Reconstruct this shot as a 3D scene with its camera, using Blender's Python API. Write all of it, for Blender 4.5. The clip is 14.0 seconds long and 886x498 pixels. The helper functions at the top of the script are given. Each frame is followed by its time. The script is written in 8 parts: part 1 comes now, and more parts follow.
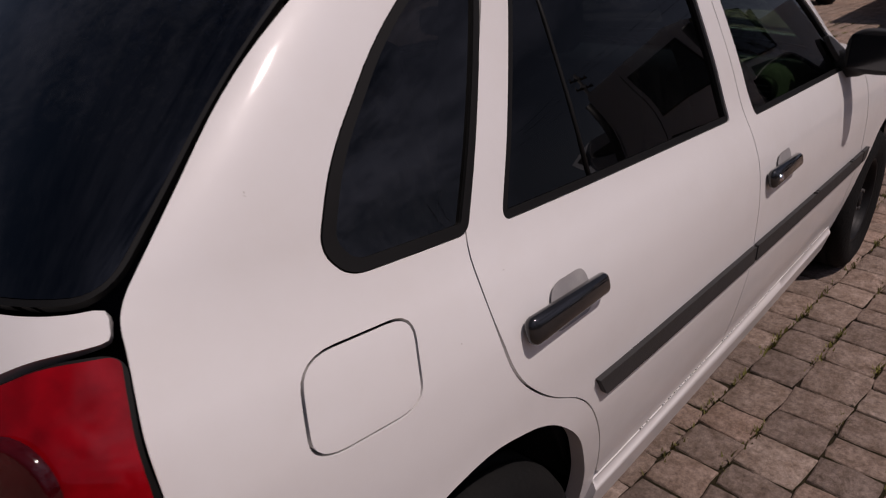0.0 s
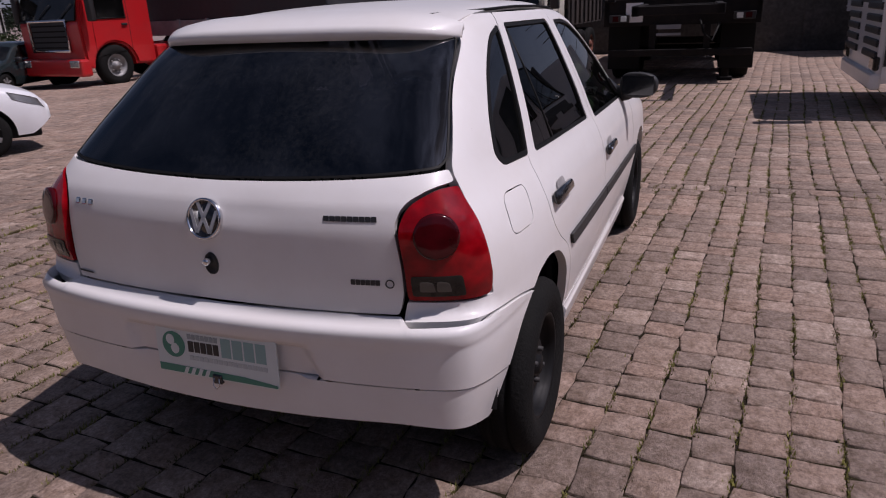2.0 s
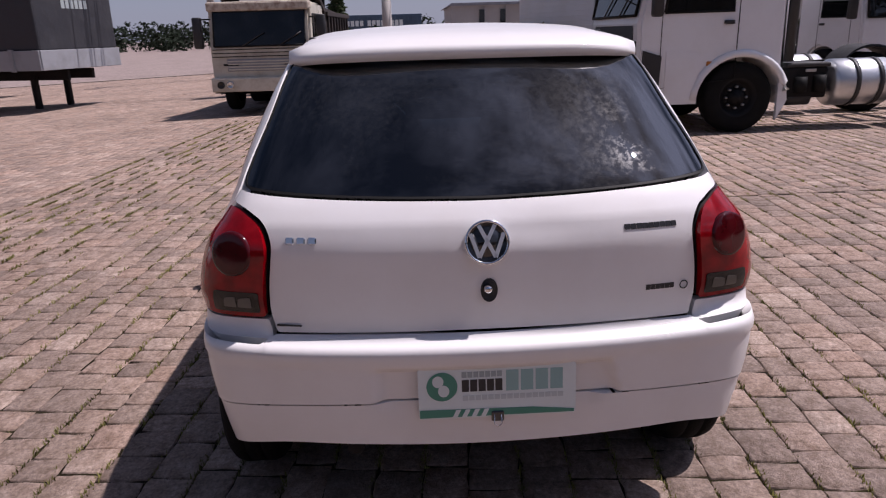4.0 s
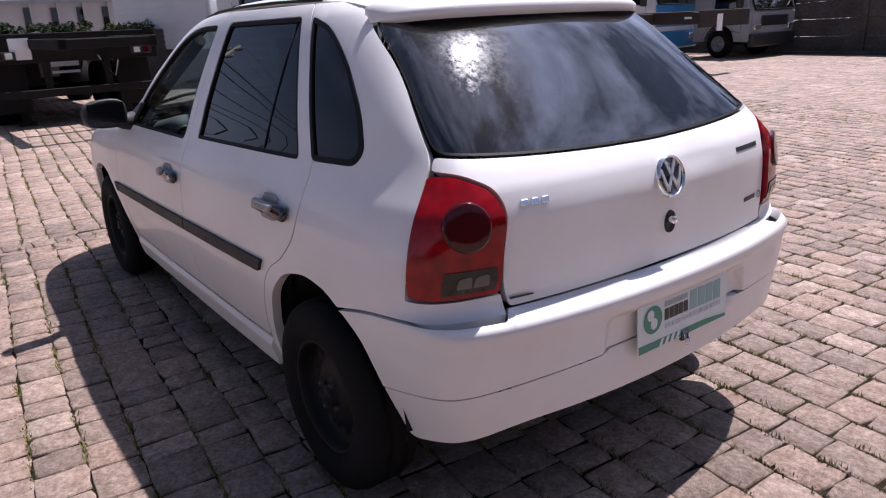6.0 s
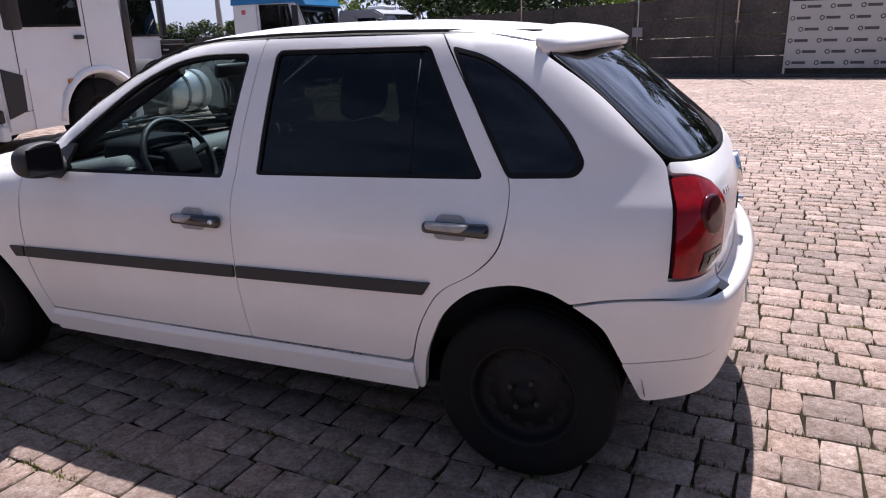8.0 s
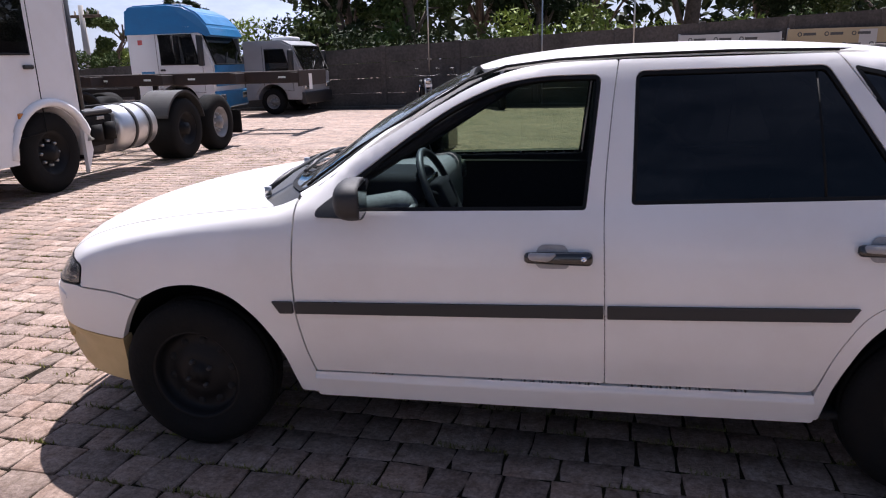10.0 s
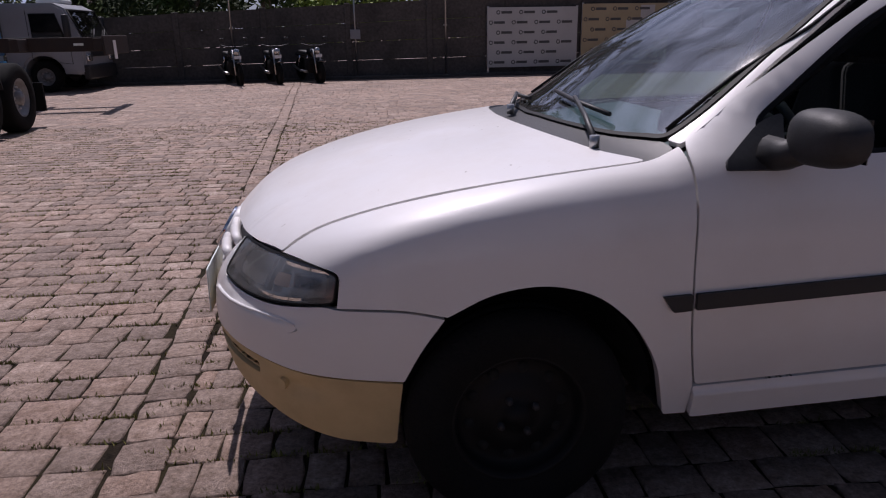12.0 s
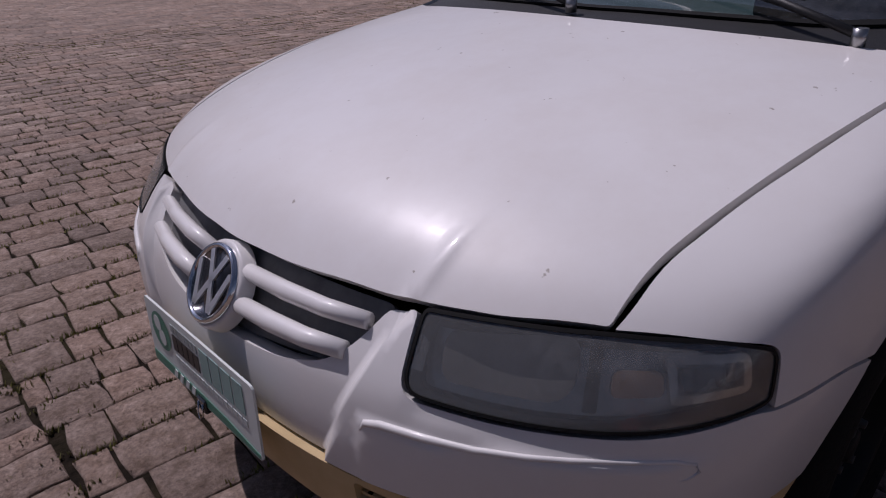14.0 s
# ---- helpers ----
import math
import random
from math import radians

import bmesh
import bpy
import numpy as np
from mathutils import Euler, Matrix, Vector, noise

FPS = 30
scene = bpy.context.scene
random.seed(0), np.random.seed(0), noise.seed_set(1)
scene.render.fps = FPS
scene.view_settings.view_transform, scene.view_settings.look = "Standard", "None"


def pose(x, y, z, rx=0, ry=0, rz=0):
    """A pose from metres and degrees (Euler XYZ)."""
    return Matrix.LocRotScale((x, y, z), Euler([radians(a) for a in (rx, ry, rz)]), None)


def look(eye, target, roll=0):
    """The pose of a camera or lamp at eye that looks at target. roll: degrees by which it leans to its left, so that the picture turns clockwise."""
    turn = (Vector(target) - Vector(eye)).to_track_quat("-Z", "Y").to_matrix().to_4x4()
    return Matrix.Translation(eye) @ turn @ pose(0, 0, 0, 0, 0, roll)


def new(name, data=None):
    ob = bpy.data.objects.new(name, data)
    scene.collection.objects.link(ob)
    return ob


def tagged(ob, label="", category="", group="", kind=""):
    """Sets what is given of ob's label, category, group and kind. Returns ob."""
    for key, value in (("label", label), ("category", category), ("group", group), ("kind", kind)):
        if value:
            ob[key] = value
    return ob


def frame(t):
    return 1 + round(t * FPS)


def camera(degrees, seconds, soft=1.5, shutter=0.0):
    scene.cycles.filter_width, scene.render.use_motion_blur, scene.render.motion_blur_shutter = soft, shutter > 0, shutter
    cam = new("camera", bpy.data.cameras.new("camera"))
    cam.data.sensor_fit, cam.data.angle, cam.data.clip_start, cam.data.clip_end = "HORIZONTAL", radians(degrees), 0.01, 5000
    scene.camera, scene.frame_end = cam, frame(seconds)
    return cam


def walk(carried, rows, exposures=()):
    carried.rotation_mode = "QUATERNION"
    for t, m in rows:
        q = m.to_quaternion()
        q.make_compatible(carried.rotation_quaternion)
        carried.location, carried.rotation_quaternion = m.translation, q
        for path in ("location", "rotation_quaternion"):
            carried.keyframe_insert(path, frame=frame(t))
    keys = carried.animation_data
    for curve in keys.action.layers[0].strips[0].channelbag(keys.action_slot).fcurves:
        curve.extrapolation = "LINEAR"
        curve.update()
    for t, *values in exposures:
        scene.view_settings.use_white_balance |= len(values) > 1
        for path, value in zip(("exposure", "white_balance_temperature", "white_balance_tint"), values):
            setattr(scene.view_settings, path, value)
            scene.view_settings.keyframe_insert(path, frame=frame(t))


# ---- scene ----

cam = camera(64.9, 14.0, soft=1.1, shutter=0.12)
PATH = [
    (0, (1.836, 1.274, 1.339), (0.49, 0.054, 0.502), -2.2),
    (0.5, (2.196, 1.447, 1.362), (0.724, 0.2, 0.835), -2.6),
    (1, (2.578, 1.509, 1.36), (1.004, 0.372, 0.879), -2.4),
    (1.5, (2.916, 1.447, 1.391), (1.293, 0.438, 0.802), -2.2),
    (2, (3.217, 1.245, 1.405), (1.467, 0.541, 0.741), -2.6),
    (2.5, (3.347, 0.988, 1.405), (1.539, 0.483, 0.713), -2.5),
    (3, (3.414, 0.637, 1.406), (1.563, 0.328, 0.714), -2.4),
    (3.2, (3.447, 0.461, 1.416), (1.588, 0.196, 0.727), -2.2),
    (5.3, (3.222, -1.069, 1.305), (1.473, -0.243, 0.796), -2.6),
    (5.5, (3.125, -1.208, 1.299), (1.424, -0.309, 0.755), -2.5),
    (6, (2.895, -1.55, 1.315), (1.364, -0.427, 0.686), -2.4),
    (6.5, (2.621, -1.806, 1.333), (1.323, -0.429, 0.684), -2.3),
    (7, (2.307, -2.071, 1.343), (1.251, -0.505, 0.687), -2.0),
    (7.2, (2.19, -2.214, 1.352), (1.205, -0.601, 0.697), -1.9),
    (9.3, (0.802, -2.903, 1.39), (0.378, -1.021, 0.862), -1.6),
    (9.5, (0.594, -2.902, 1.389), (0.191, -1.016, 0.859), -1.6),
    (10, (0.103, -2.925, 1.378), (-0.254, -1.028, 0.855), -1.5),
    (10.5, (-0.366, -2.819, 1.343), (-0.646, -0.91, 0.817), -1.4),
    (11, (-0.834, -2.69, 1.287), (-0.933, -0.761, 0.768), -1.2),
    (11.5, (-1.245, -2.55, 1.256), (-1.101, -0.638, 0.689), -1.2),
    (12, (-1.65, -2.26, 1.204), (-1.354, -0.373, 0.612), -1.0),
    (12.5, (-1.999, -1.999, 1.149), (-1.519, -0.172, 0.492), -1.1),
    (13, (-2.216, -1.654, 1.101), (-1.506, 0.041, 0.313), -1.3),
    (13.5, (-2.355, -1.273, 1.148), (-1.384, 0.265, 0.318), -1.0),
    (14, (-2.394, -0.996, 1.151), (-1.182, 0.34, 0.286), -1.9),
]
walk(cam, [(t, look(eye, target, roll)) for t, eye, target, roll in PATH], exposures=[(0.0, -1.12, 6800, 25), (0.5, -1.28, 6400, 26), (1.0, -1.16, 6150, 26), (2.0, -0.6, 6200, 27), (3.0, -0.12, 6300, 26), (5.5, 0.34, 6050, 25), (6.0, 0.62, 6020, 22), (6.5, 0.78, 6000, 20), (7.5, 0.82, 6000, 19), (9.5, 1.0, 6050, 18), (10.0, 0.88, 6080, 19), (10.5, 0.55, 6100, 21), (11.0, 0.3, 6100, 23), (12.0, -0.45, 6100, 26), (13.0, -0.55, 6100, 27), (13.4, -1.13, 6100, 28), (14.0, -1.1, 6000, 28)])

# ---- light: a clear midday sun with thin cloud ----
SUN_DIR = Vector((-0.075, 0.46, 0.88)).normalized()
world = bpy.data.worlds.new("sky")
scene.world = world
world.use_nodes = True
wn, wl = world.node_tree.nodes, world.node_tree.links
wn.clear()
w_out, w_bg, w_sky = wn.new("ShaderNodeOutputWorld"), wn.new("ShaderNodeBackground"), wn.new("ShaderNodeTexSky")
w_sky.sky_type, w_sky.sun_disc = "NISHITA", False
w_sky.sun_elevation = math.asin(SUN_DIR.z)
w_sky.sun_rotation = math.atan2(SUN_DIR.x, SUN_DIR.y)
w_sky.air_density, w_sky.dust_density = 1.0, 0.8
w_bg.inputs["Strength"].default_value = 0.040
# thin broken cloud, thicker towards the horizon
w_co, w_sep, w_map, w_noise, w_ramp, w_low, w_mul, w_mix = (wn.new("ShaderNode" + k) for k in ("TexCoord", "SeparateXYZ", "Mapping", "TexNoise", "ValToRGB", "MapRange", "Math", "Mix"))
w_map.inputs["Scale"].default_value = (1, 1, 2.6)
w_noise.inputs["Scale"].default_value, w_noise.inputs["Detail"].default_value, w_noise.inputs["Roughness"].default_value = 2.6, 9, 0.62
w_ramp.color_ramp.elements[0].position, w_ramp.color_ramp.elements[1].position = 0.40, 0.64
w_low.inputs[1].default_value, w_low.inputs[2].default_value, w_low.inputs[3].default_value, w_low.inputs[4].default_value = 0.05, 0.6, 1.0, 0.9
w_mul.operation, w_mix.data_type = "MULTIPLY", "RGBA"
wl.new(w_co.outputs["Generated"], w_sep.inputs[0])
wl.new(w_co.outputs["Generated"], w_map.inputs[0])
wl.new(w_map.outputs[0], w_noise.inputs["Vector"])
wl.new(w_noise.outputs["Fac"], w_ramp.inputs[0])
wl.new(w_sep.outputs["Z"], w_low.inputs[0])
wl.new(w_ramp.outputs[0], w_mul.inputs[0])
wl.new(w_low.outputs[0], w_mul.inputs[1])
# a veil of haze low over the horizon
w_veil, w_max = wn.new("ShaderNodeMapRange"), wn.new("ShaderNodeMath")
w_veil.inputs[1].default_value, w_veil.inputs[2].default_value, w_veil.inputs[3].default_value, w_veil.inputs[4].default_value = 0.0, 0.42, 0.55, 0.0
w_max.operation = "MAXIMUM"
wl.new(w_sep.outputs["Z"], w_veil.inputs[0])
wl.new(w_veil.outputs[0], w_max.inputs[0])
w_dot, w_side, w_thin = wn.new("ShaderNodeVectorMath"), wn.new("ShaderNodeMapRange"), wn.new("ShaderNodeMath")
w_dot.operation, w_thin.operation = "DOT_PRODUCT", "MULTIPLY"
w_dot.inputs[1].default_value = (-0.05, 0.94, 0.34)
w_side.inputs[1].default_value, w_side.inputs[2].default_value, w_side.inputs[3].default_value, w_side.inputs[4].default_value = 0.30, 0.85, 0.22, 1.0
wl.new(w_co.outputs["Generated"], w_dot.inputs[0])
wl.new(w_dot.outputs["Value"], w_side.inputs[0])
wl.new(w_mul.outputs[0], w_thin.inputs[0])
wl.new(w_side.outputs[0], w_thin.inputs[1])
wl.new(w_thin.outputs[0], w_max.inputs[1])
wl.new(w_max.outputs[0], w_mix.inputs[0])
wl.new(w_sky.outputs[0], w_mix.inputs[6])
# the haze is brighter round the sun
w_glow, w_clamp, w_pow, w_gain, w_vec = (wn.new("ShaderNode" + k) for k in ("VectorMath", "Math", "Math", "Math", "VectorMath"))
w_glow.operation, w_clamp.operation, w_pow.operation, w_gain.operation, w_vec.operation = "DOT_PRODUCT", "MAXIMUM", "POWER", "MULTIPLY_ADD", "SCALE"
w_glow.inputs[1].default_value = SUN_DIR
w_clamp.inputs[1].default_value, w_pow.inputs[1].default_value, w_gain.inputs[1].default_value, w_gain.inputs[2].default_value = 0.0, 3.2, 2.6, 1.0
w_vec.inputs[0].default_value = (9.0, 10.1, 13.2)
wl.new(w_co.outputs["Generated"], w_glow.inputs[0])
wl.new(w_glow.outputs["Value"], w_clamp.inputs[0])
wl.new(w_clamp.outputs[0], w_pow.inputs[0])
wl.new(w_pow.outputs[0], w_gain.inputs[0])
wl.new(w_gain.outputs[0], w_vec.inputs["Scale"])
wl.new(w_vec.outputs[0], w_mix.inputs[7])
wl.new(w_mix.outputs[2], w_bg.inputs[0])
wl.new(w_bg.outputs[0], w_out.inputs[0])
sun_data = bpy.data.lights.new("sun", "SUN")
sun_data.energy, sun_data.angle, sun_data.color = 5.0, radians(0.53), (1.0, 0.95, 0.88)
sun = new("sun", sun_data)
sun.matrix_world = Matrix.Translation((0, 0, 30)) @ SUN_DIR.to_track_quat("Z", "Y").to_matrix().to_4x4()

# ---- materials ----
MATS = {}


def material(name, colour, rough=0.5, metal=0.0, coat=0.0, grain=None, stain=None, bump=None, spec=0.5, vary=0.0):
    """A node material: colour broken up by fine grain (scale, amount) and broad stains (scale, colour, amount), bump (scale, height)."""
    if name in MATS:
        return MATS[name]
    m = bpy.data.materials.new(name)
    m.use_nodes = True
    n, l = m.node_tree.nodes, m.node_tree.links
    b = n["Principled BSDF"]
    b.inputs["Base Color"].default_value = (*colour, 1)
    b.inputs["Roughness"].default_value, b.inputs["Metallic"].default_value = rough, metal
    b.inputs["Coat Weight"].default_value, b.inputs["Coat Roughness"].default_value = coat, 0.05
    b.inputs["Specular IOR Level"].default_value = spec
    co = n.new("ShaderNodeTexCoord").outputs["Object"]
    col = None
    if grain:
        t = n.new("ShaderNodeTexNoise")
        t.inputs["Scale"].default_value, t.inputs["Detail"].default_value = grain[0], 6
        l.new(co, t.inputs["Vector"])
        r = n.new("ShaderNodeValToRGB")
        r.color_ramp.elements[0].position, r.color_ramp.elements[1].position = 0.3, 0.7
        lo, hi = (tuple(min(1, c * f) for c in colour) for f in (1 - grain[1], 1 + grain[1]))
        r.color_ramp.elements[0].color, r.color_ramp.elements[1].color = (*lo, 1), (*hi, 1)
        l.new(t.outputs["Fac"], r.inputs[0])
        col = r.outputs[0]
    if stain:
        t = n.new("ShaderNodeTexNoise")
        t.inputs["Scale"].default_value, t.inputs["Detail"].default_value, t.inputs["Roughness"].default_value = stain[0], 8, 0.65
        l.new(co, t.inputs["Vector"])
        r = n.new("ShaderNodeValToRGB")
        r.color_ramp.elements[0].position, r.color_ramp.elements[1].position = 0.42, 0.75
        r.color_ramp.elements[0].color, r.color_ramp.elements[1].color = (0, 0, 0, 1), (stain[2],) * 3 + (1,)
        l.new(t.outputs["Fac"], r.inputs[0])
        x = n.new("ShaderNodeMix")
        x.data_type = "RGBA"
        l.new(r.outputs[0], x.inputs[0])
        if col:
            l.new(col, x.inputs[6])
        else:
            x.inputs[6].default_value = (*colour, 1)
        x.inputs[7].default_value = (*stain[1], 1)
        col = x.outputs[2]
        rr = n.new("ShaderNodeMapRange")
        l.new(r.outputs[0], rr.inputs[0])
        rr.inputs[3].default_value, rr.inputs[4].default_value = rough, min(1, rough + 0.5)
        l.new(rr.outputs[0], b.inputs["Roughness"])
    if vary:
        h = n.new("ShaderNodeHueSaturation")
        i = n.new("ShaderNodeObjectInfo")
        v = n.new("ShaderNodeMapRange")
        l.new(i.outputs["Random"], v.inputs[0])
        v.inputs[3].default_value, v.inputs[4].default_value = 1 - vary, 1 + vary
        l.new(v.outputs[0], h.inputs["Value"])
        if col:
            l.new(col, h.inputs["Color"])
        else:
            h.inputs["Color"].default_value = (*colour, 1)
        col = h.outputs[0]
    if col:
        l.new(col, b.inputs["Base Color"])
    if bump:
        t = n.new("ShaderNodeTexNoise")
        t.inputs["Scale"].default_value, t.inputs["Detail"].default_value = bump[0], 8
        l.new(co, t.inputs["Vector"])
        u = n.new("ShaderNodeBump")
        u.inputs["Distance"].default_value = bump[1]
        l.new(t.outputs["Fac"], u.inputs["Height"])
        l.new(u.outputs[0], b.inputs["Normal"])
    MATS[name] = m
    return m


def glass(name, tint, dust=0.0, gloss=1.0, rough=0.0, even=0.12, ior=1.55):
    """A pane: mirror by Fresnel over a tinted see-through, with a film of dried dust."""
    m = bpy.data.materials.new(name)
    m.use_nodes = True
    n, l = m.node_tree.nodes, m.node_tree.links
    n.clear()
    out, tr, gl, mx, lw, p5, fr = (n.new("ShaderNode" + k) for k in ("OutputMaterial", "BsdfTransparent", "BsdfGlossy", "MixShader", "LayerWeight", "Math", "Math"))
    tr.inputs[0].default_value = (*tint, 1)
    gl.inputs["Color"].default_value, gl.inputs["Roughness"].default_value = (gloss,) * 3 + (1,), rough
    # the same mirror share from outside and inside: f0 + (1 - f0) * facing^5
    f0 = ((ior - 1) / (ior + 1)) ** 2
    lw.inputs[0].default_value, p5.operation, fr.operation = 0.5, "POWER", "MULTIPLY_ADD"
    p5.inputs[1].default_value, fr.inputs[1].default_value, fr.inputs[2].default_value = 5.0, 1 - f0, f0
    l.new(lw.outputs["Facing"], p5.inputs[0])
    l.new(p5.outputs[0], fr.inputs[0])
    l.new(fr.outputs[0], mx.inputs[0])
    l.new(tr.outputs[0], mx.inputs[1])
    l.new(gl.outputs[0], mx.inputs[2])
    last = mx.outputs[0]
    if dust:
        co = n.new("ShaderNodeTexCoord")
        spots, broad, mul, ramp, df, mx2 = (n.new("ShaderNode" + k) for k in ("TexNoise", "TexNoise", "Math", "ValToRGB", "BsdfDiffuse", "MixShader"))
        spots.inputs["Scale"].default_value, spots.inputs["Detail"].default_value, spots.inputs["Roughness"].default_value = 55, 8, 0.75
        broad.inputs["Scale"].default_value, broad.inputs["Detail"].default_value = 2.6, 3
        st = n.new("ShaderNodeMapping")
        st.inputs["Scale"].default_value = (1, 1, 0.8)
        l.new(co.outputs["Object"], st.inputs[0])
        l.new(st.outputs[0], spots.inputs["Vector"])
        l.new(co.outputs["Object"], broad.inputs["Vector"])
        mul.operation = "MULTIPLY"
        l.new(spots.outputs["Fac"], mul.inputs[0])
        l.new(broad.outputs["Fac"], mul.inputs[1])
        ramp.color_ramp.elements[0].position, ramp.color_ramp.elements[1].position = 0.24, 0.42
        ramp.color_ramp.elements[0].color, ramp.color_ramp.elements[1].color = (dust * even,) * 3 + (1,), (dust,) * 3 + (1,)
        l.new(mul.outputs[0], ramp.inputs[0])
        df.inputs[0].default_value = (0.50, 0.50, 0.49, 1)
        sheen, both = n.new("ShaderNodeBsdfGlossy"), n.new("ShaderNodeMixShader")
        sheen.inputs["Color"].default_value, sheen.inputs["Roughness"].default_value, both.inputs[0].default_value = (0.6, 0.6, 0.6, 1), 0.2, 0.4
        l.new(df.outputs[0], both.inputs[1])
        l.new(sheen.outputs[0], both.inputs[2])
        l.new(ramp.outputs[0], mx2.inputs[0])
        l.new(last, mx2.inputs[1])
        l.new(both.outputs[0], mx2.inputs[2])
        last = mx2.outputs[0]
    l.new(last, out.inputs[0])
    return m


PAINT = material("white_car_paint", (0.76, 0.745, 0.735), 0.40, coat=0.50, spec=0.35, grain=(3.0, 0.02), stain=(2.2, (0.56, 0.50, 0.43), 0.26), bump=(9, 0.0006))


def chipped(m, least):
    """Sparse stone chips and dirt specks over a paint."""
    n, l = m.node_tree.nodes, m.node_tree.links
    b = n["Principled BSDF"]
    b.inputs["Coat Roughness"].default_value = 0.07
    old = b.inputs["Base Color"].links[0].from_socket
    co, t, r, x = (n.new("ShaderNode" + k) for k in ("TexCoord", "TexNoise", "ValToRGB", "Mix"))
    t.inputs["Scale"].default_value, t.inputs["Detail"].default_value = 42, 3
    l.new(co.outputs["Object"], t.inputs["Vector"])
    r.color_ramp.elements[0].position, r.color_ramp.elements[1].position = least, least + 0.03
    r.color_ramp.elements[0].color, r.color_ramp.elements[1].color = (0, 0, 0, 1), (0.75, 0.75, 0.75, 1)
    l.new(t.outputs["Fac"], r.inputs[0])
    x.data_type = "RGBA"
    x.inputs[7].default_value = (0.26, 0.22, 0.18, 1)
    l.new(r.outputs[0], x.inputs[0])
    l.new(old, x.inputs[6])
    l.new(x.outputs[2], b.inputs["Base Color"])


PAINT_BONNET = material("chipped_white_car_paint", (0.76, 0.745, 0.735), 0.36, coat=0.35, spec=0.35, grain=(3.0, 0.02), stain=(5.0, (0.56, 0.50, 0.45), 0.30), bump=(9, 0.0006))
chipped(PAINT, 0.80)
chipped(PAINT_BONNET, 0.725)
OLD_YELLOW = material("yellowed_bumper_plastic", (0.62, 0.47, 0.24), 0.6, stain=(3.5, (0.40, 0.29, 0.15), 0.7), bump=(60, 0.001))
BLACK_TRIM = material("black_plastic", (0.018, 0.018, 0.019), 0.5, grain=(140, 0.25), bump=(400, 0.0004))
FADED_TRIM = material("faded_black_plastic", (0.024, 0.023, 0.023), 0.62, stain=(7, (0.045, 0.042, 0.042), 0.5), bump=(300, 0.0006))
GREY_WORN = material("worn_grey_primer", (0.30, 0.29, 0.29), 0.6, stain=(20, (0.45, 0.43, 0.42), 0.8))
GRILLE_DARK = material("grey_grille_recess", (0.15, 0.15, 0.155), 0.6, stain=(12, (0.05, 0.05, 0.05), 0.6))
RUBBER = material("window_rubber", (0.006, 0.006, 0.006), 0.6, spec=0.2)
TYRE = material("tyre_rubber", (0.008, 0.008, 0.008), 0.85, spec=0.15, stain=(6, (0.018, 0.017, 0.016), 0.5), bump=(90, 0.003))
RIM = material("black_steel_rim", (0.006, 0.006, 0.007), 0.5, spec=0.2, stain=(9, (0.015, 0.014, 0.013), 0.5))
CHROME = material("chrome", (0.75, 0.75, 0.76), 0.09, metal=1.0)
BADGE = material("satin_chrome", (0.80, 0.80, 0.81), 0.34, metal=0.8)
STEEL = material("bare_steel", (0.45, 0.45, 0.45), 0.35, metal=1.0)
DARK = material("underside_black", (0.008, 0.008, 0.008), 0.9)
TRIM_IN = material("dark_grey_cabin_trim", (0.014, 0.014, 0.016), 0.8, spec=0.12, grain=(60, 0.2))
DASH = material("grey_dashboard", (0.17, 0.17, 0.165), 0.75, grain=(80, 0.15))
SEAT = material("dark_seat_cloth", (0.014, 0.014, 0.016), 0.95, grain=(120, 0.4))
TINT = glass("dark_tinted_glass", (0.03, 0.033, 0.038), dust=0.02)
TINT_SIDE = glass("tinted_side_glass", (0.035, 0.04, 0.046), dust=0.015, ior=1.45)
CLEAR = glass("clear_side_glass", (0.85, 0.87, 0.85), gloss=0.12)
GREEN = glass("green_side_glass", (0.26, 0.36, 0.24))
WIND = glass("windscreen_glass", (0.50, 0.66, 0.68), dust=0.14, even=0.35, ior=2.1)
REAR_GLASS = glass("dusty_rear_glass", (0.025, 0.032, 0.05), dust=0.028, gloss=1.0, even=0.0, ior=1.85)


def lens_plastic(name, colour, rough=0.08):
    m = material(name, colour, rough, coat=0.12, spec=0.3, grain=(26, 0.3), bump=(14, 0.0008))
    b = m.node_tree.nodes["Principled BSDF"]
    b.inputs["Transmission Weight"].default_value = 0.1
    return m


RED_LENS = lens_plastic("red_lamp_lens", (0.25, 0.002, 0.005), 0.10)
DEEP_RED = lens_plastic("deep_red_lamp_lens", (0.055, 0.002, 0.004))
SMOKE_LENS = lens_plastic("smoked_lamp_lens", (0.022, 0.020, 0.018))
AMBER = lens_plastic("amber_lamp_lens", (0.55, 0.20, 0.04))
HEAD_LENS = glass("hazed_headlamp_glass", (0.80, 0.78, 0.74), dust=0.40, rough=0.05, even=0.6, ior=1.45)
LAMP_GREY = material("dull_lamp_reflector", (0.20, 0.20, 0.205), 0.3, metal=0.5, stain=(14, (0.10, 0.095, 0.09), 0.6))
AMBER_GREY = material("amber_bulb_shade", (0.24, 0.15, 0.10), 0.45, stain=(20, (0.14, 0.10, 0.08), 0.6))
SMOKE_FACET = material("smoked_facet", (0.075, 0.07, 0.062), 0.2, coat=0.4)
REFLECT = material("lamp_reflector", (0.55, 0.55, 0.54), 0.25, metal=0.85)
MARK_GREY = material("banner_mark_grey", (0.075, 0.08, 0.08), 0.6)
SIGN_TEAL = material("sign_teal", (0.27, 0.43, 0.41), 0.45)
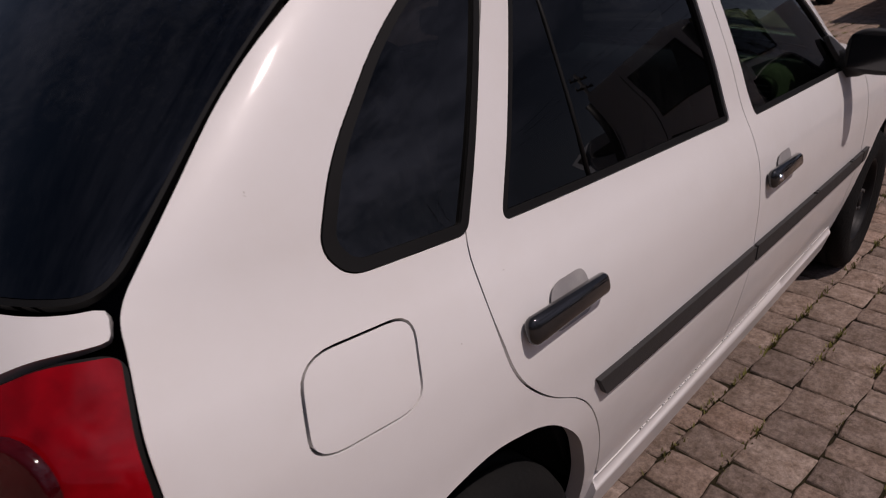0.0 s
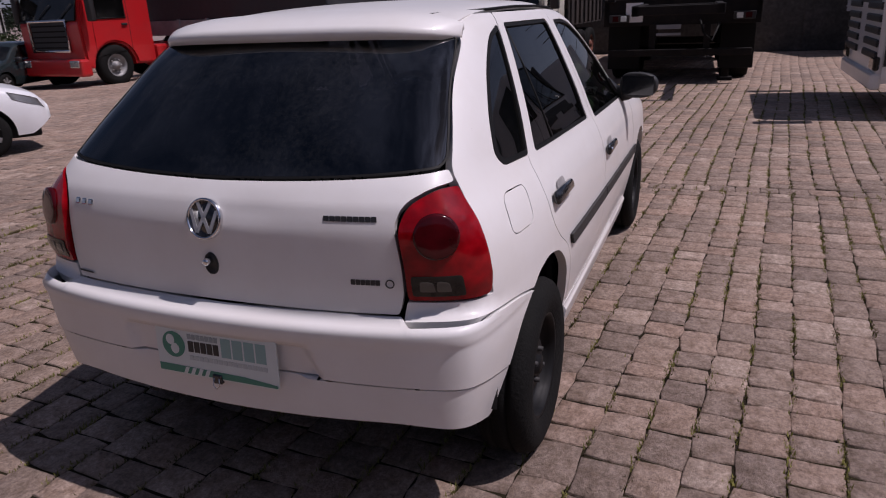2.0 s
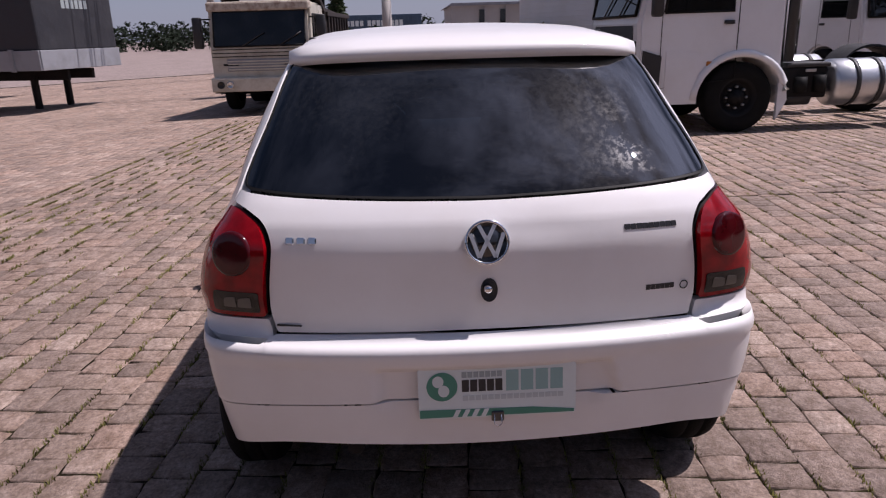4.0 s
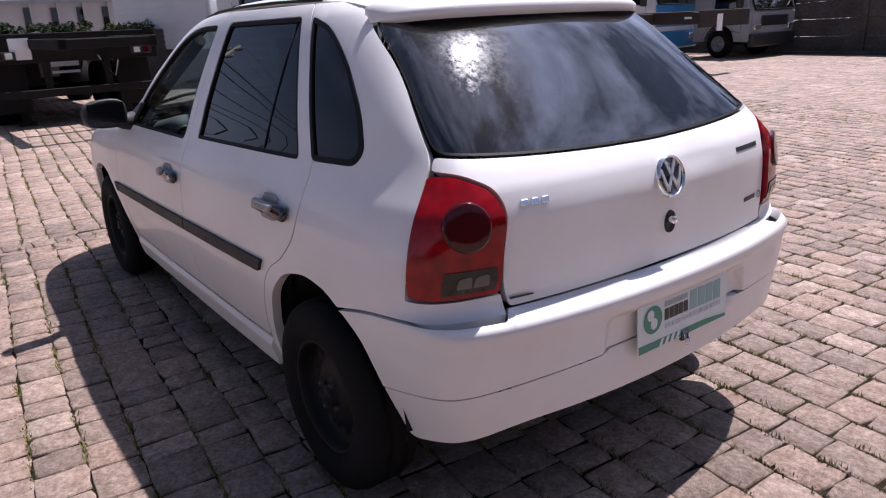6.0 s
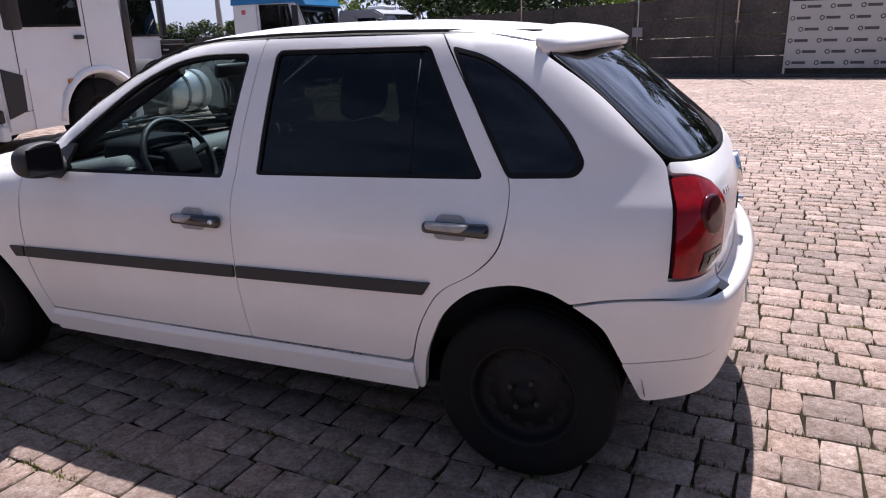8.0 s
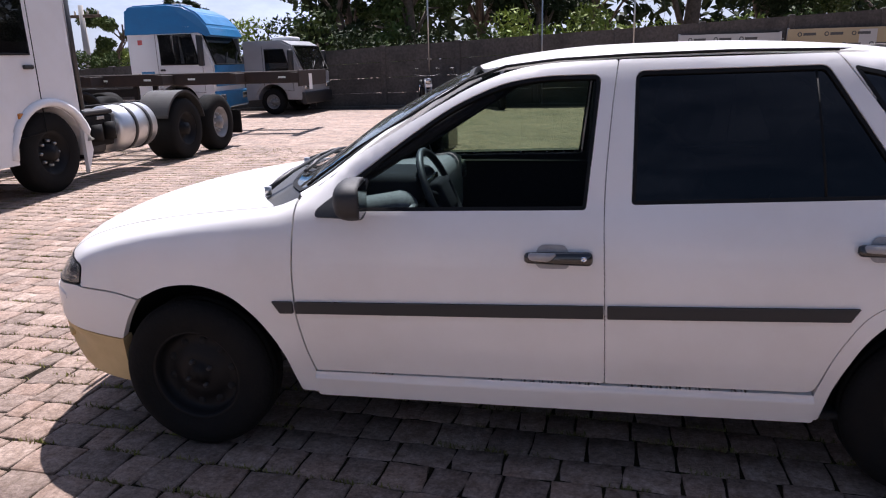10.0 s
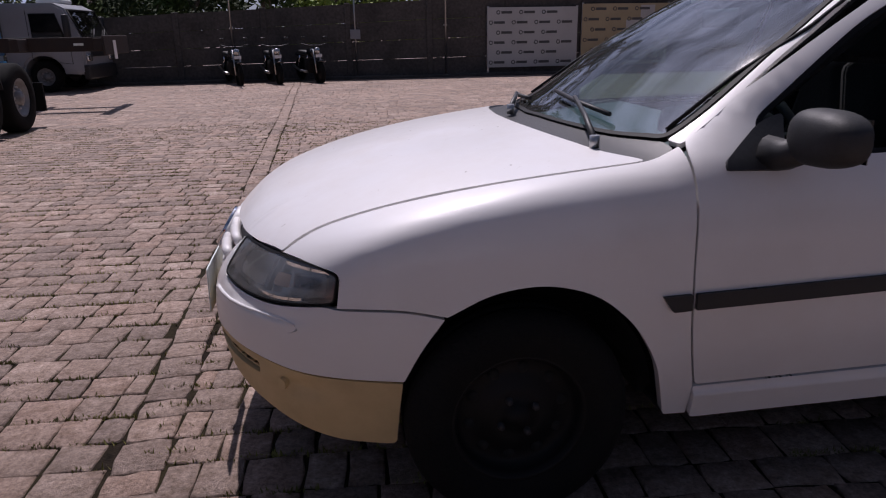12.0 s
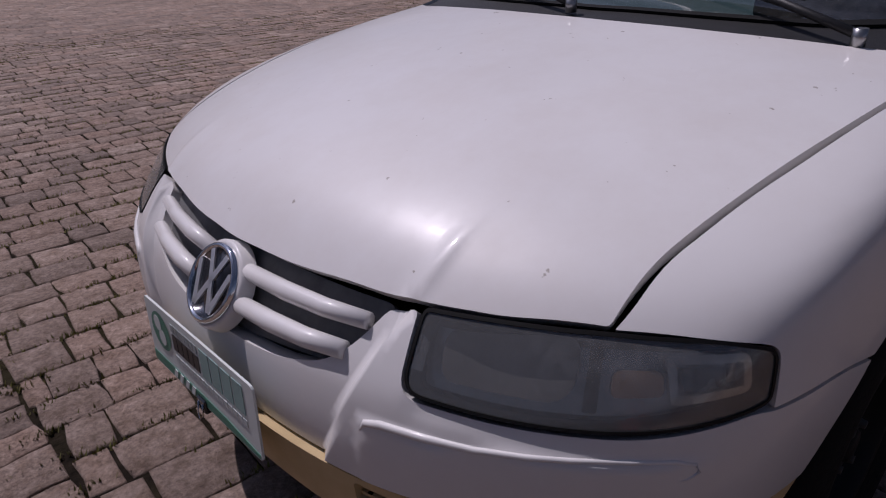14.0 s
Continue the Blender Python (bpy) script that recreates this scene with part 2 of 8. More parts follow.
SIGN_PALE = material("sign_pale_grey", (0.52, 0.57, 0.56), 0.45)
SIGN_WHITE = material("sign_white", (0.70, 0.76, 0.74), 0.45, stain=(5, (0.55, 0.55, 0.52), 0.3))
SIGN_GREEN = material("sign_green", (0.06, 0.24, 0.17), 0.45)
SIGN_GREY = material("sign_grey", (0.33, 0.38, 0.38), 0.45)
SIGN_BLACK = material("sign_black", (0.02, 0.02, 0.022), 0.45)
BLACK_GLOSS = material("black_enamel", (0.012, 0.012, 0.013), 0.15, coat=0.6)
MIRROR_BLACK = material("grained_black_housing", (0.018, 0.018, 0.019), 0.55, grain=(120, 0.2), stain=(9, (0.04, 0.038, 0.036), 0.4), bump=(350, 0.0005))

# ---- the hatchback's body surface: an implicit form, x runs from nose to tail, z up ----
def spline(pts, soft=0.0, n=1600):
    """A smooth table through (t, value) pairs: monotone cubic, then softened over that length."""
    t, v = np.array(pts, float).T
    h, d = np.diff(t), np.diff(v) / np.diff(t)
    m = np.r_[d[0], np.where(d[:-1] * d[1:] > 0, 2 * d[:-1] * d[1:] / np.where(d[:-1] + d[1:] == 0, 1, d[:-1] + d[1:]), 0), d[-1]]
    q = np.linspace(t[0], t[-1], n)
    i = np.clip(np.searchsorted(t, q) - 1, 0, len(h) - 1)
    s = (q - t[i]) / h[i]
    out = (2 * s**3 - 3 * s**2 + 1) * v[i] + (s**3 - 2 * s**2 + s) * h[i] * m[i] + (3 * s**2 - 2 * s**3) * v[i + 1] + (s**3 - s**2) * h[i] * m[i + 1]
    w = int(soft / (q[1] - q[0]))
    if w > 1:
        k = np.hanning(2 * w + 3)[1:-1]
        k = k / k.sum()
        lo, hi = out[0] - (out[1] - out[0]) * np.arange(w, 0, -1), out[-1] + (out[-1] - out[-2]) * np.arange(1, w + 1)
        out = np.convolve(np.r_[lo, out, hi], k, "valid")
    return q, out


def at(table, x):
    return np.interp(x, *table)


SIDE_Z = spline([(0.10, 0.72), (0.22, 0.747), (0.33, 0.775), (0.45, 0.800), (0.58, 0.814), (0.70, 0.812), (0.80, 0.800), (0.88, 0.772), (0.935, 0.742), (1.05, 0.698), (1.20, 0.633), (1.34, 0.568), (1.5, 0.49)], 0.03)
SIDE_X = spline([(-2.10, -0.12), (-1.80, -0.05), (-1.60, -0.015), (-1.20, 0.0), (0.0, 0.0), (0.8, -0.003), (1.2, -0.012), (1.5, -0.032), (1.9, -0.08)], 0.2)
GLASS_X = spline([(-1.2, -0.05), (-0.8, -0.03), (0.2, 0.0), (0.8, 0.0), (1.3, -0.006), (1.7, -0.018)], 0.2)
TOP_X = spline([(-2.2, 0.42), (-2.05, 0.62), (-1.95, 0.725), (-1.85, 0.785), (-1.6, 0.862), (-1.4, 0.902), (-1.2, 0.931), (-1.05, 0.949), (-1.0, 0.957), (-0.6, 1.195), (-0.25, 1.362), (-0.12, 1.392), (0.25, 1.424), (0.6, 1.428), (0.95, 1.415), (1.25, 1.385), (1.6, 1.33), (2.0, 1.2)], 0.05)
REAR_Z = spline([(0.10, 1.72), (0.20, 1.80), (0.28, 1.845), (0.40, 1.862), (0.52, 1.871), (0.60, 1.877), (0.634, 1.881), (0.645, 1.868), (0.651, 1.842), (0.658, 1.812), (0.75, 1.812), (0.86, 1.812), (0.93, 1.797), (0.97, 1.772), (1.02, 1.727), (1.20, 1.527), (1.33, 1.380), (1.45, 1.24)], 0.006)
NOSE_Z = spline([(0.10, -1.86), (0.20, -1.945), (0.30, -2.005), (0.40, -2.032), (0.50, -2.042), (0.58, -2.038), (0.65, -2.01), (0.72, -1.972), (0.80, -1.94), (1.0, -1.83)], 0.03)


def smax(a, b, k):
    return 0.5 * (a + b + np.sqrt((a - b) ** 2 + k * k))


def body(p):
    """Below zero inside the car's skin."""
    x, y, z = p[..., 0], np.abs(p[..., 1]), p[..., 2]
    up = np.clip((z - 0.90) / 0.12, 0, 1)
    side = y - at(SIDE_Z, z) - at(SIDE_X, x) - at(GLASS_X, x) * up * up * (3 - 2 * up)
    top = z - at(TOP_X, x - 0.24 * y * y) + 0.075 * y * y
    rear = x - at(REAR_Z, z) + (0.13 + 0.20 * np.clip((z - 1.0) / 0.31, 0, 1.2)) * y**2 + 0.04 * y**4
    nose = at(NOSE_Z, z) - x + 0.22 * y**2 + 0.45 * y**4
    return smax(smax(side, top * 0.9, 0.045), smax(rear * 0.85, nose, 0.02), 0.075)


def grad(p):
    g = np.stack([body(p + e) - body(p - e) for e in np.eye(3) * 2e-3], -1)
    return g / np.linalg.norm(g, axis=-1, keepdims=True)


def meet(origin, way, far=2.6, rounds=30):
    """Where rays from inside leave the skin."""
    lo, hi = np.zeros(len(origin)), np.full(len(origin), far)
    for _ in range(rounds):
        mid = (lo + hi) / 2
        inside = body(origin + mid[:, None] * way) < 0
        lo, hi = np.where(inside, mid, lo), np.where(inside, hi, mid)
    return origin + lo[:, None] * way
from mathutils import geometry


# ---- mesh helpers ----
def part(name, data, mat, parent=None, label="", category=""):
    """Links a bmesh or mesh as one object, under a thing where one is given."""
    if isinstance(data, bmesh.types.BMesh):
        me = bpy.data.meshes.new(name)
        data.to_mesh(me)
        data.free()
        data = me
    if mat is not None and not data.materials:
        data.materials.append(mat)
    ob = new(name, data)
    if parent:
        ob.parent = parent
    return tagged(ob, label, category)


def thing(name, label, category, m=None, group="", kind=""):
    ob = new(name)
    ob.empty_display_size = 0.2
    if m is not None:
        ob.matrix_world = m
    return tagged(ob, label, category, group, kind)


def flat_mesh(name, verts, faces, smooth=False):
    me = bpy.data.meshes.new(name)
    me.from_pydata([tuple(v) for v in verts], [], [tuple(f) for f in faces])
    me.polygons.foreach_set("use_smooth", [smooth] * len(me.polygons))
    me.update()
    return me


def block(x0, x1, y0, y1, z0, z1, r=0.0, seg=2):
    """A box with rounded edges."""
    bm = bmesh.new()
    bmesh.ops.create_cube(bm, size=1)
    for v in bm.verts:
        v.co = Vector(((x0 + x1) / 2 + v.co.x * (x1 - x0), (y0 + y1) / 2 + v.co.y * (y1 - y0), (z0 + z1) / 2 + v.co.z * (z1 - z0)))
    if r:
        bmesh.ops.bevel(bm, geom=bm.edges[:], offset=r, segments=seg, affect="EDGES", profile=0.5)
    return bm


def smooth(bm, on=True):
    for f in bm.faces:
        f.smooth = on
    return bm


def lathe(profile, seg=32, axis="y"):
    """A turned form from (radius, along) pairs."""
    verts, faces = [], []
    k = len(profile)
    for i in range(seg):
        a = 2 * math.pi * i / seg
        for r, h in profile:
            p = (r * math.cos(a), h, r * math.sin(a))
            verts.append(p if axis == "y" else (p[0], p[2], p[1]) if axis == "z" else (p[1], p[0], p[2]))
    for i in range(seg):
        j = (i + 1) % seg
        for q in range(k - 1):
            f = (i * k + q, j * k + q, j * k + q + 1, i * k + q + 1)
            faces.append(f if axis == "y" else f[::-1])
    return flat_mesh("turned", verts, faces, True)


def tube(points, r, seg=8, closed=False):
    """A round bar along points."""
    pts = [Vector(p) for p in points]
    bm, rings = bmesh.new(), []
    for i, p in enumerate(pts):
        d = (pts[min(i + 1, len(pts) - 1)] - pts[max(i - 1, 0)]).normalized()
        u = d.orthogonal() if abs(d.z) > 0.95 else d.cross(Vector((0, 0, 1)))
        u.normalize()
        w = d.cross(u)
        rad = r[i] if isinstance(r, (list, tuple)) else r
        rings.append([bm.verts.new(p + (u * math.cos(2 * math.pi * k / seg) + w * math.sin(2 * math.pi * k / seg)) * rad) for k in range(seg)])
    for a, b in zip(rings, rings[1:]):
        for k in range(seg):
            f = bm.faces.new((a[k], a[(k + 1) % seg], b[(k + 1) % seg], b[k]))
            f.smooth = True
    bm.faces.new(rings[0][::-1])
    bm.faces.new(rings[-1])
    return bm


def prism(poly, depth, axis="y", at_=0.0):
    """A flat outline given a thickness. Outline in (x, z) for axis y, (y, z) for x, (x, y) for z."""
    bm = bmesh.new()
    put = {"y": lambda a, b, c: (a, c, b), "x": lambda a, b, c: (c, a, b), "z": lambda a, b, c: (a, b, c)}[axis]
    lo = [bm.verts.new(put(a, b, at_)) for a, b in poly]
    hi = [bm.verts.new(put(a, b, at_ + depth)) for a, b in poly]
    k = len(poly)
    bm.faces.new(lo)
    bm.faces.new(hi[::-1])
    for i in range(k):
        bm.faces.new((lo[i], hi[i], hi[(i + 1) % k], lo[(i + 1) % k]))
    bmesh.ops.recalc_face_normals(bm, faces=bm.faces[:])
    return bm


# ---- panels cut from the car's surface ----
def rounded(pts, r=0.03, step=0.016):
    """A closed outline with its corners rounded (a third number is that corner's radius), in even steps."""
    out, k = [], len(pts)
    for i in range(k):
        p, a, b = (np.array(pts[j % k][:2], float) for j in (i, i - 1, i + 1))
        rad = pts[i][2] if len(pts[i]) > 2 else r
        u, v = a - p, b - p
        lu, lv = np.linalg.norm(u), np.linalg.norm(v)
        d = min(rad, 0.45 * lu, 0.45 * lv)
        p0, p1 = p + u / lu * d, p + v / lv * d
        n = max(6 if d > 0.01 else 2, int(d / step * 1.2) + 1)
        for s in np.linspace(0, 1, n + 1):
            out.append((1 - s) ** 2 * p0 + 2 * s * (1 - s) * p + s * s * p1)
    out = np.array(out)
    nxt = np.roll(out, -1, 0)
    res = []
    for p, q in zip(out, nxt):
        d = np.linalg.norm(q - p)
        if d < 1e-5:
            continue
        n = max(1, int(np.ceil(d / step)))
        res += [p + (q - p) * i / n for i in range(n)]
    return np.array(res)


def area(poly):
    x, y = poly.T
    return 0.5 * np.sum(x * np.roll(y, -1) - y * np.roll(x, -1))


def inset(poly, d):
    """The outline moved inwards by d."""
    t = np.roll(poly, -1, 0) - np.roll(poly, 1, 0)
    t /= np.linalg.norm(t, axis=1, keepdims=True) + 1e-12
    n = np.stack([-t[:, 1], t[:, 0]], -1) * np.sign(area(poly))
    return poly + n * d


def inside(pts, poly):
    x, y = pts[:, :1], pts[:, 1:]
    a, b = poly[None, :, :], np.roll(poly, -1, 0)[None, :, :]
    cross = ((a[..., 1] > y) != (b[..., 1] > y)) & (x < (b[..., 0] - a[..., 0]) * (y - a[..., 1]) / (b[..., 1] - a[..., 1] + 1e-15) + a[..., 0])
    return cross.sum(1) % 2 == 1


def away(pts, poly):
    a, b = poly, np.roll(poly, -1, 0)
    ab = b - a
    t = np.clip(((pts[:, None] - a) * ab).sum(-1) / ((ab * ab).sum(-1) + 1e-15), 0, 1)
    return np.linalg.norm(pts[:, None] - (a + t[..., None] * ab), axis=-1).min(1)


AXIS_R, AXIS_F = 0.60, -1.0


def chart_out(kind, uv, s=-1):
    """Points of a chart carried out to the skin. side: (x, z); top: (x, y); rear, front: (angle, z) round an upright axis; sec: (x, angle)."""
    u, v = uv.T
    o, w = np.zeros((len(uv), 3)), np.zeros((len(uv), 3))
    if kind == "side":
        o[:, 0], o[:, 2], w[:, 1] = u, v, s
    elif kind == "top":
        o[:, 0], o[:, 1], o[:, 2], w[:, 2] = u, v, 0.5, 1
    elif kind == "rear":
        o[:, 0], o[:, 2], w[:, 0], w[:, 1] = AXIS_R, v, np.cos(u), np.sin(u)
    elif kind == "front":
        o[:, 0], o[:, 2], w[:, 0], w[:, 1] = AXIS_F, v, -np.cos(u), np.sin(u)
    else:
        o[:, 0], o[:, 2], w[:, 1], w[:, 2] = u, 0.35, s * np.cos(v), np.sin(v)
    return meet(o, w)


def chart_in(kind, p):
    """Chart coordinates of rough places near the skin; a fourth number is a corner radius."""
    x, y, z, *r = p
    uv = {"side": (x, z), "top": (x, y), "rear": (math.atan2(y, x - AXIS_R), z), "front": (math.atan2(y, AXIS_F - x), z), "sec": (x, math.atan2(z - 0.35, abs(y)))}[kind]
    return (*uv, *r)


def mirrored(half):
    """A symmetric outline from its left half, which starts and ends near the middle."""
    return half + [(x, -y, z, *r) for x, y, z, *r in half[::-1]]


def panel(name, kind, outline, mat, parent, holes=(), off=0.0, thick=0.016, step=0.028, gap=0.0014, s=-1, r=0.03, shift=None, label="", places=True, scale=1.0):
    """A sheet cut from the skin by an outline, with turned-in edges. shift(points) moves it along its normal."""
    pre = (lambda o: [chart_in(kind, q) for q in o]) if places else (lambda o: o)
    fine = step * 0.55
    ring = inset(rounded(pre(outline), r, fine), gap)
    rings = [ring] + [inset(rounded(pre(h), r, fine), -gap) for h in holes]
    lo, hi = ring.min(0), ring.max(0)
    gx, gy = np.meshgrid(np.arange(lo[0], hi[0], step), np.arange(lo[1], hi[1], step), indexing="ij")
    gx = gx + (np.arange(gx.shape[1]) % 2) * step / 2
    g = np.stack([gx.ravel(), gy.ravel()], -1)
    g = g[inside(g, ring)]
    for q in rings:
        g = g[away(g, q) > 0.55 * step]
    for q in rings[1:]:
        g = g[~inside(g, q)]
    pts, edges = [g], []
    at_ = len(g)
    for q in rings:
        edges += [(at_ + i, at_ + (i + 1) % len(q)) for i in range(len(q))]
        pts.append(q)
        at_ += len(q)
    pts = np.concatenate(pts)
    cv, _, cf, *_ = geometry.delaunay_2d_cdt([Vector(p) for p in pts], edges, [], 0, 1e-6)
    uv, tri = np.array([tuple(v) for v in cv]), np.array([f for f in cf if len(f) == 3])
    mid = uv[tri].mean(1)
    ok = inside(mid, ring)
    for q in rings[1:]:
        ok &= ~inside(mid, q)
    tri = tri[ok]
    p = chart_out(kind, uv, s)
    n = grad(p)
    d = off + (shift(p) if shift else 0.0)
    q = p + n * (d[:, None] if shift else d)
    fn = np.cross(q[tri[:, 1]] - q[tri[:, 0]], q[tri[:, 2]] - q[tri[:, 0]])
    flip = (fn * n[tri].mean(1)).sum(1) < 0
    tri[flip] = tri[flip][:, ::-1]
    # the free edges, turned in
    e = np.concatenate([tri[:, [0, 1]], tri[:, [1, 2]], tri[:, [2, 0]]])
    key = np.sort(e, 1)
    _, first, count = np.unique(key, axis=0, return_index=True, return_counts=True)
    rim = e[first[count == 1]]
    used = np.unique(rim)
    top_at = {v: len(q) + i for i, v in enumerate(used)}
    low_at = {v: len(q) + len(used) + i for i, v in enumerate(used)}
    co = np.concatenate([q, q[used], q[used] - n[used] * thick])
    faces = [tuple(t) for t in tri.tolist()] + [(top_at[b], top_at[a], low_at[a], low_at[b]) for a, b in rim.tolist()]
    me = flat_mesh(name, co, faces, True)
    if shift:
        t1 = np.cross(n, np.where(np.abs(n[:, 2:]) < 0.9, [[0.0, 0.0, 1.0]], [[1.0, 0.0, 0.0]]))
        t1 /= np.linalg.norm(t1, axis=1, keepdims=True)
        t2 = np.cross(n, t1)
        n = n - sum(t * ((shift(p + t * 0.003) - shift(p - t * 0.003))[:, None] / 0.006) for t in (t1, t2))
        n /= np.linalg.norm(n, axis=1, keepdims=True)
    nn = np.concatenate([n, n[used] * 0, n[used] * 0])
    loops = np.zeros(len(me.loops), int)
    me.loops.foreach_get("vertex_index", loops)
    me.normals_split_custom_set([tuple(v) for v in nn[loops]])
    return part(name, me, mat, parent, label)


def trim(name, kind, outline, width, mat, parent, **k):
    """A band that follows the inside of an outline."""
    pre = [chart_in(kind, q) for q in outline]
    outer = rounded(pre, k.get("r", 0.03), 0.014)
    k.pop("r", 0)
    inner = inset(outer, width)
    return panel(name, kind, [tuple(q) for q in outer], mat, parent, holes=[[tuple(q) for q in inner]], places=False, r=0.0, step=0.024, gap=0.0, **k)


def on_skin(x, y, z, kind="side", off=0.0):
    """The place on the skin near a point, and the way out of it."""
    p = chart_out(kind, np.array([chart_in(kind, (x, y, z))]), -1 if y < 0 else 1)
    n = grad(p)
    return Vector(p[0] + n[0] * off), Vector(n[0])

# ---- the white hatchback ----
car = thing("hatchback_car", "dirty white five-door hatchback with black trim and a yellowed front valance", "car")


def flip(pts):
    return [(x, -y, z, *r) for x, y, z, *r in pts]


FRONT_WINDOW = [(0.192, -0.57, 1.322, 0.03), (0.150, -0.75, 0.916, 0.012), (-0.625, -0.755, 0.903, 0.01), (-0.640, -0.70, 0.985, 0.06), (-0.447, -0.64, 1.125, 0.1), (-0.29, -0.60, 1.230, 0.1), (-0.131, -0.58, 1.298, 0.1), (0.0, -0.57, 1.320, 0.1)]
REAR_WINDOW = [(0.300, -0.565, 1.330, 0.03), (0.866, -0.554, 1.336, 0.02), (1.094, -0.716, 0.955, 0.02), (0.290, -0.74, 0.932, 0.012)]
QUARTER_WINDOW = [(0.940, -0.553, 1.334, 0.02), (1.164, -0.709, 0.960, 0.015), (1.352, -0.684, 0.968, 0.06), (1.384, -0.672, 1.005, 0.06), (1.328, -0.639, 1.098, 0.1), (1.203, -0.596, 1.220, 0.12), (1.068, -0.566, 1.305, 0.1)]
FRONT_DOOR = [(-0.812, -0.79, 0.82, 0.08), (-0.818, -0.81, 0.69, 0.1), (-0.812, -0.81, 0.53, 0.1), (-0.790, -0.79, 0.41, 0.08), (-0.768, -0.77, 0.329, 0.012), (0.226, -0.775, 0.340, 0.012), (0.217, -0.81, 0.58, 0.1), (0.206, -0.77, 0.88, 0.08), (0.211, -0.70, 1.04, 0.1), (0.230, -0.606, 1.25, 0.1), (0.246, -0.53, 1.368, 0.01), (0.05, -0.53, 1.362, 0.1), (-0.09, -0.5, 1.345, 0.1), (-0.222, -0.5, 1.297, 0.1), (-0.405, -0.575, 1.197, 0.1), (-0.595, -0.628, 1.085, 0.1), (-0.765, -0.665, 0.982, 0.05), (-0.815, -0.68, 0.935, 0.03)]
REAR_DOOR = [(0.226, -0.775, 0.340, 0.012), (0.862, -0.771, 0.345, 0.03), (0.900, -0.797, 0.485, 0.1), (0.972, -0.805, 0.615, 0.08), (1.085, -0.80, 0.676, 0.06), (1.160, -0.79, 0.750, 0.05), (1.186, -0.77, 0.86, 0.06), (1.176, -0.71, 0.962, 0.05), (1.024, -0.62, 1.188, 0.1), (0.900, -0.52, 1.372, 0.01), (0.246, -0.53, 1.368, 0.01), (0.230, -0.606, 1.25, 0.1), (0.211, -0.70, 1.04, 0.1), (0.206, -0.77, 0.88, 0.08), (0.217, -0.81, 0.58, 0.1)]
QUARTER = [(0.900, -0.52, 1.372, 0.01), (1.024, -0.62, 1.188, 0.1), (1.176, -0.71, 0.962, 0.05), (1.186, -0.77, 0.86, 0.06), (1.160, -0.79, 0.750, 0.05), (1.085, -0.80, 0.676, 0.06), (0.972, -0.805, 0.615, 0.08), (0.900, -0.797, 0.485, 0.1), (0.864, -0.771, 0.340, 0.02), (0.872, -0.75, 0.236, 0.005), (0.896, -0.75, 0.238, 0.01), (0.918, -0.785, 0.38, 0.1), (0.985, -0.80, 0.545, 0.12), (1.085, -0.80, 0.632, 0.12), (1.215, -0.79, 0.660, 0.12), (1.320, -0.79, 0.643, 0.08), (1.378, -0.787, 0.612, 0.004), (1.500, -0.77, 0.640, 0.1), (1.640, -0.75, 0.652, 0.1), (1.740, -0.664, 0.653, 0.1), (1.768, -0.546, 0.652, 0.005), (1.756, -0.553, 0.702, 0.005), (1.641, -0.744, 0.700, 0.004), (1.640, -0.726, 0.832, 0.06), (1.618, -0.656, 0.964, 0.02), (1.606, -0.628, 1.008, 0.03), (1.405, -0.563, 1.200, 0.1), (1.232, -0.534, 1.306, 0.02), (1.222, -0.505, 1.372, 0.02)]
FENDER = [(-0.820, -0.69, 0.938, 0.01), (-0.815, -0.79, 0.82, 0.08), (-0.821, -0.81, 0.69, 0.1), (-0.815, -0.81, 0.53, 0.1), (-0.793, -0.79, 0.41, 0.08), (-0.771, -0.77, 0.329, 0.02), (-0.772, -0.75, 0.234, 0.005), (-0.838, -0.75, 0.236, 0.01), (-0.884, -0.79, 0.408, 0.1), (-0.955, -0.807, 0.525, 0.12), (-1.055, -0.81, 0.612, 0.12), (-1.18, -0.808, 0.646, 0.12), (-1.308, -0.806, 0.632, 0.12), (-1.412, -0.803, 0.580, 0.004), (-1.514, -0.796, 0.604, 0.06), (-1.664, -0.775, 0.611, 0.004), (-1.652, -0.765, 0.690, 0.02), (-1.714, -0.722, 0.706, 0.05), (-1.785, -0.615, 0.726, 0.004), (-1.70, -0.617, 0.768, 0.1), (-1.55, -0.641, 0.811, 0.2), (-1.306, -0.675, 0.858, 0.2), (-1.10, -0.696, 0.885, 0.2), (-0.9, -0.705, 0.908, 0.05)]
SILL = [(-0.774, -0.77, 0.325, 0.006), (0.866, -0.771, 0.337, 0.006), (0.876, -0.75, 0.238, 0.01), (-0.770, -0.75, 0.232, 0.01)]
HOOD = mirrored([(-1.948, -0.02, 0.69, 0.2), (-1.940, -0.16, 0.69, 0.2), (-1.905, -0.34, 0.697, 0.03), (-1.880, -0.42, 0.70, 0.03), (-1.848, -0.50, 0.711, 0.03), (-1.785, -0.612, 0.726, 0.006), (-1.70, -0.612, 0.768, 0.1), (-1.55, -0.635, 0.811, 0.2), (-1.306, -0.669, 0.858, 0.2), (-1.10, -0.690, 0.885, 0.2), (-0.905, -0.700, 0.908, 0.02), (-0.985, -0.60, 0.913, 0.15), (-1.055, -0.37, 0.931, 0.2), (-1.095, -0.10, 0.938, 0.2)])
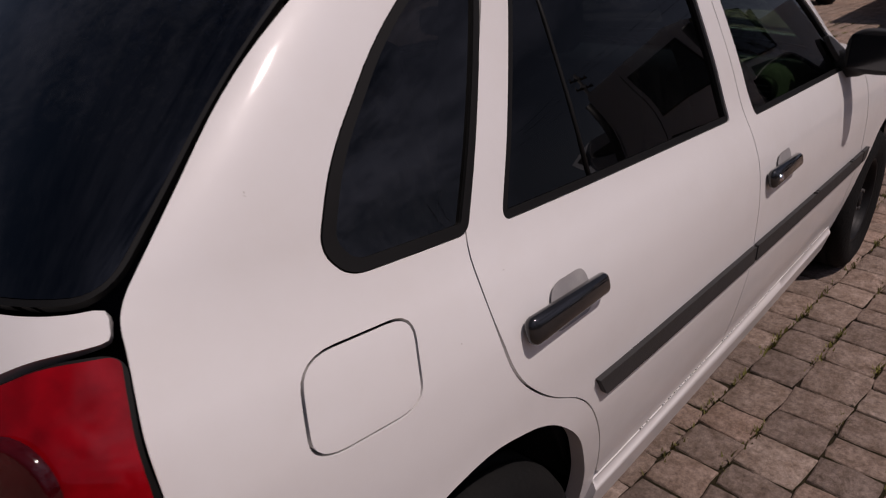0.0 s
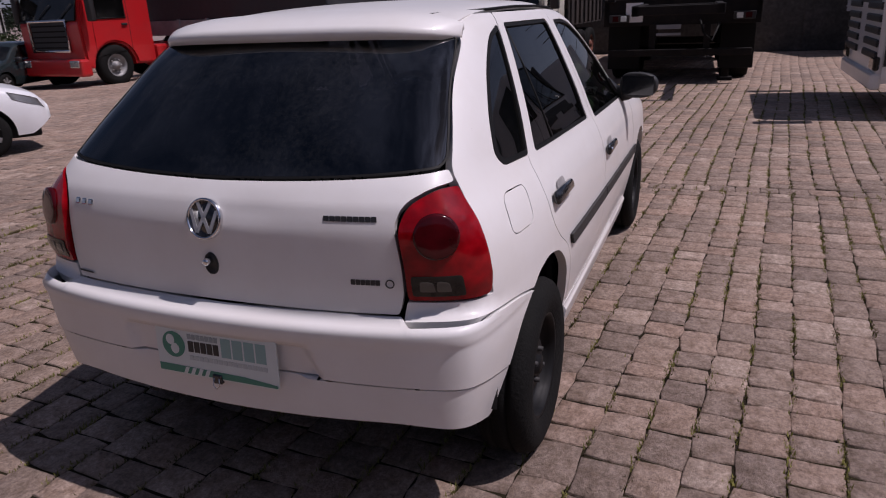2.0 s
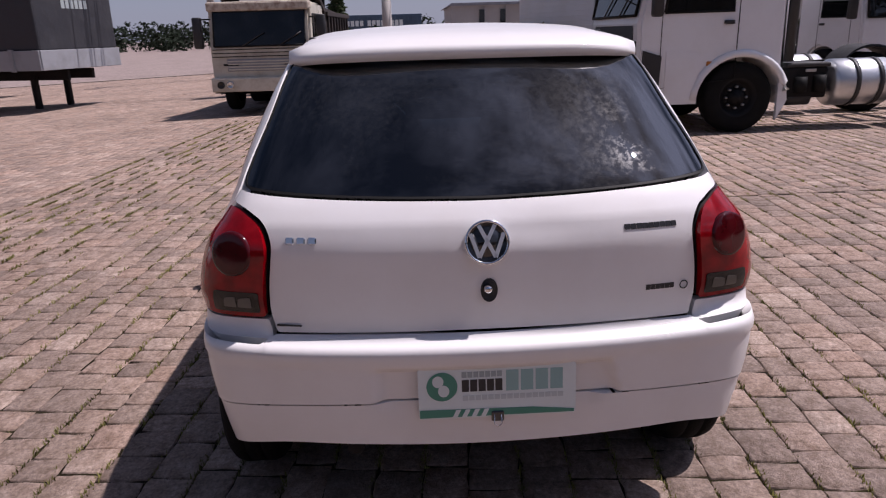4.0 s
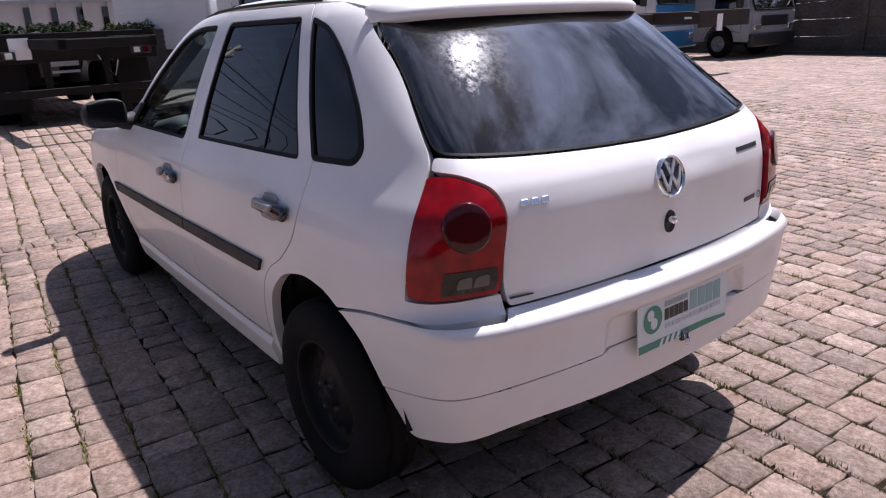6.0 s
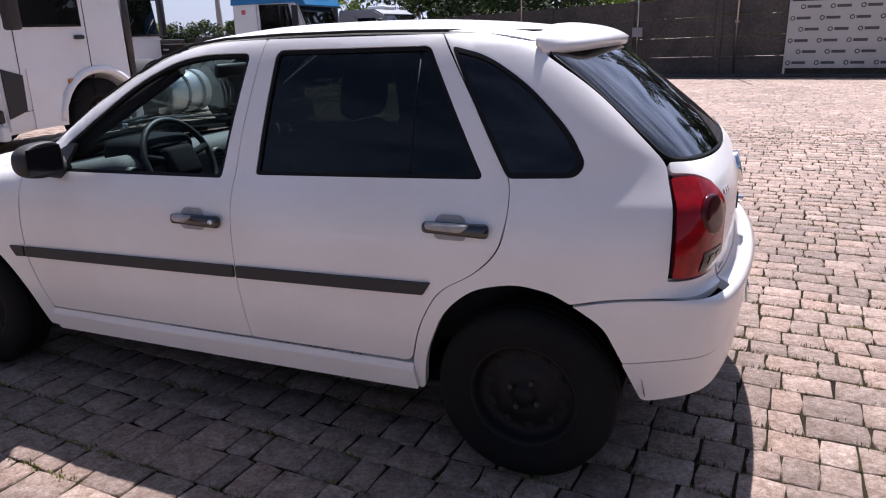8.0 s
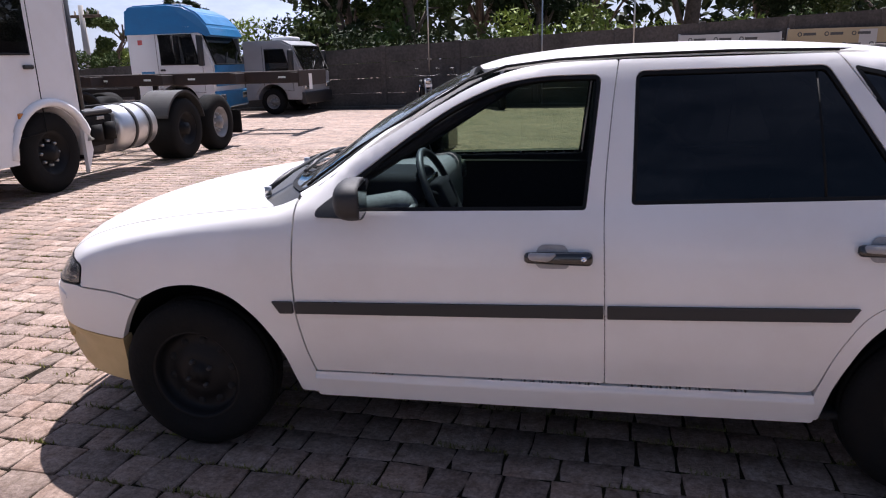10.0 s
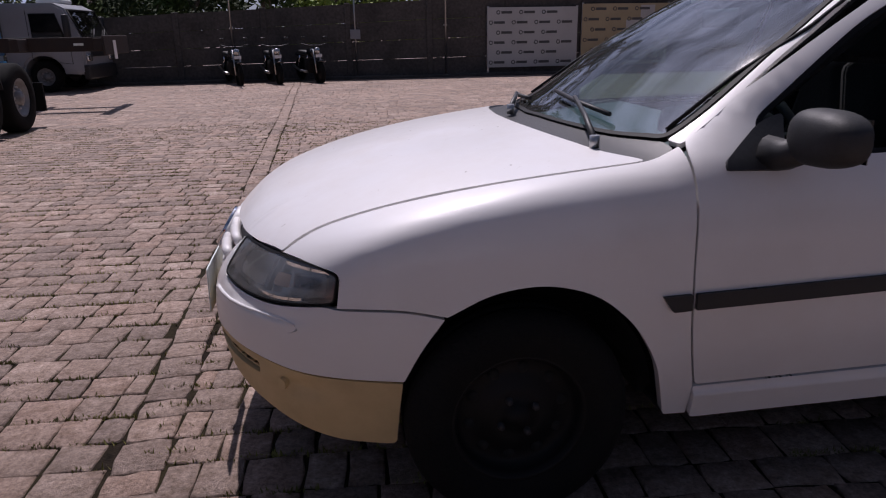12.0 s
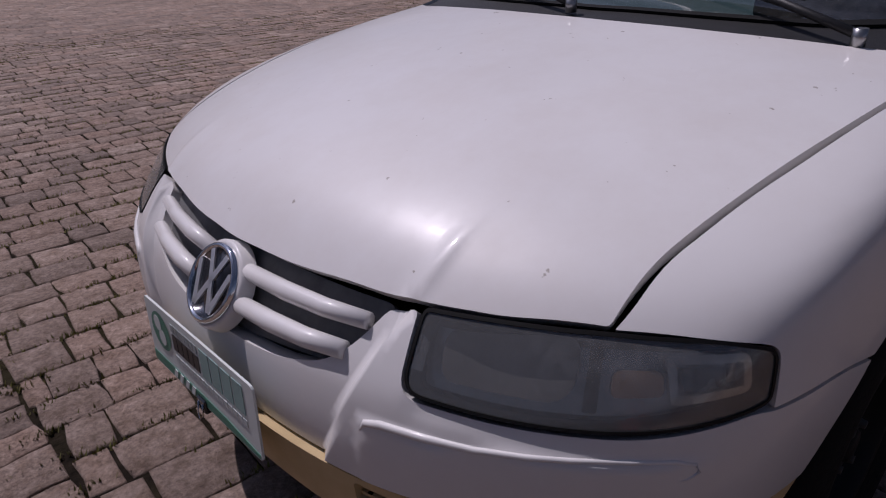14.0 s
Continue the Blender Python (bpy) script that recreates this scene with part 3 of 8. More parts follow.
ROOF = mirrored([(-0.262, -0.02, 1.36, 0.2), (-0.250, -0.20, 1.36, 0.1), (-0.205, -0.44, 1.33, 0.05), (-0.12, -0.49, 1.35, 0.1), (0.05, -0.508, 1.37, 0.1), (0.3, -0.514, 1.38, 0.1), (0.9, -0.506, 1.38, 0.1), (1.235, -0.492, 1.36, 0.02)])
SCREEN = mirrored([(-1.012, -0.02, 0.95, 0.2), (-0.99, -0.25, 0.94, 0.2), (-0.93, -0.48, 0.93, 0.1), (-0.835, -0.635, 0.95, 0.03), (-0.63, -0.610, 1.08, 0.1), (-0.44, -0.555, 1.19, 0.1), (-0.235, -0.475, 1.31, 0.04), (-0.262, -0.22, 1.35, 0.2)])
TAILGATE = mirrored([(1.809, -0.03, 0.668, 0.05), (1.767, -0.538, 0.666, 0.008), (1.754, -0.548, 0.720, 0.04), (1.756, -0.546, 0.79, 0.06), (1.757, -0.530, 0.895, 0.05), (1.732, -0.548, 0.948, 0.05), (1.672, -0.600, 0.979, 0.04), (1.610, -0.636, 0.984, 0.008), (1.602, -0.620, 1.014, 0.01), (1.70, -0.46, 1.003, 0.1), (1.735, -0.25, 0.994, 0.1), (1.749, -0.03, 0.990, 0.1)])
BACK_PANE = mirrored([(1.752, -0.03, 0.994, 0.1), (1.738, -0.25, 0.998, 0.1), (1.70, -0.46, 1.007, 0.1), (1.598, -0.615, 1.020, 0.03), (1.398, -0.554, 1.198, 0.1), (1.236, -0.524, 1.316, 0.02), (1.330, -0.3, 1.350, 0.05), (1.350, -0.03, 1.360, 0.05)])
TAIL_LAMP = [(1.646, -0.740, 0.706, 0.012), (1.752, -0.556, 0.706, 0.012), (1.752, -0.553, 0.79, 0.06), (1.750, -0.537, 0.890, 0.06), (1.725, -0.556, 0.945, 0.05), (1.660, -0.607, 0.976, 0.03), (1.612, -0.646, 0.974, 0.012), (1.644, -0.724, 0.832, 0.08)]
REAR_BUMPER = [(1.530, -0.755, 0.434, 0.004), (1.470, -0.776, 0.553, 0.1), (1.384, -0.787, 0.608, 0.004), (1.500, -0.77, 0.636, 0.1), (1.640, -0.75, 0.648, 0.1), (1.740, -0.664, 0.649, 0.1), (1.772, -0.560, 0.648, 0.004), (1.774, -0.541, 0.662, 0.004), (1.800, -0.30, 0.664, 0.1), (1.812, -0.03, 0.662, 0.1)]
SPLIT = [(1.866, -0.03, 0.497, 0.05), (1.862, -0.26, 0.494, 0.1), (1.826, -0.546, 0.486, 0.1), (1.743, -0.705, 0.474, 0.1)]
VALANCE_R = [(1.530, -0.755, 0.430, 0.004), (1.590, -0.717, 0.298, 0.02), (1.749, -0.681, 0.345, 0.1), (1.818, -0.545, 0.372, 0.1), (1.860, -0.2, 0.366, 0.2), (1.865, -0.03, 0.365, 0.2)]
HEADLAMP = [(-1.888, -0.400, 0.697, 0.012), (-1.966, -0.425, 0.604, 0.03), (-1.911, -0.570, 0.602, 0.08), (-1.831, -0.706, 0.605, 0.06), (-1.700, -0.766, 0.616, 0.02), (-1.668, -0.765, 0.622, 0.015), (-1.658, -0.762, 0.686, 0.02), (-1.714, -0.722, 0.703, 0.05), (-1.785, -0.615, 0.726, 0.02), (-1.848, -0.500, 0.718, 0.02)]
BUMPER_F = [(-1.515, -0.776, 0.412, 0.004), (-1.470, -0.79, 0.50, 0.1), (-1.418, -0.803, 0.576, 0.004), (-1.514, -0.796, 0.600, 0.06), (-1.666, -0.775, 0.606, 0.02), (-1.700, -0.766, 0.613, 0.03), (-1.831, -0.706, 0.600, 0.06), (-1.911, -0.567, 0.597, 0.08), (-1.962, -0.421, 0.599, 0.03), (-1.893, -0.396, 0.692, 0.008), (-1.925, -0.350, 0.686, 0.01), (-1.966, -0.318, 0.634, 0.04), (-1.993, -0.276, 0.600, 0.05), (-2.012, -0.195, 0.573, 0.1), (-2.018, -0.10, 0.563, 0.05), (-2.018, -0.03, 0.560, 0.05)]
YELLOW_TOP = [(-2.04, -0.03, 0.435, 0.1), (-2.00, -0.40, 0.446, 0.1), (-1.97, -0.505, 0.456, 0.1), (-1.881, -0.671, 0.449, 0.1), (-1.751, -0.741, 0.431, 0.1)]
YELLOW_LOW = [(-1.518, -0.776, 0.408, 0.004), (-1.535, -0.727, 0.214, 0.02), (-1.686, -0.709, 0.230, 0.1), (-1.795, -0.679, 0.259, 0.1), (-1.885, -0.617, 0.295, 0.1), (-1.97, -0.444, 0.325, 0.1), (-2.02, -0.03, 0.330, 0.2)]
FUEL_LID = [(1.298, 0.73, 0.906, 0.03), (1.462, 0.715, 0.912, 0.03), (1.490, 0.757, 0.804, 0.03), (1.330, 0.775, 0.800, 0.03)]


def on_top(pts, picks, drop=0.0):
    """The same outline with some points set to the height of the upper skin."""
    return [(q[0], q[1], on_skin(q[0], q[1], 0, "top")[0].z - drop, *q[3:]) if i in picks else q for i, q in enumerate(pts)]


FENDER = on_top(FENDER, range(18, 24))
HEADLAMP = on_top(HEADLAMP, (0, 8, 9), 0.001)


def step01(x, a, b):
    t = np.clip((x - a) / (b - a), 0, 1)
    return t * t * (3 - 2 * t)


def plate_recess(p):
    """The hollow for the number plate, with slanted ends."""
    y, z = p[:, 1], p[:, 2]
    m = step01(y, -0.305, -0.262) * (1 - step01(y, 0.285 + (0.59 - z) * 0.3, 0.315 + (0.59 - z) * 0.3)) * (1 - step01(z, 0.575, 0.592))
    return -0.020 * m + 0.005 * step01(z, 0.603, 0.609)


def nose_form(p):
    """The shield-shaped middle of the front bumper and its raised side mouldings."""
    y, z = np.abs(p[:, 1]), p[:, 2]
    edge = 0.278 + (z - 0.40) * 0.36
    shield = -0.016 * (1 - step01(y, edge - 0.010, edge + 0.006))
    line = 0.552 + 0.018 * step01(y, 0.4, 0.62)
    lip = 0.012 * step01(y, 0.362, 0.375) * (1 - step01(z, line - 0.005, line + 0.004)) * (1 - step01(y, 0.70, 0.76)) * (0.35 + 0.65 * step01(z, 0.47, line))
    scoop = -0.010 * step01(z, 0.565, 0.60) * step01(y, 0.42, 0.46) * (1 - step01(y, 0.6, 0.7))
    return shield + 0.4 * lip + 0.5 * scoop


def hood_form(p):
    """Two soft ribs running back from the grille's corners, and a shallow dent."""
    x, y = p[:, 0], np.abs(p[:, 1])
    rib = np.exp(-(((y - 0.375 - 0.10 * (x + 1.9)) / 0.013) ** 2)) * (1 - step01(x, -1.88, -1.72))
    return 0.0038 * rib - 0.004 * np.exp(-(((x + 1.35) / 0.2) ** 2) - ((p[:, 1] + 0.25) / 0.16) ** 2)


def gate_form(p):
    y, z = p[:, 1], p[:, 2]
    dent = np.exp(-(((y - 0.14) / 0.09) ** 2) - ((z - 0.925) / 0.035) ** 2)
    return 0.004 * (1 - step01(z, 0.667, 0.69)) - 0.004 * dent


body_ob = {}
for s in (-1, 1):
    m = (lambda q: q) if s < 0 else flip
    panel("front_fender", "sec", m(FENDER), PAINT, car, s=s, thick=0.03)
    fd = panel("front_door", "side", m(FRONT_DOOR), PAINT, car, holes=[m(FRONT_WINDOW)], s=s, r=0.02)
    rd = panel("rear_door", "side", m(REAR_DOOR), PAINT, car, holes=[m(REAR_WINDOW)], s=s, r=0.02)
    holes = [m(QUARTER_WINDOW)] + ([FUEL_LID] if s > 0 else [])
    qp = panel("quarter_panel", "rear", m(QUARTER), PAINT, car, holes=holes, s=s, r=0.02, thick=0.03)
    panel("sill", "side", m(SILL), PAINT, car, s=s, step=0.011, shift=lambda p: 0.015 * step01(p[:, 2] - 0.331 - 0.0073 * p[:, 0], -0.002, -0.022), thick=0.05)
    for door, win, pane, mat in ((fd, FRONT_WINDOW, "front_window", CLEAR if s < 0 else GREEN), (rd, REAR_WINDOW, "rear_window", TINT_SIDE)):
        trim("window_seal", "side", m(win), 0.011, RUBBER, door, off=-0.003, s=s)
        panel(pane, "side", m(win), mat, door, off=-0.010, s=s, thick=0.001, step=0.025)
    bar = [on_skin(x, s * 0.65, z, "side", -0.010)[0] for x, z in ((0.836, 1.330), (0.842, 1.20), (0.848, 1.07), (0.852, 0.945))]
    part("window_divider", tube(bar, 0.004, 6), RUBBER, rd)
    trim("window_seal", "rear", m(QUARTER_WINDOW), 0.014, RUBBER, qp, off=0.002, s=s)
    panel("quarter_window", "rear", m(QUARTER_WINDOW), TINT, qp, off=-0.004, s=s, thick=0.001, step=0.025)
    # cabin linings behind the outer sheets
    panel("door_lining", "side", [(-0.80, s * 0.7, 0.90), (-0.78, s * 0.7, 0.30), (0.22, s * 0.7, 0.30), (0.20, s * 0.7, 0.90)], TRIM_IN, fd, off=-0.055, s=s, step=0.08)
    panel("door_lining", "side", [(0.20, s * 0.7, 0.915), (0.22, s * 0.7, 0.30), (0.86, s * 0.7, 0.30), (1.10, s * 0.7, 0.72), (1.14, s * 0.7, 0.93)], TRIM_IN, rd, off=-0.055, s=s, step=0.08)
    panel("wing_lining", "rear", [(1.17, s * 0.7, 0.95), (1.10, s * 0.78, 0.72), (1.56, s * 0.7, 0.72), (1.50, s * 0.66, 0.95)], TRIM_IN, qp, off=-0.05, s=s, step=0.08)
    panel("inner_liner", "sec", [(-1.70, s * 0.7, 0.66), (-0.82, s * 0.7, 0.66), (-0.80, s * 0.55, 0.90), (-1.75, s * 0.45, 0.70)], DARK, car, off=-0.045, s=s, step=0.08)
    panel("frame_lining", "side", m(FRONT_DOOR), TRIM_IN, fd, holes=[m(FRONT_WINDOW)], off=-0.022, s=s, r=0.02, gap=0.006, step=0.04, thick=0.004)
    panel("frame_lining", "side", m(REAR_DOOR), TRIM_IN, rd, holes=[m(REAR_WINDOW)], off=-0.022, s=s, r=0.02, gap=0.006, step=0.04, thick=0.004)
    # rubbing strips on the doors
    panel("rubbing_strip", "side", [(-0.898, s * 0.8, 0.597, 0.004), (-0.820, s * 0.8, 0.599, 0.004), (-0.819, s * 0.8, 0.556, 0.004), (-0.868, s * 0.8, 0.554, 0.004)], FADED_TRIM, car, off=0.011, thick=0.013, s=s)
    panel("rubbing_strip", "side", [(-0.812, s * 0.8, 0.599, 0.004), (0.213, s * 0.8, 0.624, 0.004), (0.214, s * 0.8, 0.580, 0.004), (-0.811, s * 0.8, 0.556, 0.004)], FADED_TRIM, fd, off=0.011, thick=0.013, s=s)
    panel("rubbing_strip", "side", [(0.222, s * 0.8, 0.624, 0.004), (0.952, s * 0.8, 0.641, 0.004), (0.926, s * 0.8, 0.598, 0.004), (0.223, s * 0.8, 0.580, 0.004)], FADED_TRIM, rd, off=0.011, thick=0.013, s=s)
    # windscreen pillar
    panel("windscreen_pillar", "top", m([(-0.832, -0.641, 0.95, 0.01), (-0.63, -0.616, 1.08, 0.1), (-0.44, -0.561, 1.19, 0.1), (-0.235, -0.481, 1.31, 0.02), (-0.205, -0.490, 1.33, 0.01), (-0.222, -0.503, 1.30, 0.01), (-0.405, -0.577, 1.197, 0.1), (-0.595, -0.630, 1.085, 0.1), (-0.765, -0.667, 0.982, 0.05), (-0.815, -0.682, 0.935, 0.01)]), PAINT, car, off=-0.002, s=s, step=0.02, gap=0.0005)
    panel("pillar_lining", "top", m([(-0.832, -0.641, 0.95, 0.01), (-0.63, -0.616, 1.08, 0.1), (-0.44, -0.561, 1.19, 0.1), (-0.235, -0.481, 1.31, 0.02), (-0.205, -0.490, 1.33, 0.01), (-0.222, -0.503, 1.30, 0.01), (-0.405, -0.577, 1.197, 0.1), (-0.595, -0.630, 1.085, 0.1), (-0.765, -0.667, 0.982, 0.05), (-0.815, -0.682, 0.935, 0.01)]), TRIM_IN, car, off=-0.016, s=s, step=0.02, gap=0.0005)
    # roof gutter from the scuttle to the spoiler
    gut = [on_skin(x, s * 0.6, z, "side", 0.001)[0] for x, z in ((-0.815, 0.962), (-0.63, 1.090), (-0.43, 1.204), (-0.25, 1.308), (-0.12, 1.352), (0.05, 1.370), (0.3, 1.380), (0.6, 1.384), (0.9, 1.380), (1.15, 1.372), (1.24, 1.366))]
    part("roof_gutter", tube(gut, 0.0055, 6), RUBBER, car)
    # tail lamps
    lamp = panel("tail_lamp", "rear", m(TAIL_LAMP), RED_LENS, car, off=0.003, s=s, thick=0.03, gap=0.0012, shift=lambda p: 0.012 * step01(p[:, 2], 0.70, 0.76) * step01(p[:, 2], 0.97, 0.88), label="red tail lamp with smoked lower segment")
    panel("lamp_gasket", "rear", m([(q[0], q[1], q[2], 0.02) for q in TAIL_LAMP]), RUBBER, lamp, off=-0.005, s=s, gap=-0.002, thick=0.02)
    c, n = on_skin(1.726, s * 0.628, 0.872, "rear", 0.0140)
    tq = n.to_track_quat("Z", "Y").to_matrix().to_4x4()
    disc = lathe([(0.0, 0.0042), (0.030, 0.0038), (0.050, 0.0024), (0.056, 0.0010), (0.058, -0.010)], 28, "z")
    disc.transform(Matrix.Translation(c) @ tq)
    part("lamp_bullseye", disc, DEEP_RED, lamp)
    panel("smoked_segment", "rear", m([(1.690, -0.682, 0.720, 0.006), (1.750, -0.570, 0.720, 0.006), (1.750, -0.568, 0.776, 0.006), (1.692, -0.672, 0.776, 0.006)]), SMOKE_LENS, lamp, off=0.0055, s=s, thick=0.012, gap=0.0, shift=lambda p: 0.012 * step01(p[:, 2], 0.70, 0.76) * step01(p[:, 2], 0.97, 0.88))
    # two bright facets behind the smoked segment
    for ya, yb in ((0.655, 0.632), (0.612, 0.586)):
        panel("clear_facet", "rear", m([(1.71, -ya, 0.734, 0.003), (1.74, -yb, 0.734, 0.003), (1.74, -yb, 0.764, 0.006), (1.71, -ya + 0.006, 0.760, 0.006)]), SMOKE_FACET, lamp, off=0.0066, s=s, thick=0.004, gap=0.0, step=0.02, shift=lambda p: 0.012 * step01(p[:, 2], 0.70, 0.76) * step01(p[:, 2], 0.97, 0.88))
    # headlamps: reflector bowl, indicator, lens and black surround
    head = panel("headlamp", "front", m(HEADLAMP), HEAD_LENS, car, off=-0.001, s=s, thick=0.002, gap=0.002, label="hazed clear headlamp")
    panel("headlamp_bowl", "front", m(HEADLAMP), REFLECT, head, off=-0.035, s=s, thick=0.002, gap=0.012, step=0.05)
    trim("headlamp_gasket", "front", m(HEADLAMP), 0.004, RUBBER, head, off=0.001, s=s, thick=0.04)
    # main reflector, divider, bulb shade, and the indicator in its bright frame
    panel("main_reflector", "front", m([(-1.90, -0.435, 0.684, 0.02), (-1.94, -0.455, 0.626, 0.03), (-1.86, -0.615, 0.626, 0.05), (-1.83, -0.61, 0.704, 0.03)]), LAMP_GREY, head, off=-0.024, s=s, step=0.03, shift=lambda p: -0.012 * np.exp(-(((np.abs(p[:, 1]) - 0.53) / 0.06) ** 2) - ((p[:, 2] - 0.66) / 0.03) ** 2))
    panel("reflector_divider", "front", m([(-1.83, -0.618, 0.704, 0.004), (-1.85, -0.622, 0.622, 0.004), (-1.84, -0.640, 0.622, 0.004), (-1.82, -0.634, 0.704, 0.004)]), SMOKE_LENS, head, off=-0.012, s=s, step=0.03)
    panel("bulb_shade", "front", m([(-1.82, -0.645, 0.672, 0.012), (-1.83, -0.648, 0.640, 0.012), (-1.78, -0.695, 0.642, 0.012), (-1.78, -0.690, 0.674, 0.012)]), AMBER_GREY, head, off=-0.014, s=s, step=0.03)
    trim("indicator_frame", "front", m([(-1.78, -0.700, 0.634, 0.008), (-1.69, -0.755, 0.638, 0.012), (-1.69, -0.750, 0.686, 0.015), (-1.78, -0.692, 0.690, 0.008)]), 0.010, REFLECT, head, off=-0.008, s=s)
    panel("indicator_lens", "front", m([(-1.770, -0.712, 0.646, 0.006), (-1.72, -0.742, 0.648, 0.006), (-1.72, -0.738, 0.674, 0.006), (-1.770, -0.705, 0.676, 0.006)]), SMOKE_LENS, head, off=-0.012, s=s)
    for k in range(7):
        y0 = 0.410 + 0.0042 * k
        panel("lens_rib", "front", m([(-1.93, -y0, 0.676 - 0.002 * k, 0.001), (-1.95, -y0 - 0.006, 0.632, 0.001), (-1.95, -y0 - 0.008, 0.632, 0.001), (-1.93, -y0 - 0.002, 0.676 - 0.002 * k, 0.001)]), REFLECT, head, off=-0.004, s=s, gap=0.0, thick=0.004, step=0.03)
# the fuel lid is on one side only
panel("fuel_lid", "rear", FUEL_LID, PAINT, car, s=1)

panel("roof", "top", ROOF, PAINT, car, step=0.04)
panel("roof_lining", "top", [(-0.15, -0.44, 1.3), (1.15, -0.44, 1.3), (1.15, 0.44, 1.3), (-0.15, 0.44, 1.3)], TRIM_IN, car, off=-0.035, step=0.09)
hood = panel("bonnet", "top", HOOD, PAINT_BONNET, car, step=0.017, shift=hood_form, thick=0.025)
panel("bonnet_underside", "top", [(-1.86, -0.42, 0.7), (-0.98, -0.55, 0.9), (-0.98, 0.55, 0.9), (-1.86, 0.42, 0.7)], DARK, hood, off=-0.03, step=0.09)
gate = panel("tailgate", "rear", TAILGATE, PAINT, car, step=0.022, shift=gate_form, thick=0.03)
panel("tailgate_lining", "rear", mirrored([(1.78, -0.03, 0.68), (1.74, -0.50, 0.68), (1.70, -0.50, 0.96), (1.74, -0.03, 0.96)]), DARK, gate, off=-0.05, step=0.08)
panel("rear_windscreen", "rear", BACK_PANE, REAR_GLASS, gate, off=-0.003, thick=0.002, gap=0.006, step=0.03)
trim("windscreen_seal", "rear", BACK_PANE, 0.005, RUBBER, gate, off=-0.001)
screen = panel("windscreen", "top", SCREEN, WIND, car, off=-0.004, thick=0.002, gap=0.006, step=0.035)
trim("windscreen_seal", "top", SCREEN, 0.016, RUBBER, screen, off=-0.001)
panel("scuttle_grille", "top", mirrored([(-1.100, -0.03, 0.938, 0.1), (-1.06, -0.37, 0.931, 0.1), (-0.992, -0.60, 0.913, 0.1), (-0.91, -0.695, 0.908, 0.01), (-0.83, -0.68, 0.93, 0.01), (-0.838, -0.63, 0.95, 0.02), (-0.93, -0.47, 0.93, 0.1), (-0.985, -0.25, 0.94, 0.1), (-1.005, -0.03, 0.95, 0.1)]), BLACK_TRIM, car, off=-0.008, step=0.03)

bump_r = panel("rear_bumper", "rear", mirrored(REAR_BUMPER[::-1] + [(1.743, -0.705, 0.474, 0.1), (1.826, -0.546, 0.486, 0.1), (1.862, -0.26, 0.494, 0.1), (1.866, -0.03, 0.497, 0.05)]), PAINT, car, step=0.015, shift=plate_recess, thick=0.03, gap=0.0015)
panel("bumper_skirt", "rear", mirrored(VALANCE_R[::-1] + [(1.743, -0.705, 0.470, 0.1), (1.826, -0.546, 0.482, 0.1), (1.862, -0.26, 0.490, 0.1), (1.866, -0.03, 0.493, 0.05)]), PAINT, bump_r, step=0.03, thick=0.06, gap=0.0005, shift=lambda p: -0.003 - 0.017 * step01(p[:, 2], 0.46, 0.49) * step01(-np.abs(p[:, 1]), -0.30, -0.25))
panel("bumper_backing", "rear", mirrored([(1.80, -0.03, 0.66), (1.75, -0.55, 0.655), (1.5, -0.72, 0.62), (1.56, -0.7, 0.33), (1.80, -0.5, 0.36), (1.85, -0.03, 0.37)]), DARK, bump_r, off=-0.05, step=0.08)
bump_f = panel("front_bumper", "front", mirrored(BUMPER_F[::-1] + [(-1.751, -0.741, 0.434, 0.1), (-1.881, -0.671, 0.452, 0.1), (-1.97, -0.505, 0.459, 0.1), (-2.00, -0.40, 0.449, 0.1), (-2.04, -0.03, 0.438, 0.1)]), PAINT, car, step=0.014, shift=nose_form, thick=0.03, gap=0.0015)
SLOT = [(-2.02, -0.36, 0.430, 0.006), (-1.955, -0.53, 0.436, 0.006), (-1.890, -0.645, 0.428, 0.006), (-1.893, -0.640, 0.396, 0.006), (-1.955, -0.53, 0.398, 0.006), (-2.02, -0.36, 0.392, 0.006)]
FOG = [(-1.842, -0.70, 0.418, 0.02), (-1.795, -0.722, 0.398, 0.03), (-1.800, -0.712, 0.362, 0.02), (-1.850, -0.682, 0.366, 0.02)]
low = panel("front_valance", "front", mirrored(YELLOW_LOW[::-1] + YELLOW_TOP[::-1]), OLD_YELLOW, bump_f, holes=[SLOT, flip(SLOT)], step=0.016, thick=0.05, gap=0.0015, label="yellowed bare plastic lower valance", shift=lambda p: -0.016 * np.exp(-(((np.abs(p[:, 1]) - 0.705) / 0.026) ** 2) - ((p[:, 2] - 0.385) / 0.026) ** 2) - 0.002)
for s in (-1, 1):
    m = (lambda q: q) if s < 0 else flip
    panel("fog_blank", "front", m([(-1.835, -0.70, 0.412, 0.01), (-1.815, -0.71, 0.400, 0.01), (-1.822, -0.705, 0.372, 0.01), (-1.845, -0.69, 0.374, 0.01)]), OLD_YELLOW, low, off=0.004, s=s, step=0.02)
    for dz in (0.0, 0.016):
        panel("valance_slat", "front", m([(-2.02, -0.36, 0.404 + dz, 0.002), (-1.955, -0.53, 0.409 + dz, 0.002), (-1.890, -0.642, 0.405 + dz, 0.002), (-1.890, -0.642, 0.400 + dz, 0.002), (-1.955, -0.53, 0.403 + dz, 0.002), (-2.02, -0.36, 0.398 + dz, 0.002)]), OLD_YELLOW, low, off=-0.012, s=s, gap=0.0, step=0.03)
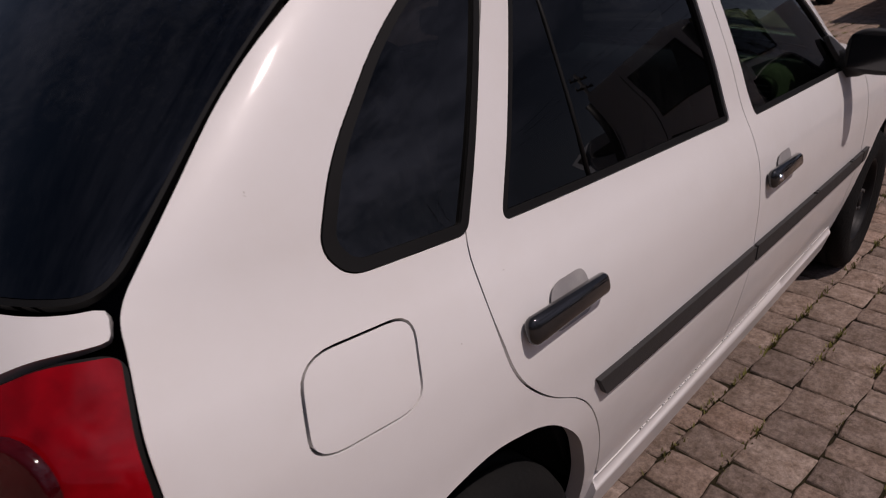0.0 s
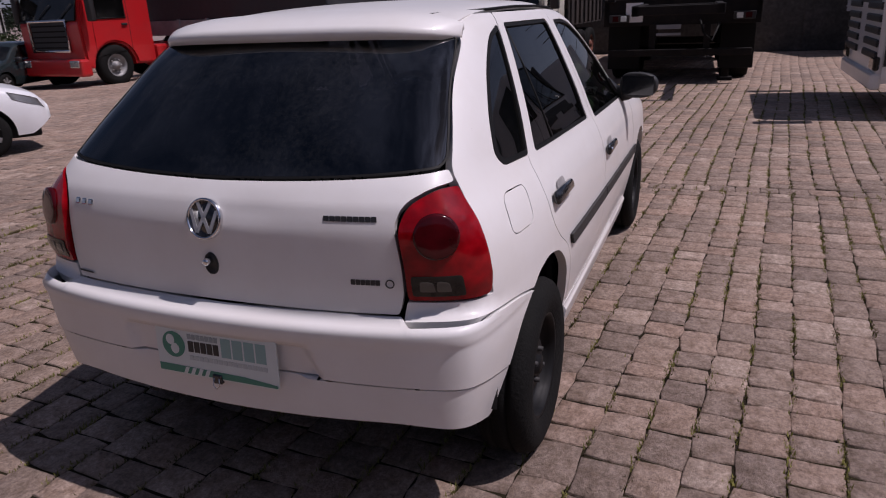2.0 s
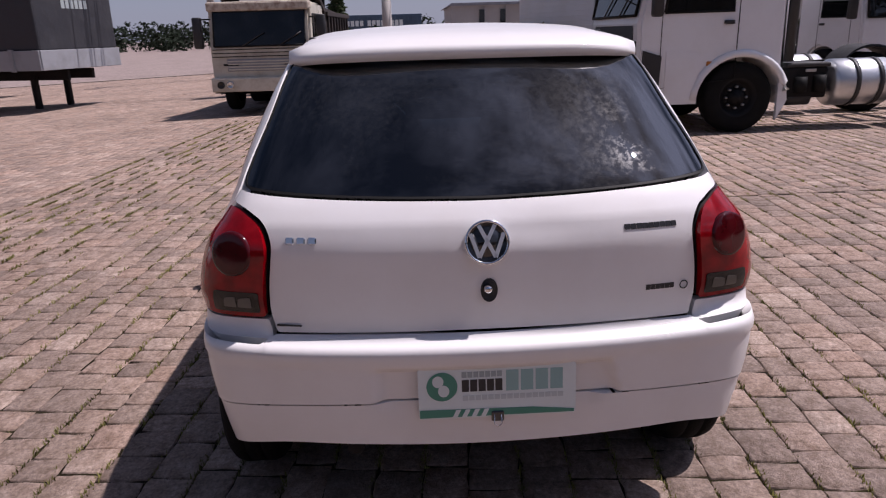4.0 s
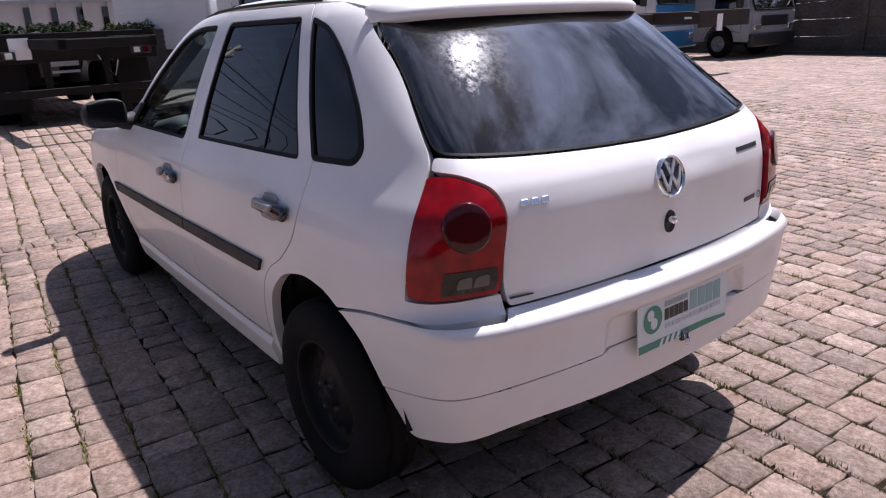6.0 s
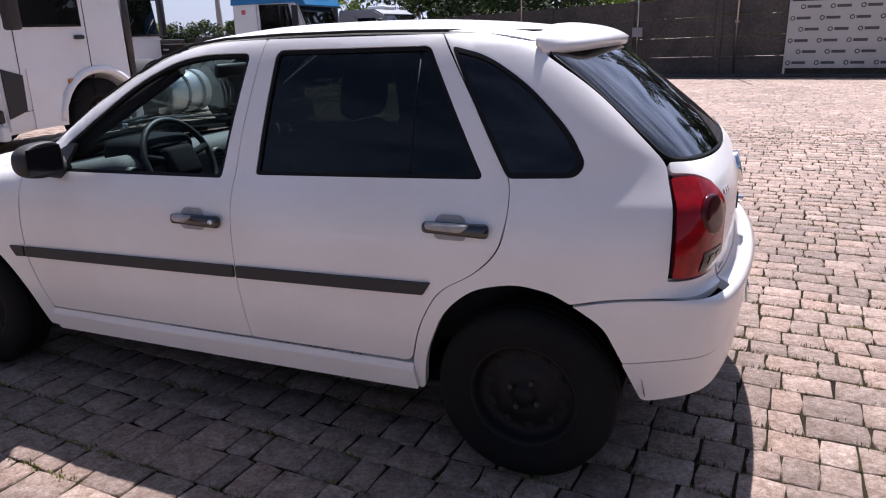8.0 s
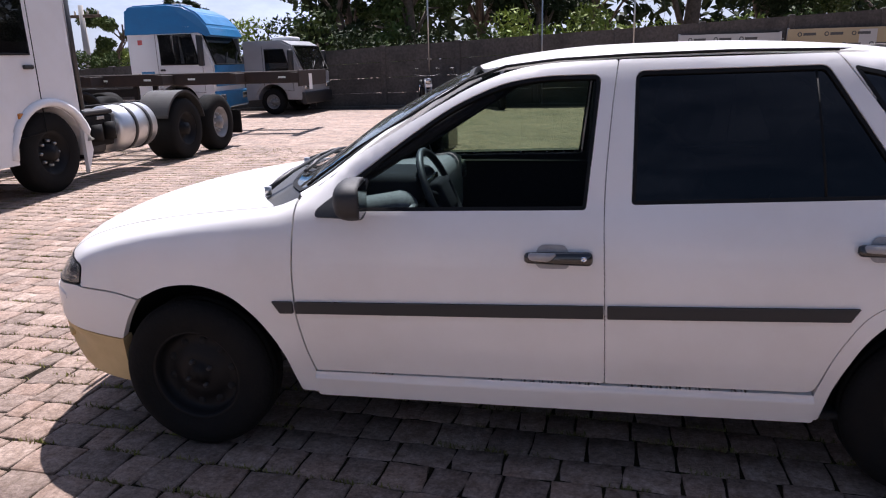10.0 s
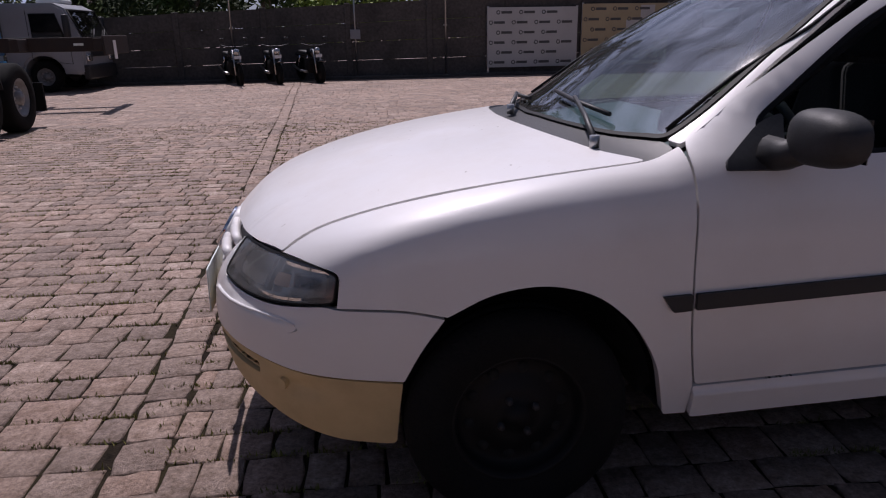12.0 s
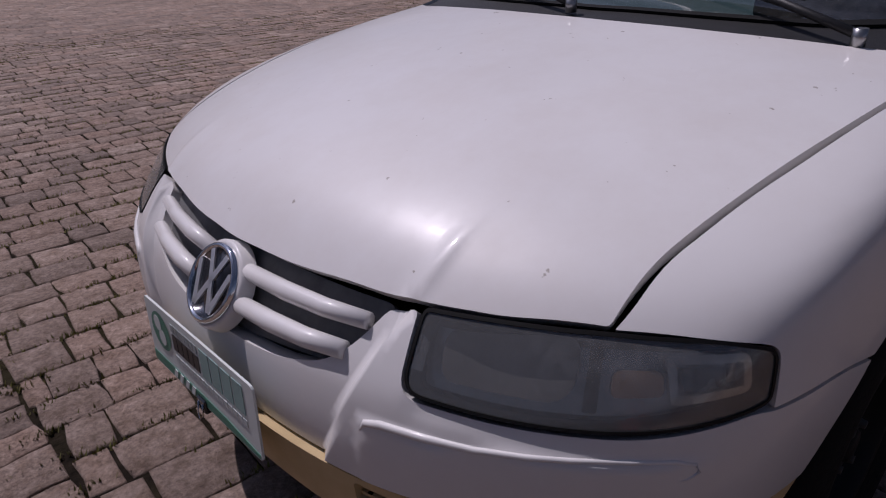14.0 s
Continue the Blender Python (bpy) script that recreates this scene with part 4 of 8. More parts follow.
panel("bumper_backing", "front", mirrored([(-1.95, -0.03, 0.67), (-1.90, -0.36, 0.68), (-1.93, -0.45, 0.60), (-1.55, -0.76, 0.58), (-1.56, -0.74, 0.30), (-1.85, -0.62, 0.32), (-2.0, -0.03, 0.34)]), DARK, bump_f, off=-0.055, step=0.08)

# pressed line along the bumper's shoulders
for s in (-1, 1):
    crease = [on_skin(-1.97, s * y, z, "front", 0.0015)[0] for y, z in ((0.366, 0.536), (0.374, 0.549), (0.40, 0.555), (0.47, 0.558), (0.55, 0.561), (0.63, 0.566), (0.70, 0.570), (0.80, 0.572), (0.88, 0.570), (0.925, 0.562), (0.935, 0.550), (0.91, 0.541), (0.85, 0.538), (0.75, 0.535))]
    part("bumper_crease", tube(crease, [0.002, 0.005, 0.006, 0.006, 0.005, 0.0045, 0.004, 0.0036, 0.0034, 0.0032, 0.003, 0.0026, 0.0022, 0.0004], 8), PAINT, bump_f)

# grille slats, two a side, and the badge in its collar
grille = panel("grille", "front", mirrored([(-1.955, -0.03, 0.692), (-1.915, -0.355, 0.694), (-1.975, -0.325, 0.625), (-2.0, -0.28, 0.595), (-2.018, -0.03, 0.558)]), GRILLE_DARK, car, off=-0.036, step=0.05)
for s in (-1, 1):
    m = (lambda q: q) if s < 0 else flip
    for ends, r0 in ((((0.060, 0.658), (0.16, 0.659), (0.25, 0.661), (0.338, 0.665)), 0.0140), (((0.060, 0.613), (0.15, 0.615), (0.23, 0.618), (0.308, 0.624)), 0.0150)):
        rail = [on_skin(-1.97, s * y, z, "front", -0.014)[0] for y, z in ends]
        bar = tube(rail, [r0, r0 * 1.08, r0 * 1.02, r0 * 0.9], 14)
        part("grille_slat", smooth(bar), PAINT, grille)


def round_badge(name, c, n, r, parent):
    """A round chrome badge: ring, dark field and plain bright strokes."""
    q = Matrix.Translation(c) @ n.to_track_quat("Z", "Y").to_matrix().to_4x4()
    ring = lathe([(r * 0.86, 0.0), (r * 0.88, 0.006), (r * 0.95, 0.007), (r, 0.004), (r, -0.012)], 40, "z")
    ring.transform(q)
    ob = part(name, ring, CHROME, parent, "round chrome badge with a black field")
    field = lathe([(0.0, 0.002), (r * 0.87, 0.002), (r * 0.87, -0.01)], 32, "z")
    field.transform(q)
    part("badge_field", field, BLACK_GLOSS, ob)
    up = Vector((0, 0, 1)) - n * n.z
    up.normalize()
    right = up.cross(n)
    # two bright zigzag strokes, one over the other
    for stroke in (((-0.36, 0.76), (0.0, 0.06), (0.36, 0.76)), ((-0.74, 0.40), (-0.36, -0.66), (0.0, 0.06), (0.36, -0.66), (0.74, 0.40))):
        for (u0, v0), (u1, v1) in zip(stroke, stroke[1:]):
            a, b = Vector((u0, v0, 0)) * r, Vector((u1, v1, 0)) * r
            side = Vector((b.y - a.y, a.x - b.x, 0)).normalized() * (r * 0.085)
            bm = prism([(q.x, q.y) for q in (a - side, a + side, b + side, b - side)], 0.004, "z", 0.001)
            bm.transform(Matrix.Translation(c) @ Matrix((right, up, n)).transposed().to_4x4())
            part("badge_stroke", bm, BADGE, ob)
    return ob


c, n = on_skin(-1.99, 0.0, 0.622, "front", 0.003)
collar = lathe([(0.067, -0.004), (0.070, -0.002), (0.075, -0.008), (0.078, -0.03)], 36, "z")
collar.transform(Matrix.Translation(c) @ n.to_track_quat("Z", "Y").to_matrix().to_4x4())
part("badge_collar", collar, PAINT, grille)
round_badge("front_badge", c, n, 0.067, grille)
c, n = on_skin(1.8, 0.002, 0.895, "rear", 0.004)
round_badge("rear_badge", c, n, 0.056, gate)

# tailgate lock, missing its handle: a dark pit with a chrome barrel
c, n = on_skin(1.81, 0.006, 0.772, "rear", 0.002)
q = Matrix.Translation(c) @ n.to_track_quat("Z", "Y").to_matrix().to_4x4()
pit = lathe([(0.0, 0.0), (0.021, 0.0), (0.024, 0.004), (0.026, -0.004)], 20, "z")
pit.transform(q @ Matrix.Diagonal((0.85, 1.25, 1, 1)))
lock = part("tailgate_lock", pit, BLACK_TRIM, gate)
barrel = lathe([(0.0, 0.022), (0.008, 0.022), (0.010, 0.018), (0.011, 0.0)], 14, "z")
barrel.transform(Matrix.Translation((0, -0.004, 0.008)) @ q)
part("lock_barrel", barrel, CHROME, lock)

# lettering on the tailgate, as plain bars
for i in range(3):
    yy = -0.487 + i * 0.030
    c, n = on_skin(1.77, yy, 0.907, "rear", 0.0)
    bm = block(-0.011, 0.011, -0.009, 0.009, -0.001, 0.004, 0.003, 1)
    bmesh.ops.transform(bm, matrix=Matrix.Translation(c) @ n.to_track_quat("Z", "Y").to_matrix().to_4x4(), verts=bm.verts)
    part("name_bar", bm, CHROME, gate)
def bar_row(name, y0, y1, z0, z1, x, k):
    w = (y1 - y0) / k
    for i in range(k):
        a, b = y0 + i * w, y0 + (i + 0.9) * w
        panel(name, "rear", [(x, a, z1, 0.001), (x, b, z1, 0.001), (x, b, z0, 0.001), (x, a, z0, 0.001)], SIGN_BLACK, gate, off=0.0016, thick=0.002, gap=0.0, step=0.01)


bar_row("name_bar", 0.347, 0.493, 0.907, 0.920, 1.77, 9)
bar_row("dealer_bar", 0.410, 0.492, 0.744, 0.758, 1.775, 6)
c, n = on_skin(1.766, 0.515, 0.750, "rear", 0.003)
dot = lathe([(0.009, 0.0), (0.009, 0.001), (0.012, 0.001), (0.012, 0.0)], 20, "z")
dot.transform(Matrix.Translation(c) @ n.to_track_quat("Z", "Y").to_matrix().to_4x4())
part("dealer_ring", dot, SIGN_BLACK, gate)
panel("dealer_sticker", "rear", [(1.764, -0.535, 0.690, 0.008), (1.777, -0.470, 0.688, 0.002), (1.777, -0.470, 0.684, 0.002), (1.764, -0.535, 0.684, 0.002)], SIGN_BLACK, gate, off=0.005, thick=0.001, gap=0.0)

# spoiler lip over the rear window
sp, sf = [], []
NX, NY = 9, 25
for side in (0, 1):
    for i in range(NX):
        for j in range(NY):
            y = -0.532 + 1.064 * j / (NY - 1)
            a = i / (NX - 1)
            tail = 1.378 - 0.17 * y * y - 0.076 * (1.95 * abs(y)) ** 8
            x = 1.20 + (tail - 1.20) * a
            zt = float(at(TOP_X, x - 0.24 * y * y)) - 0.075 * y * y + 0.006 - 0.028 * (1.95 * abs(y)) ** 6 - 0.028 * a**3
            thin = (0.027 + 0.008 * (1 - a)) * (1 - 0.45 * (1.88 * abs(y)) ** 4)
            sp.append((x - (0.006 * a if side else 0), y, zt - (thin if side else 0) * (1 + 0.10 * a)))
for side in (0, 1):
    for i in range(NX - 1):
        for j in range(NY - 1):
            b = side * NX * NY + i * NY + j
            f = (b, b + NY, b + NY + 1, b + 1)
            sf.append(f if side == 0 else f[::-1])
T0, B0 = (NX - 1) * NY, NX * NY + (NX - 1) * NY
sf += [(T0 + j, B0 + j, B0 + j + 1, T0 + j + 1) for j in range(NY - 1)]
for j in (0, NY - 1):
    for i in range(NX - 1):
        a, b = i * NY + j, NX * NY + i * NY + j
        f = (a, b, b + NY, a + NY)
        sf.append(f if j == 0 else f[::-1])
spoiler = part("roof_spoiler", flat_mesh("roof_spoiler", sp, sf, True), PAINT, gate)

# plates: auction signs clipped over the number plates, their lettering as bars
def sign_plate(c, right, up, out, parent):
    m = Matrix((right.to_4d(), up.to_4d(), out.to_4d(), Vector((0, 0, 0, 1)))).transposed()
    m[0][3], m[1][3], m[2][3] = c
    m[3][0] = m[3][1] = m[3][2] = 0
    m[3][3] = 1

    def put(name, bm, mat, par):
        bmesh.ops.transform(bm, matrix=m, verts=bm.verts)
        return part(name, bm, mat, par)

    pl = put("plate_sign", prism([tuple(q) for q in rounded([(-0.2, -0.070), (0.2, -0.070), (0.2, 0.070), (-0.2, 0.070)], 0.010, 0.006)], 0.004, "z", -0.004), SIGN_WHITE, parent)
    put("sign_band", prism([(-0.198, -0.066), (0.196, -0.066), (0.196, -0.058), (0.09, -0.048), (-0.198, -0.044)], 0.001, "z", 0.0002), SIGN_GREEN, pl)
    for i in range(4):
        x = -0.115 + i * 0.024
        put("sign_stripe", prism([(x, -0.066), (x + 0.012, -0.066), (x + 0.022, -0.046), (x + 0.010, -0.046)], 0.001, "z", 0.0014), SIGN_WHITE, pl)
    disc = bmesh.new()
    bmesh.ops.create_circle(disc, cap_ends=True, radius=0.039, segments=32)
    bmesh.ops.translate(disc, verts=disc.verts, vec=(-0.140, 0.018, 0.0012))
    em = put("sign_emblem", disc, SIGN_GREEN, pl)
    for dx, dy, q in ((-0.010, 0.014, 0.016), (0.004, -0.012, 0.016)):
        blob = [(-0.140 + dx + q * math.cos(a) * 0.9, 0.018 + dy + q * math.sin(a)) for a in np.linspace(0, 2 * math.pi, 13)[:-1]]
        put("emblem_mark", prism(blob, 0.0006, "z", 0.0014), SIGN_WHITE, em)
    for name, k, x0, x1, y0, y1, mat in (("sign_line", 7, -0.090, 0.014, 0.040, 0.055, SIGN_GREY), ("sign_line", 5, -0.090, 0.016, 0.002, 0.034, SIGN_BLACK), ("sign_line", 4, 0.022, 0.172, 0.000, 0.056, SIGN_TEAL), ("sign_line", 16, -0.088, 0.170, -0.022, -0.009, SIGN_PALE)):
        w = (x1 - x0) / k
        for i in range(k):
            put(name, block(x0 + i * w, x0 + (i + 1) * w - w * 0.16, y0, y1, 0.0002, 0.0012), mat, pl)
    put("binder_clip", block(-0.016, 0.016, -0.082, -0.054, -0.008, 0.006, 0.003, 1), BLACK_GLOSS, pl)
    wire = tube([m @ Vector(p) for p in ((-0.008, -0.062, 0.006), (-0.010, -0.085, 0.010), (0.0, -0.094, 0.011), (0.010, -0.085, 0.010), (0.008, -0.062, 0.006))], 0.0016, 6)
    part("clip_wire", wire, CHROME, pl)
    return pl


tilt = Vector((1, 0, 0.06)).normalized()
sign_plate(Vector((1.868, 0.018, 0.522)), Vector((0, 1, 0)), Vector((-tilt.z, 0, tilt.x)), tilt, bump_r)
nose = Vector((-1, 0, 0.02)).normalized()
sign_plate(Vector((-2.048, 0.012, 0.468)), Vector((0, -1, 0)), Vector((nose.z, 0, -nose.x)), nose, bump_f)

# door handles: a cup in the sheet, a grip across it
for s in (-1, 1):
    for x0, z0, door in ((0.069, 0.772, "f"), (1.030, 0.812, "r")):
        worn = s < 0
        c, n = on_skin(x0, s * 0.8, z0, "side", 0.0)
        ex = (Vector((1, 0, 0)) - n * n.x).normalized()
        q = Matrix.Translation(c) @ Matrix((ex, n.cross(ex), n)).transposed().to_4x4()
        up = -1 if n.cross(Vector((1, 0, 0))).z < 0 else 1
        hollow = rounded([(-0.076, -0.006), (-0.060, 0.042), (0.024, 0.042), (0.040, -0.006), (0.030, -0.034), (-0.062, -0.034)], 0.02, 0.008)
        cup = bmesh.new()
        cup.faces.new([cup.verts.new(q @ Vector((a, up * b, 0.0035))) for a, b in hollow])
        bmesh.ops.recalc_face_normals(cup, faces=cup.faces[:])
        handle = part("door_handle", cup, GREY_WORN, car, "black pull handle over a hollow, worn grey" if worn else "black pull handle over a hollow")
        grip = block(-0.106, 0.106, -0.020, 0.020, 0.002, 0.036, 0.015, 4)
        for v in grip.verts:
            v.co.z *= 1 - 0.40 * (v.co.x / 0.106) ** 2
            v.co.y *= 1 + 0.12 * (v.co.x / 0.106)
        bmesh.ops.transform(grip, matrix=q, verts=grip.verts)
        part("grip", smooth(grip), BLACK_GLOSS, handle)
        if worn:
            wear = block(-0.098, -0.012 if door == "f" else 0.040, -0.010, 0.017, 0.010, 0.0372, 0.012, 3)
            for v in wear.verts:
                v.co.y *= up
                v.co.z *= 1 - 0.39 * (v.co.x / 0.106) ** 2
                v.co.x += 0.012 * (v.co.y * up - 0.004) / 0.013 if v.co.x > -0.04 else 0.0
            bmesh.ops.recalc_face_normals(wear, faces=wear.faces[:])
            bmesh.ops.transform(wear, matrix=q, verts=wear.verts)
            part("worn_patch", smooth(wear), GREY_WORN, handle)
        if door == "f":
            key = lathe([(0.0, 0.035), (0.0035, 0.035), (0.0036, 0.0365), (0.008, 0.0365), (0.009, 0.020)], 14, "z")
            key.transform(q @ Matrix.Translation((0.078, 0, -0.006)))
            part("key_barrel", key, CHROME, handle)

# door mirrors
for s in (-1, 1):
    shell = bmesh.new()
    bmesh.ops.create_uvsphere(shell, u_segments=28, v_segments=18, radius=1)
    for v in shell.verts:
        x, y, z = v.co
        f = 0.80 if x > 0 else 1.0
        e = lambda a, p: math.copysign(abs(a) ** p, a)
        v.co = Vector((min(e(x, 0.8) * 0.062, 0.026), e(y, 0.70) * 0.096, e(z, 0.72) * 0.064 * (1 - 0.12 * y * s)))
    mc = Vector((-0.562, s * (0.872 if s < 0 else 0.854), 0.966))
    bmesh.ops.transform(shell, matrix=Matrix.Translation(mc) @ Matrix.Rotation(s * radians(-8), 4, "Z"), verts=shell.verts)
    mirror = part("door_mirror", smooth(shell), MIRROR_BLACK, car, "black plastic door mirror")
    arm = tube([(-0.62, s * 0.742, 0.915), (-0.60, s * 0.79, 0.920), (-0.585, s * 0.83, 0.940)], [0.045, 0.036, 0.034], 12)
    part("mirror_arm", arm, MIRROR_BLACK, mirror)
    panel("mirror_base", "side", [(-0.738, s * 0.76, 0.880, 0.02), (-0.590, s * 0.765, 0.876, 0.01), (-0.560, s * 0.70, 1.005, 0.02), (-0.625, s * 0.70, 0.985, 0.04), (-0.735, s * 0.75, 0.902, 0.02)], BLACK_TRIM, mirror, off=0.010, thick=0.014, s=s)
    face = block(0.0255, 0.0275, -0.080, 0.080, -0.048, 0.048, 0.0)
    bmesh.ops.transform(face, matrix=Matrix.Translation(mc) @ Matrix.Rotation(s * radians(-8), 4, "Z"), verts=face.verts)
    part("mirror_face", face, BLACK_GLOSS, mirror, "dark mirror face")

# wipers
for pts, arm in (([(-0.895, 0.02, 0.0), (-0.905, -0.20, 0.0), (-0.885, -0.42, 0.0)], [(-0.985, -0.560, 0.0), (-0.945, -0.40, 0.0), (-0.902, -0.20, 0.0)]), ([(-0.87, 0.58, 0.0), (-0.93, 0.36, 0.0), (-0.955, 0.12, 0.0)], [(-1.055, 0.02, 0.0), (-0.99, 0.18, 0.0), (-0.935, 0.36, 0.0)])):
    blade = [on_skin(x, y, 0, "top", 0.018)[0] for x, y, _ in pts]
    ob = part("wiper", tube(blade, 0.007, 6), BLACK_TRIM, car)
    rod = [on_skin(x, y, 0, "top", o)[0] for (x, y, _), o in zip(arm, (0.018, 0.034, 0.030))]
    part("wiper_arm", tube(rod, [0.010, 0.008, 0.006], 8), BLACK_TRIM, ob)
    part("wiper_pivot", tube([rod[0] - Vector((0, 0, 0.02)), rod[0] + Vector((0, 0, 0.012))], 0.013, 10), STEEL, ob)

# wheels: tyre with tread, black steel rim with vents, hub
def wheel_meshes():
    r, w = 0.286, 0.086
    tyre = lathe([(0.172, -w + 0.012), (0.200, -w), (0.235, -w - 0.004), (0.262, -w + 0.006), (0.278, -w + 0.020), (r, -w + 0.042), (r, -0.030), (r - 0.007, -0.028), (r - 0.007, -0.022), (r, -0.020), (r, 0.020), (r - 0.007, 0.022), (r - 0.007, 0.028), (r, 0.030), (r, w - 0.042), (0.278, w - 0.020), (0.262, w - 0.006), (0.235, w + 0.004), (0.200, w), (0.172, w - 0.012)], 56)
    rim = lathe([(0.176, -0.070), (0.170, -0.074), (0.163, -0.070), (0.158, -0.050), (0.152, -0.030), (0.140, -0.022), (0.105, -0.030), (0.080, -0.046), (0.060, -0.048), (0.034, -0.046), (0.030, -0.062), (0.0, -0.064)], 48)
    return tyre, rim


TYRE_ME, RIM_ME = wheel_meshes()
BARREL_ME = lathe([(0.165, 0.06), (0.150, 0.05), (0.150, -0.02)], 32)
BOLT_ME = lathe([(0.0, -0.016), (0.008, -0.016), (0.010, 0.0)], 8)
VENT_ME = lathe([(0.0, -0.002), (0.014, -0.002), (0.016, 0.002)], 12)
for x in (-1.232, 1.238):
    for s in (-1, 1):
        base = Matrix.Translation((x, s * 0.712, 0.284)) @ (Matrix.Identity(4) if s < 0 else Matrix.Rotation(math.pi, 4, "Z")) @ Matrix.Rotation(0.4 * x, 4, "Y")
        wheel = part("wheel", RIM_ME, RIM, car, "dusty black steel wheel")
        wheel.matrix_local = base
        part("tyre", TYRE_ME, TYRE, wheel)
        part("rim_barrel", BARREL_ME, RIM, wheel)
        for k in range(4):
            a = 2 * math.pi * k / 4
            b = part("wheel_bolt", BOLT_ME, FADED_TRIM, wheel)
            b.location = (0.050 * math.cos(a), -0.047, 0.050 * math.sin(a))
        for k in range(10):
            a = 2 * math.pi * (k + 0.5) / 10
            v = part("rim_vent", VENT_ME, DARK, wheel)
            v.location, v.rotation_euler = (0.122 * math.cos(a), -0.0275, 0.122 * math.sin(a)), (0, 0, 0)
        # wheel housing
        arch = []
        k = 20
        for i in range(k + 1):
            a = math.pi * (0.03 + 0.94 * i / k)
            for yy in (0.735, 0.42):
                arch.append((x + 0.362 * math.cos(a), s * yy, 0.290 + 0.362 * math.sin(a) * (0.99 if x > 0 else 0.95)))
        n0 = len(arch)
        arch += [(x, s * 0.42, 0.30)]
        fs = [(2 * i, 2 * i + 1, 2 * i + 3, 2 * i + 2) for i in range(k)] + [(2 * i + 1, n0, 2 * i + 3) for i in range(k)]
        part("wheel_housing", flat_mesh("wheel_housing", arch, fs, True), DARK, car)

# floor, bulkhead, parcel shelf, tank
part("floor_pan", block(-0.84, 1.52, -0.735, 0.735, 0.235, 0.262, 0.01), DARK, car)
part("engine_tray", block(-1.80, -0.80, -0.44, 0.44, 0.235, 0.28, 0.01), DARK, car)
# unseen block, added to stop sun leaking through the panel gaps
part("scuttle_box", block(-1.08, -0.80, -0.70, 0.70, 0.74, 0.85, 0.01), DARK, car)
part("bulkhead", block(-0.86, -0.82, -0.64, 0.64, 0.24, 0.88, 0.01), DARK, car)
part("boot_floor", block(1.45, 1.78, -0.50, 0.50, 0.36, 0.40, 0.01), DARK, car)
part("parcel_shelf", block(1.16, 1.56, -0.54, 0.54, 0.905, 0.93, 0.01), TRIM_IN, car)
part("exhaust", tube([(0.9, -0.30, 0.24), (1.5, -0.34, 0.27), (1.74, -0.36, 0.30)], 0.024, 10), RIM, car)

# ---- the cabin, seen through the windows ----
dash = smooth(block(-0.90, -0.44, -0.62, 0.62, 0.62, 0.925, 0.06, 4))
for v in dash.verts:
    v.co.z += 0.02 * math.cos(v.co.y * 2.2) - max(0, -0.62 - v.co.x) * 0.25
dashboard = part("dashboard", dash, DASH, car)
binn = smooth(block(-0.66, -0.42, -0.52, -0.20, 0.86, 0.985, 0.05, 4))
part("instrument_hood", binn, TRIM_IN, dashboard)
part("instrument_dials", block(-0.424, -0.416, -0.48, -0.24, 0.885, 0.955, 0.01), BLACK_GLOSS, dashboard)
for y in (-0.585, 0.585, -0.06, 0.06):
    vent = lathe([(0.0, 0.006), (0.030, 0.006), (0.038, 0.012), (0.046, 0.004), (0.048, -0.02)], 24, "x")
    vent.transform(Matrix.Translation((-0.437, y * 0.97, 0.845)))
    v = part("air_vent", vent, BLACK_TRIM, dashboard)
    for k in (-0.018, 0.0, 0.018):
        part("vent_fin", block(-0.433, -0.427, y * 0.97 - 0.03, y * 0.97 + 0.03, 0.843 + k, 0.847 + k), DASH, v)
# steering wheel
wq = Matrix.Translation((-0.375, -0.36, 0.880)) @ Matrix.Rotation(radians(66), 4, "Y")
pts = [wq @ Vector((0.185 * math.cos(a), 0.185 * math.sin(a), 0)) for a in np.linspace(0, 2 * math.pi, 33)]
steer = part("steering_wheel", tube(pts, 0.014, 8), BLACK_TRIM, car)
hub = smooth(block(-0.07, 0.07, -0.085, 0.085, -0.03, 0.03, 0.025, 3))
bmesh.ops.transform(hub, matrix=wq, verts=hub.verts)
part("wheel_hub", hub, TRIM_IN, steer)
for a in (0.25, math.pi - 0.25 + 0.0, math.pi / 2 * 3):
    part("wheel_spoke", tube([wq @ Vector((0, 0, -0.01)), wq @ Vector((0.18 * math.cos(a + math.pi / 2), 0.18 * math.sin(a + math.pi / 2), 0))], 0.016, 8), TRIM_IN, steer)
part("steering_column", tube([wq @ Vector((0, 0, -0.02)), (-0.60, -0.36, 0.72)], 0.03, 10), BLACK_TRIM, steer)


def seat(x, y, w, name):
    ob = part(name, smooth(block(x - 0.25, x + 0.25, y - w / 2, y + w / 2, 0.34, 0.56, 0.06, 3)), SEAT, car)
    back = smooth(block(-0.07, 0.07, -w / 2, w / 2, 0, 0.60, 0.055, 3))
    bmesh.ops.transform(back, matrix=Matrix.Translation((x + 0.24, y, 0.48)) @ Matrix.Rotation(radians(16), 4, "Y"), verts=back.verts)
    part("backrest", back, SEAT, ob)
    for k in ([0] if w < 0.7 else [-0.32, 0.32]):
        rest = smooth(block(-0.045, 0.045, -0.125, 0.125, 0.0, 0.17, 0.04, 3))
        bmesh.ops.transform(rest, matrix=Matrix.Translation((x + 0.425, y + k, 1.085 if w < 0.7 else 1.0)) @ Matrix.Rotation(radians(10), 4, "Y"), verts=rest.verts)
        part("headrest", rest, SEAT, ob)
    return ob


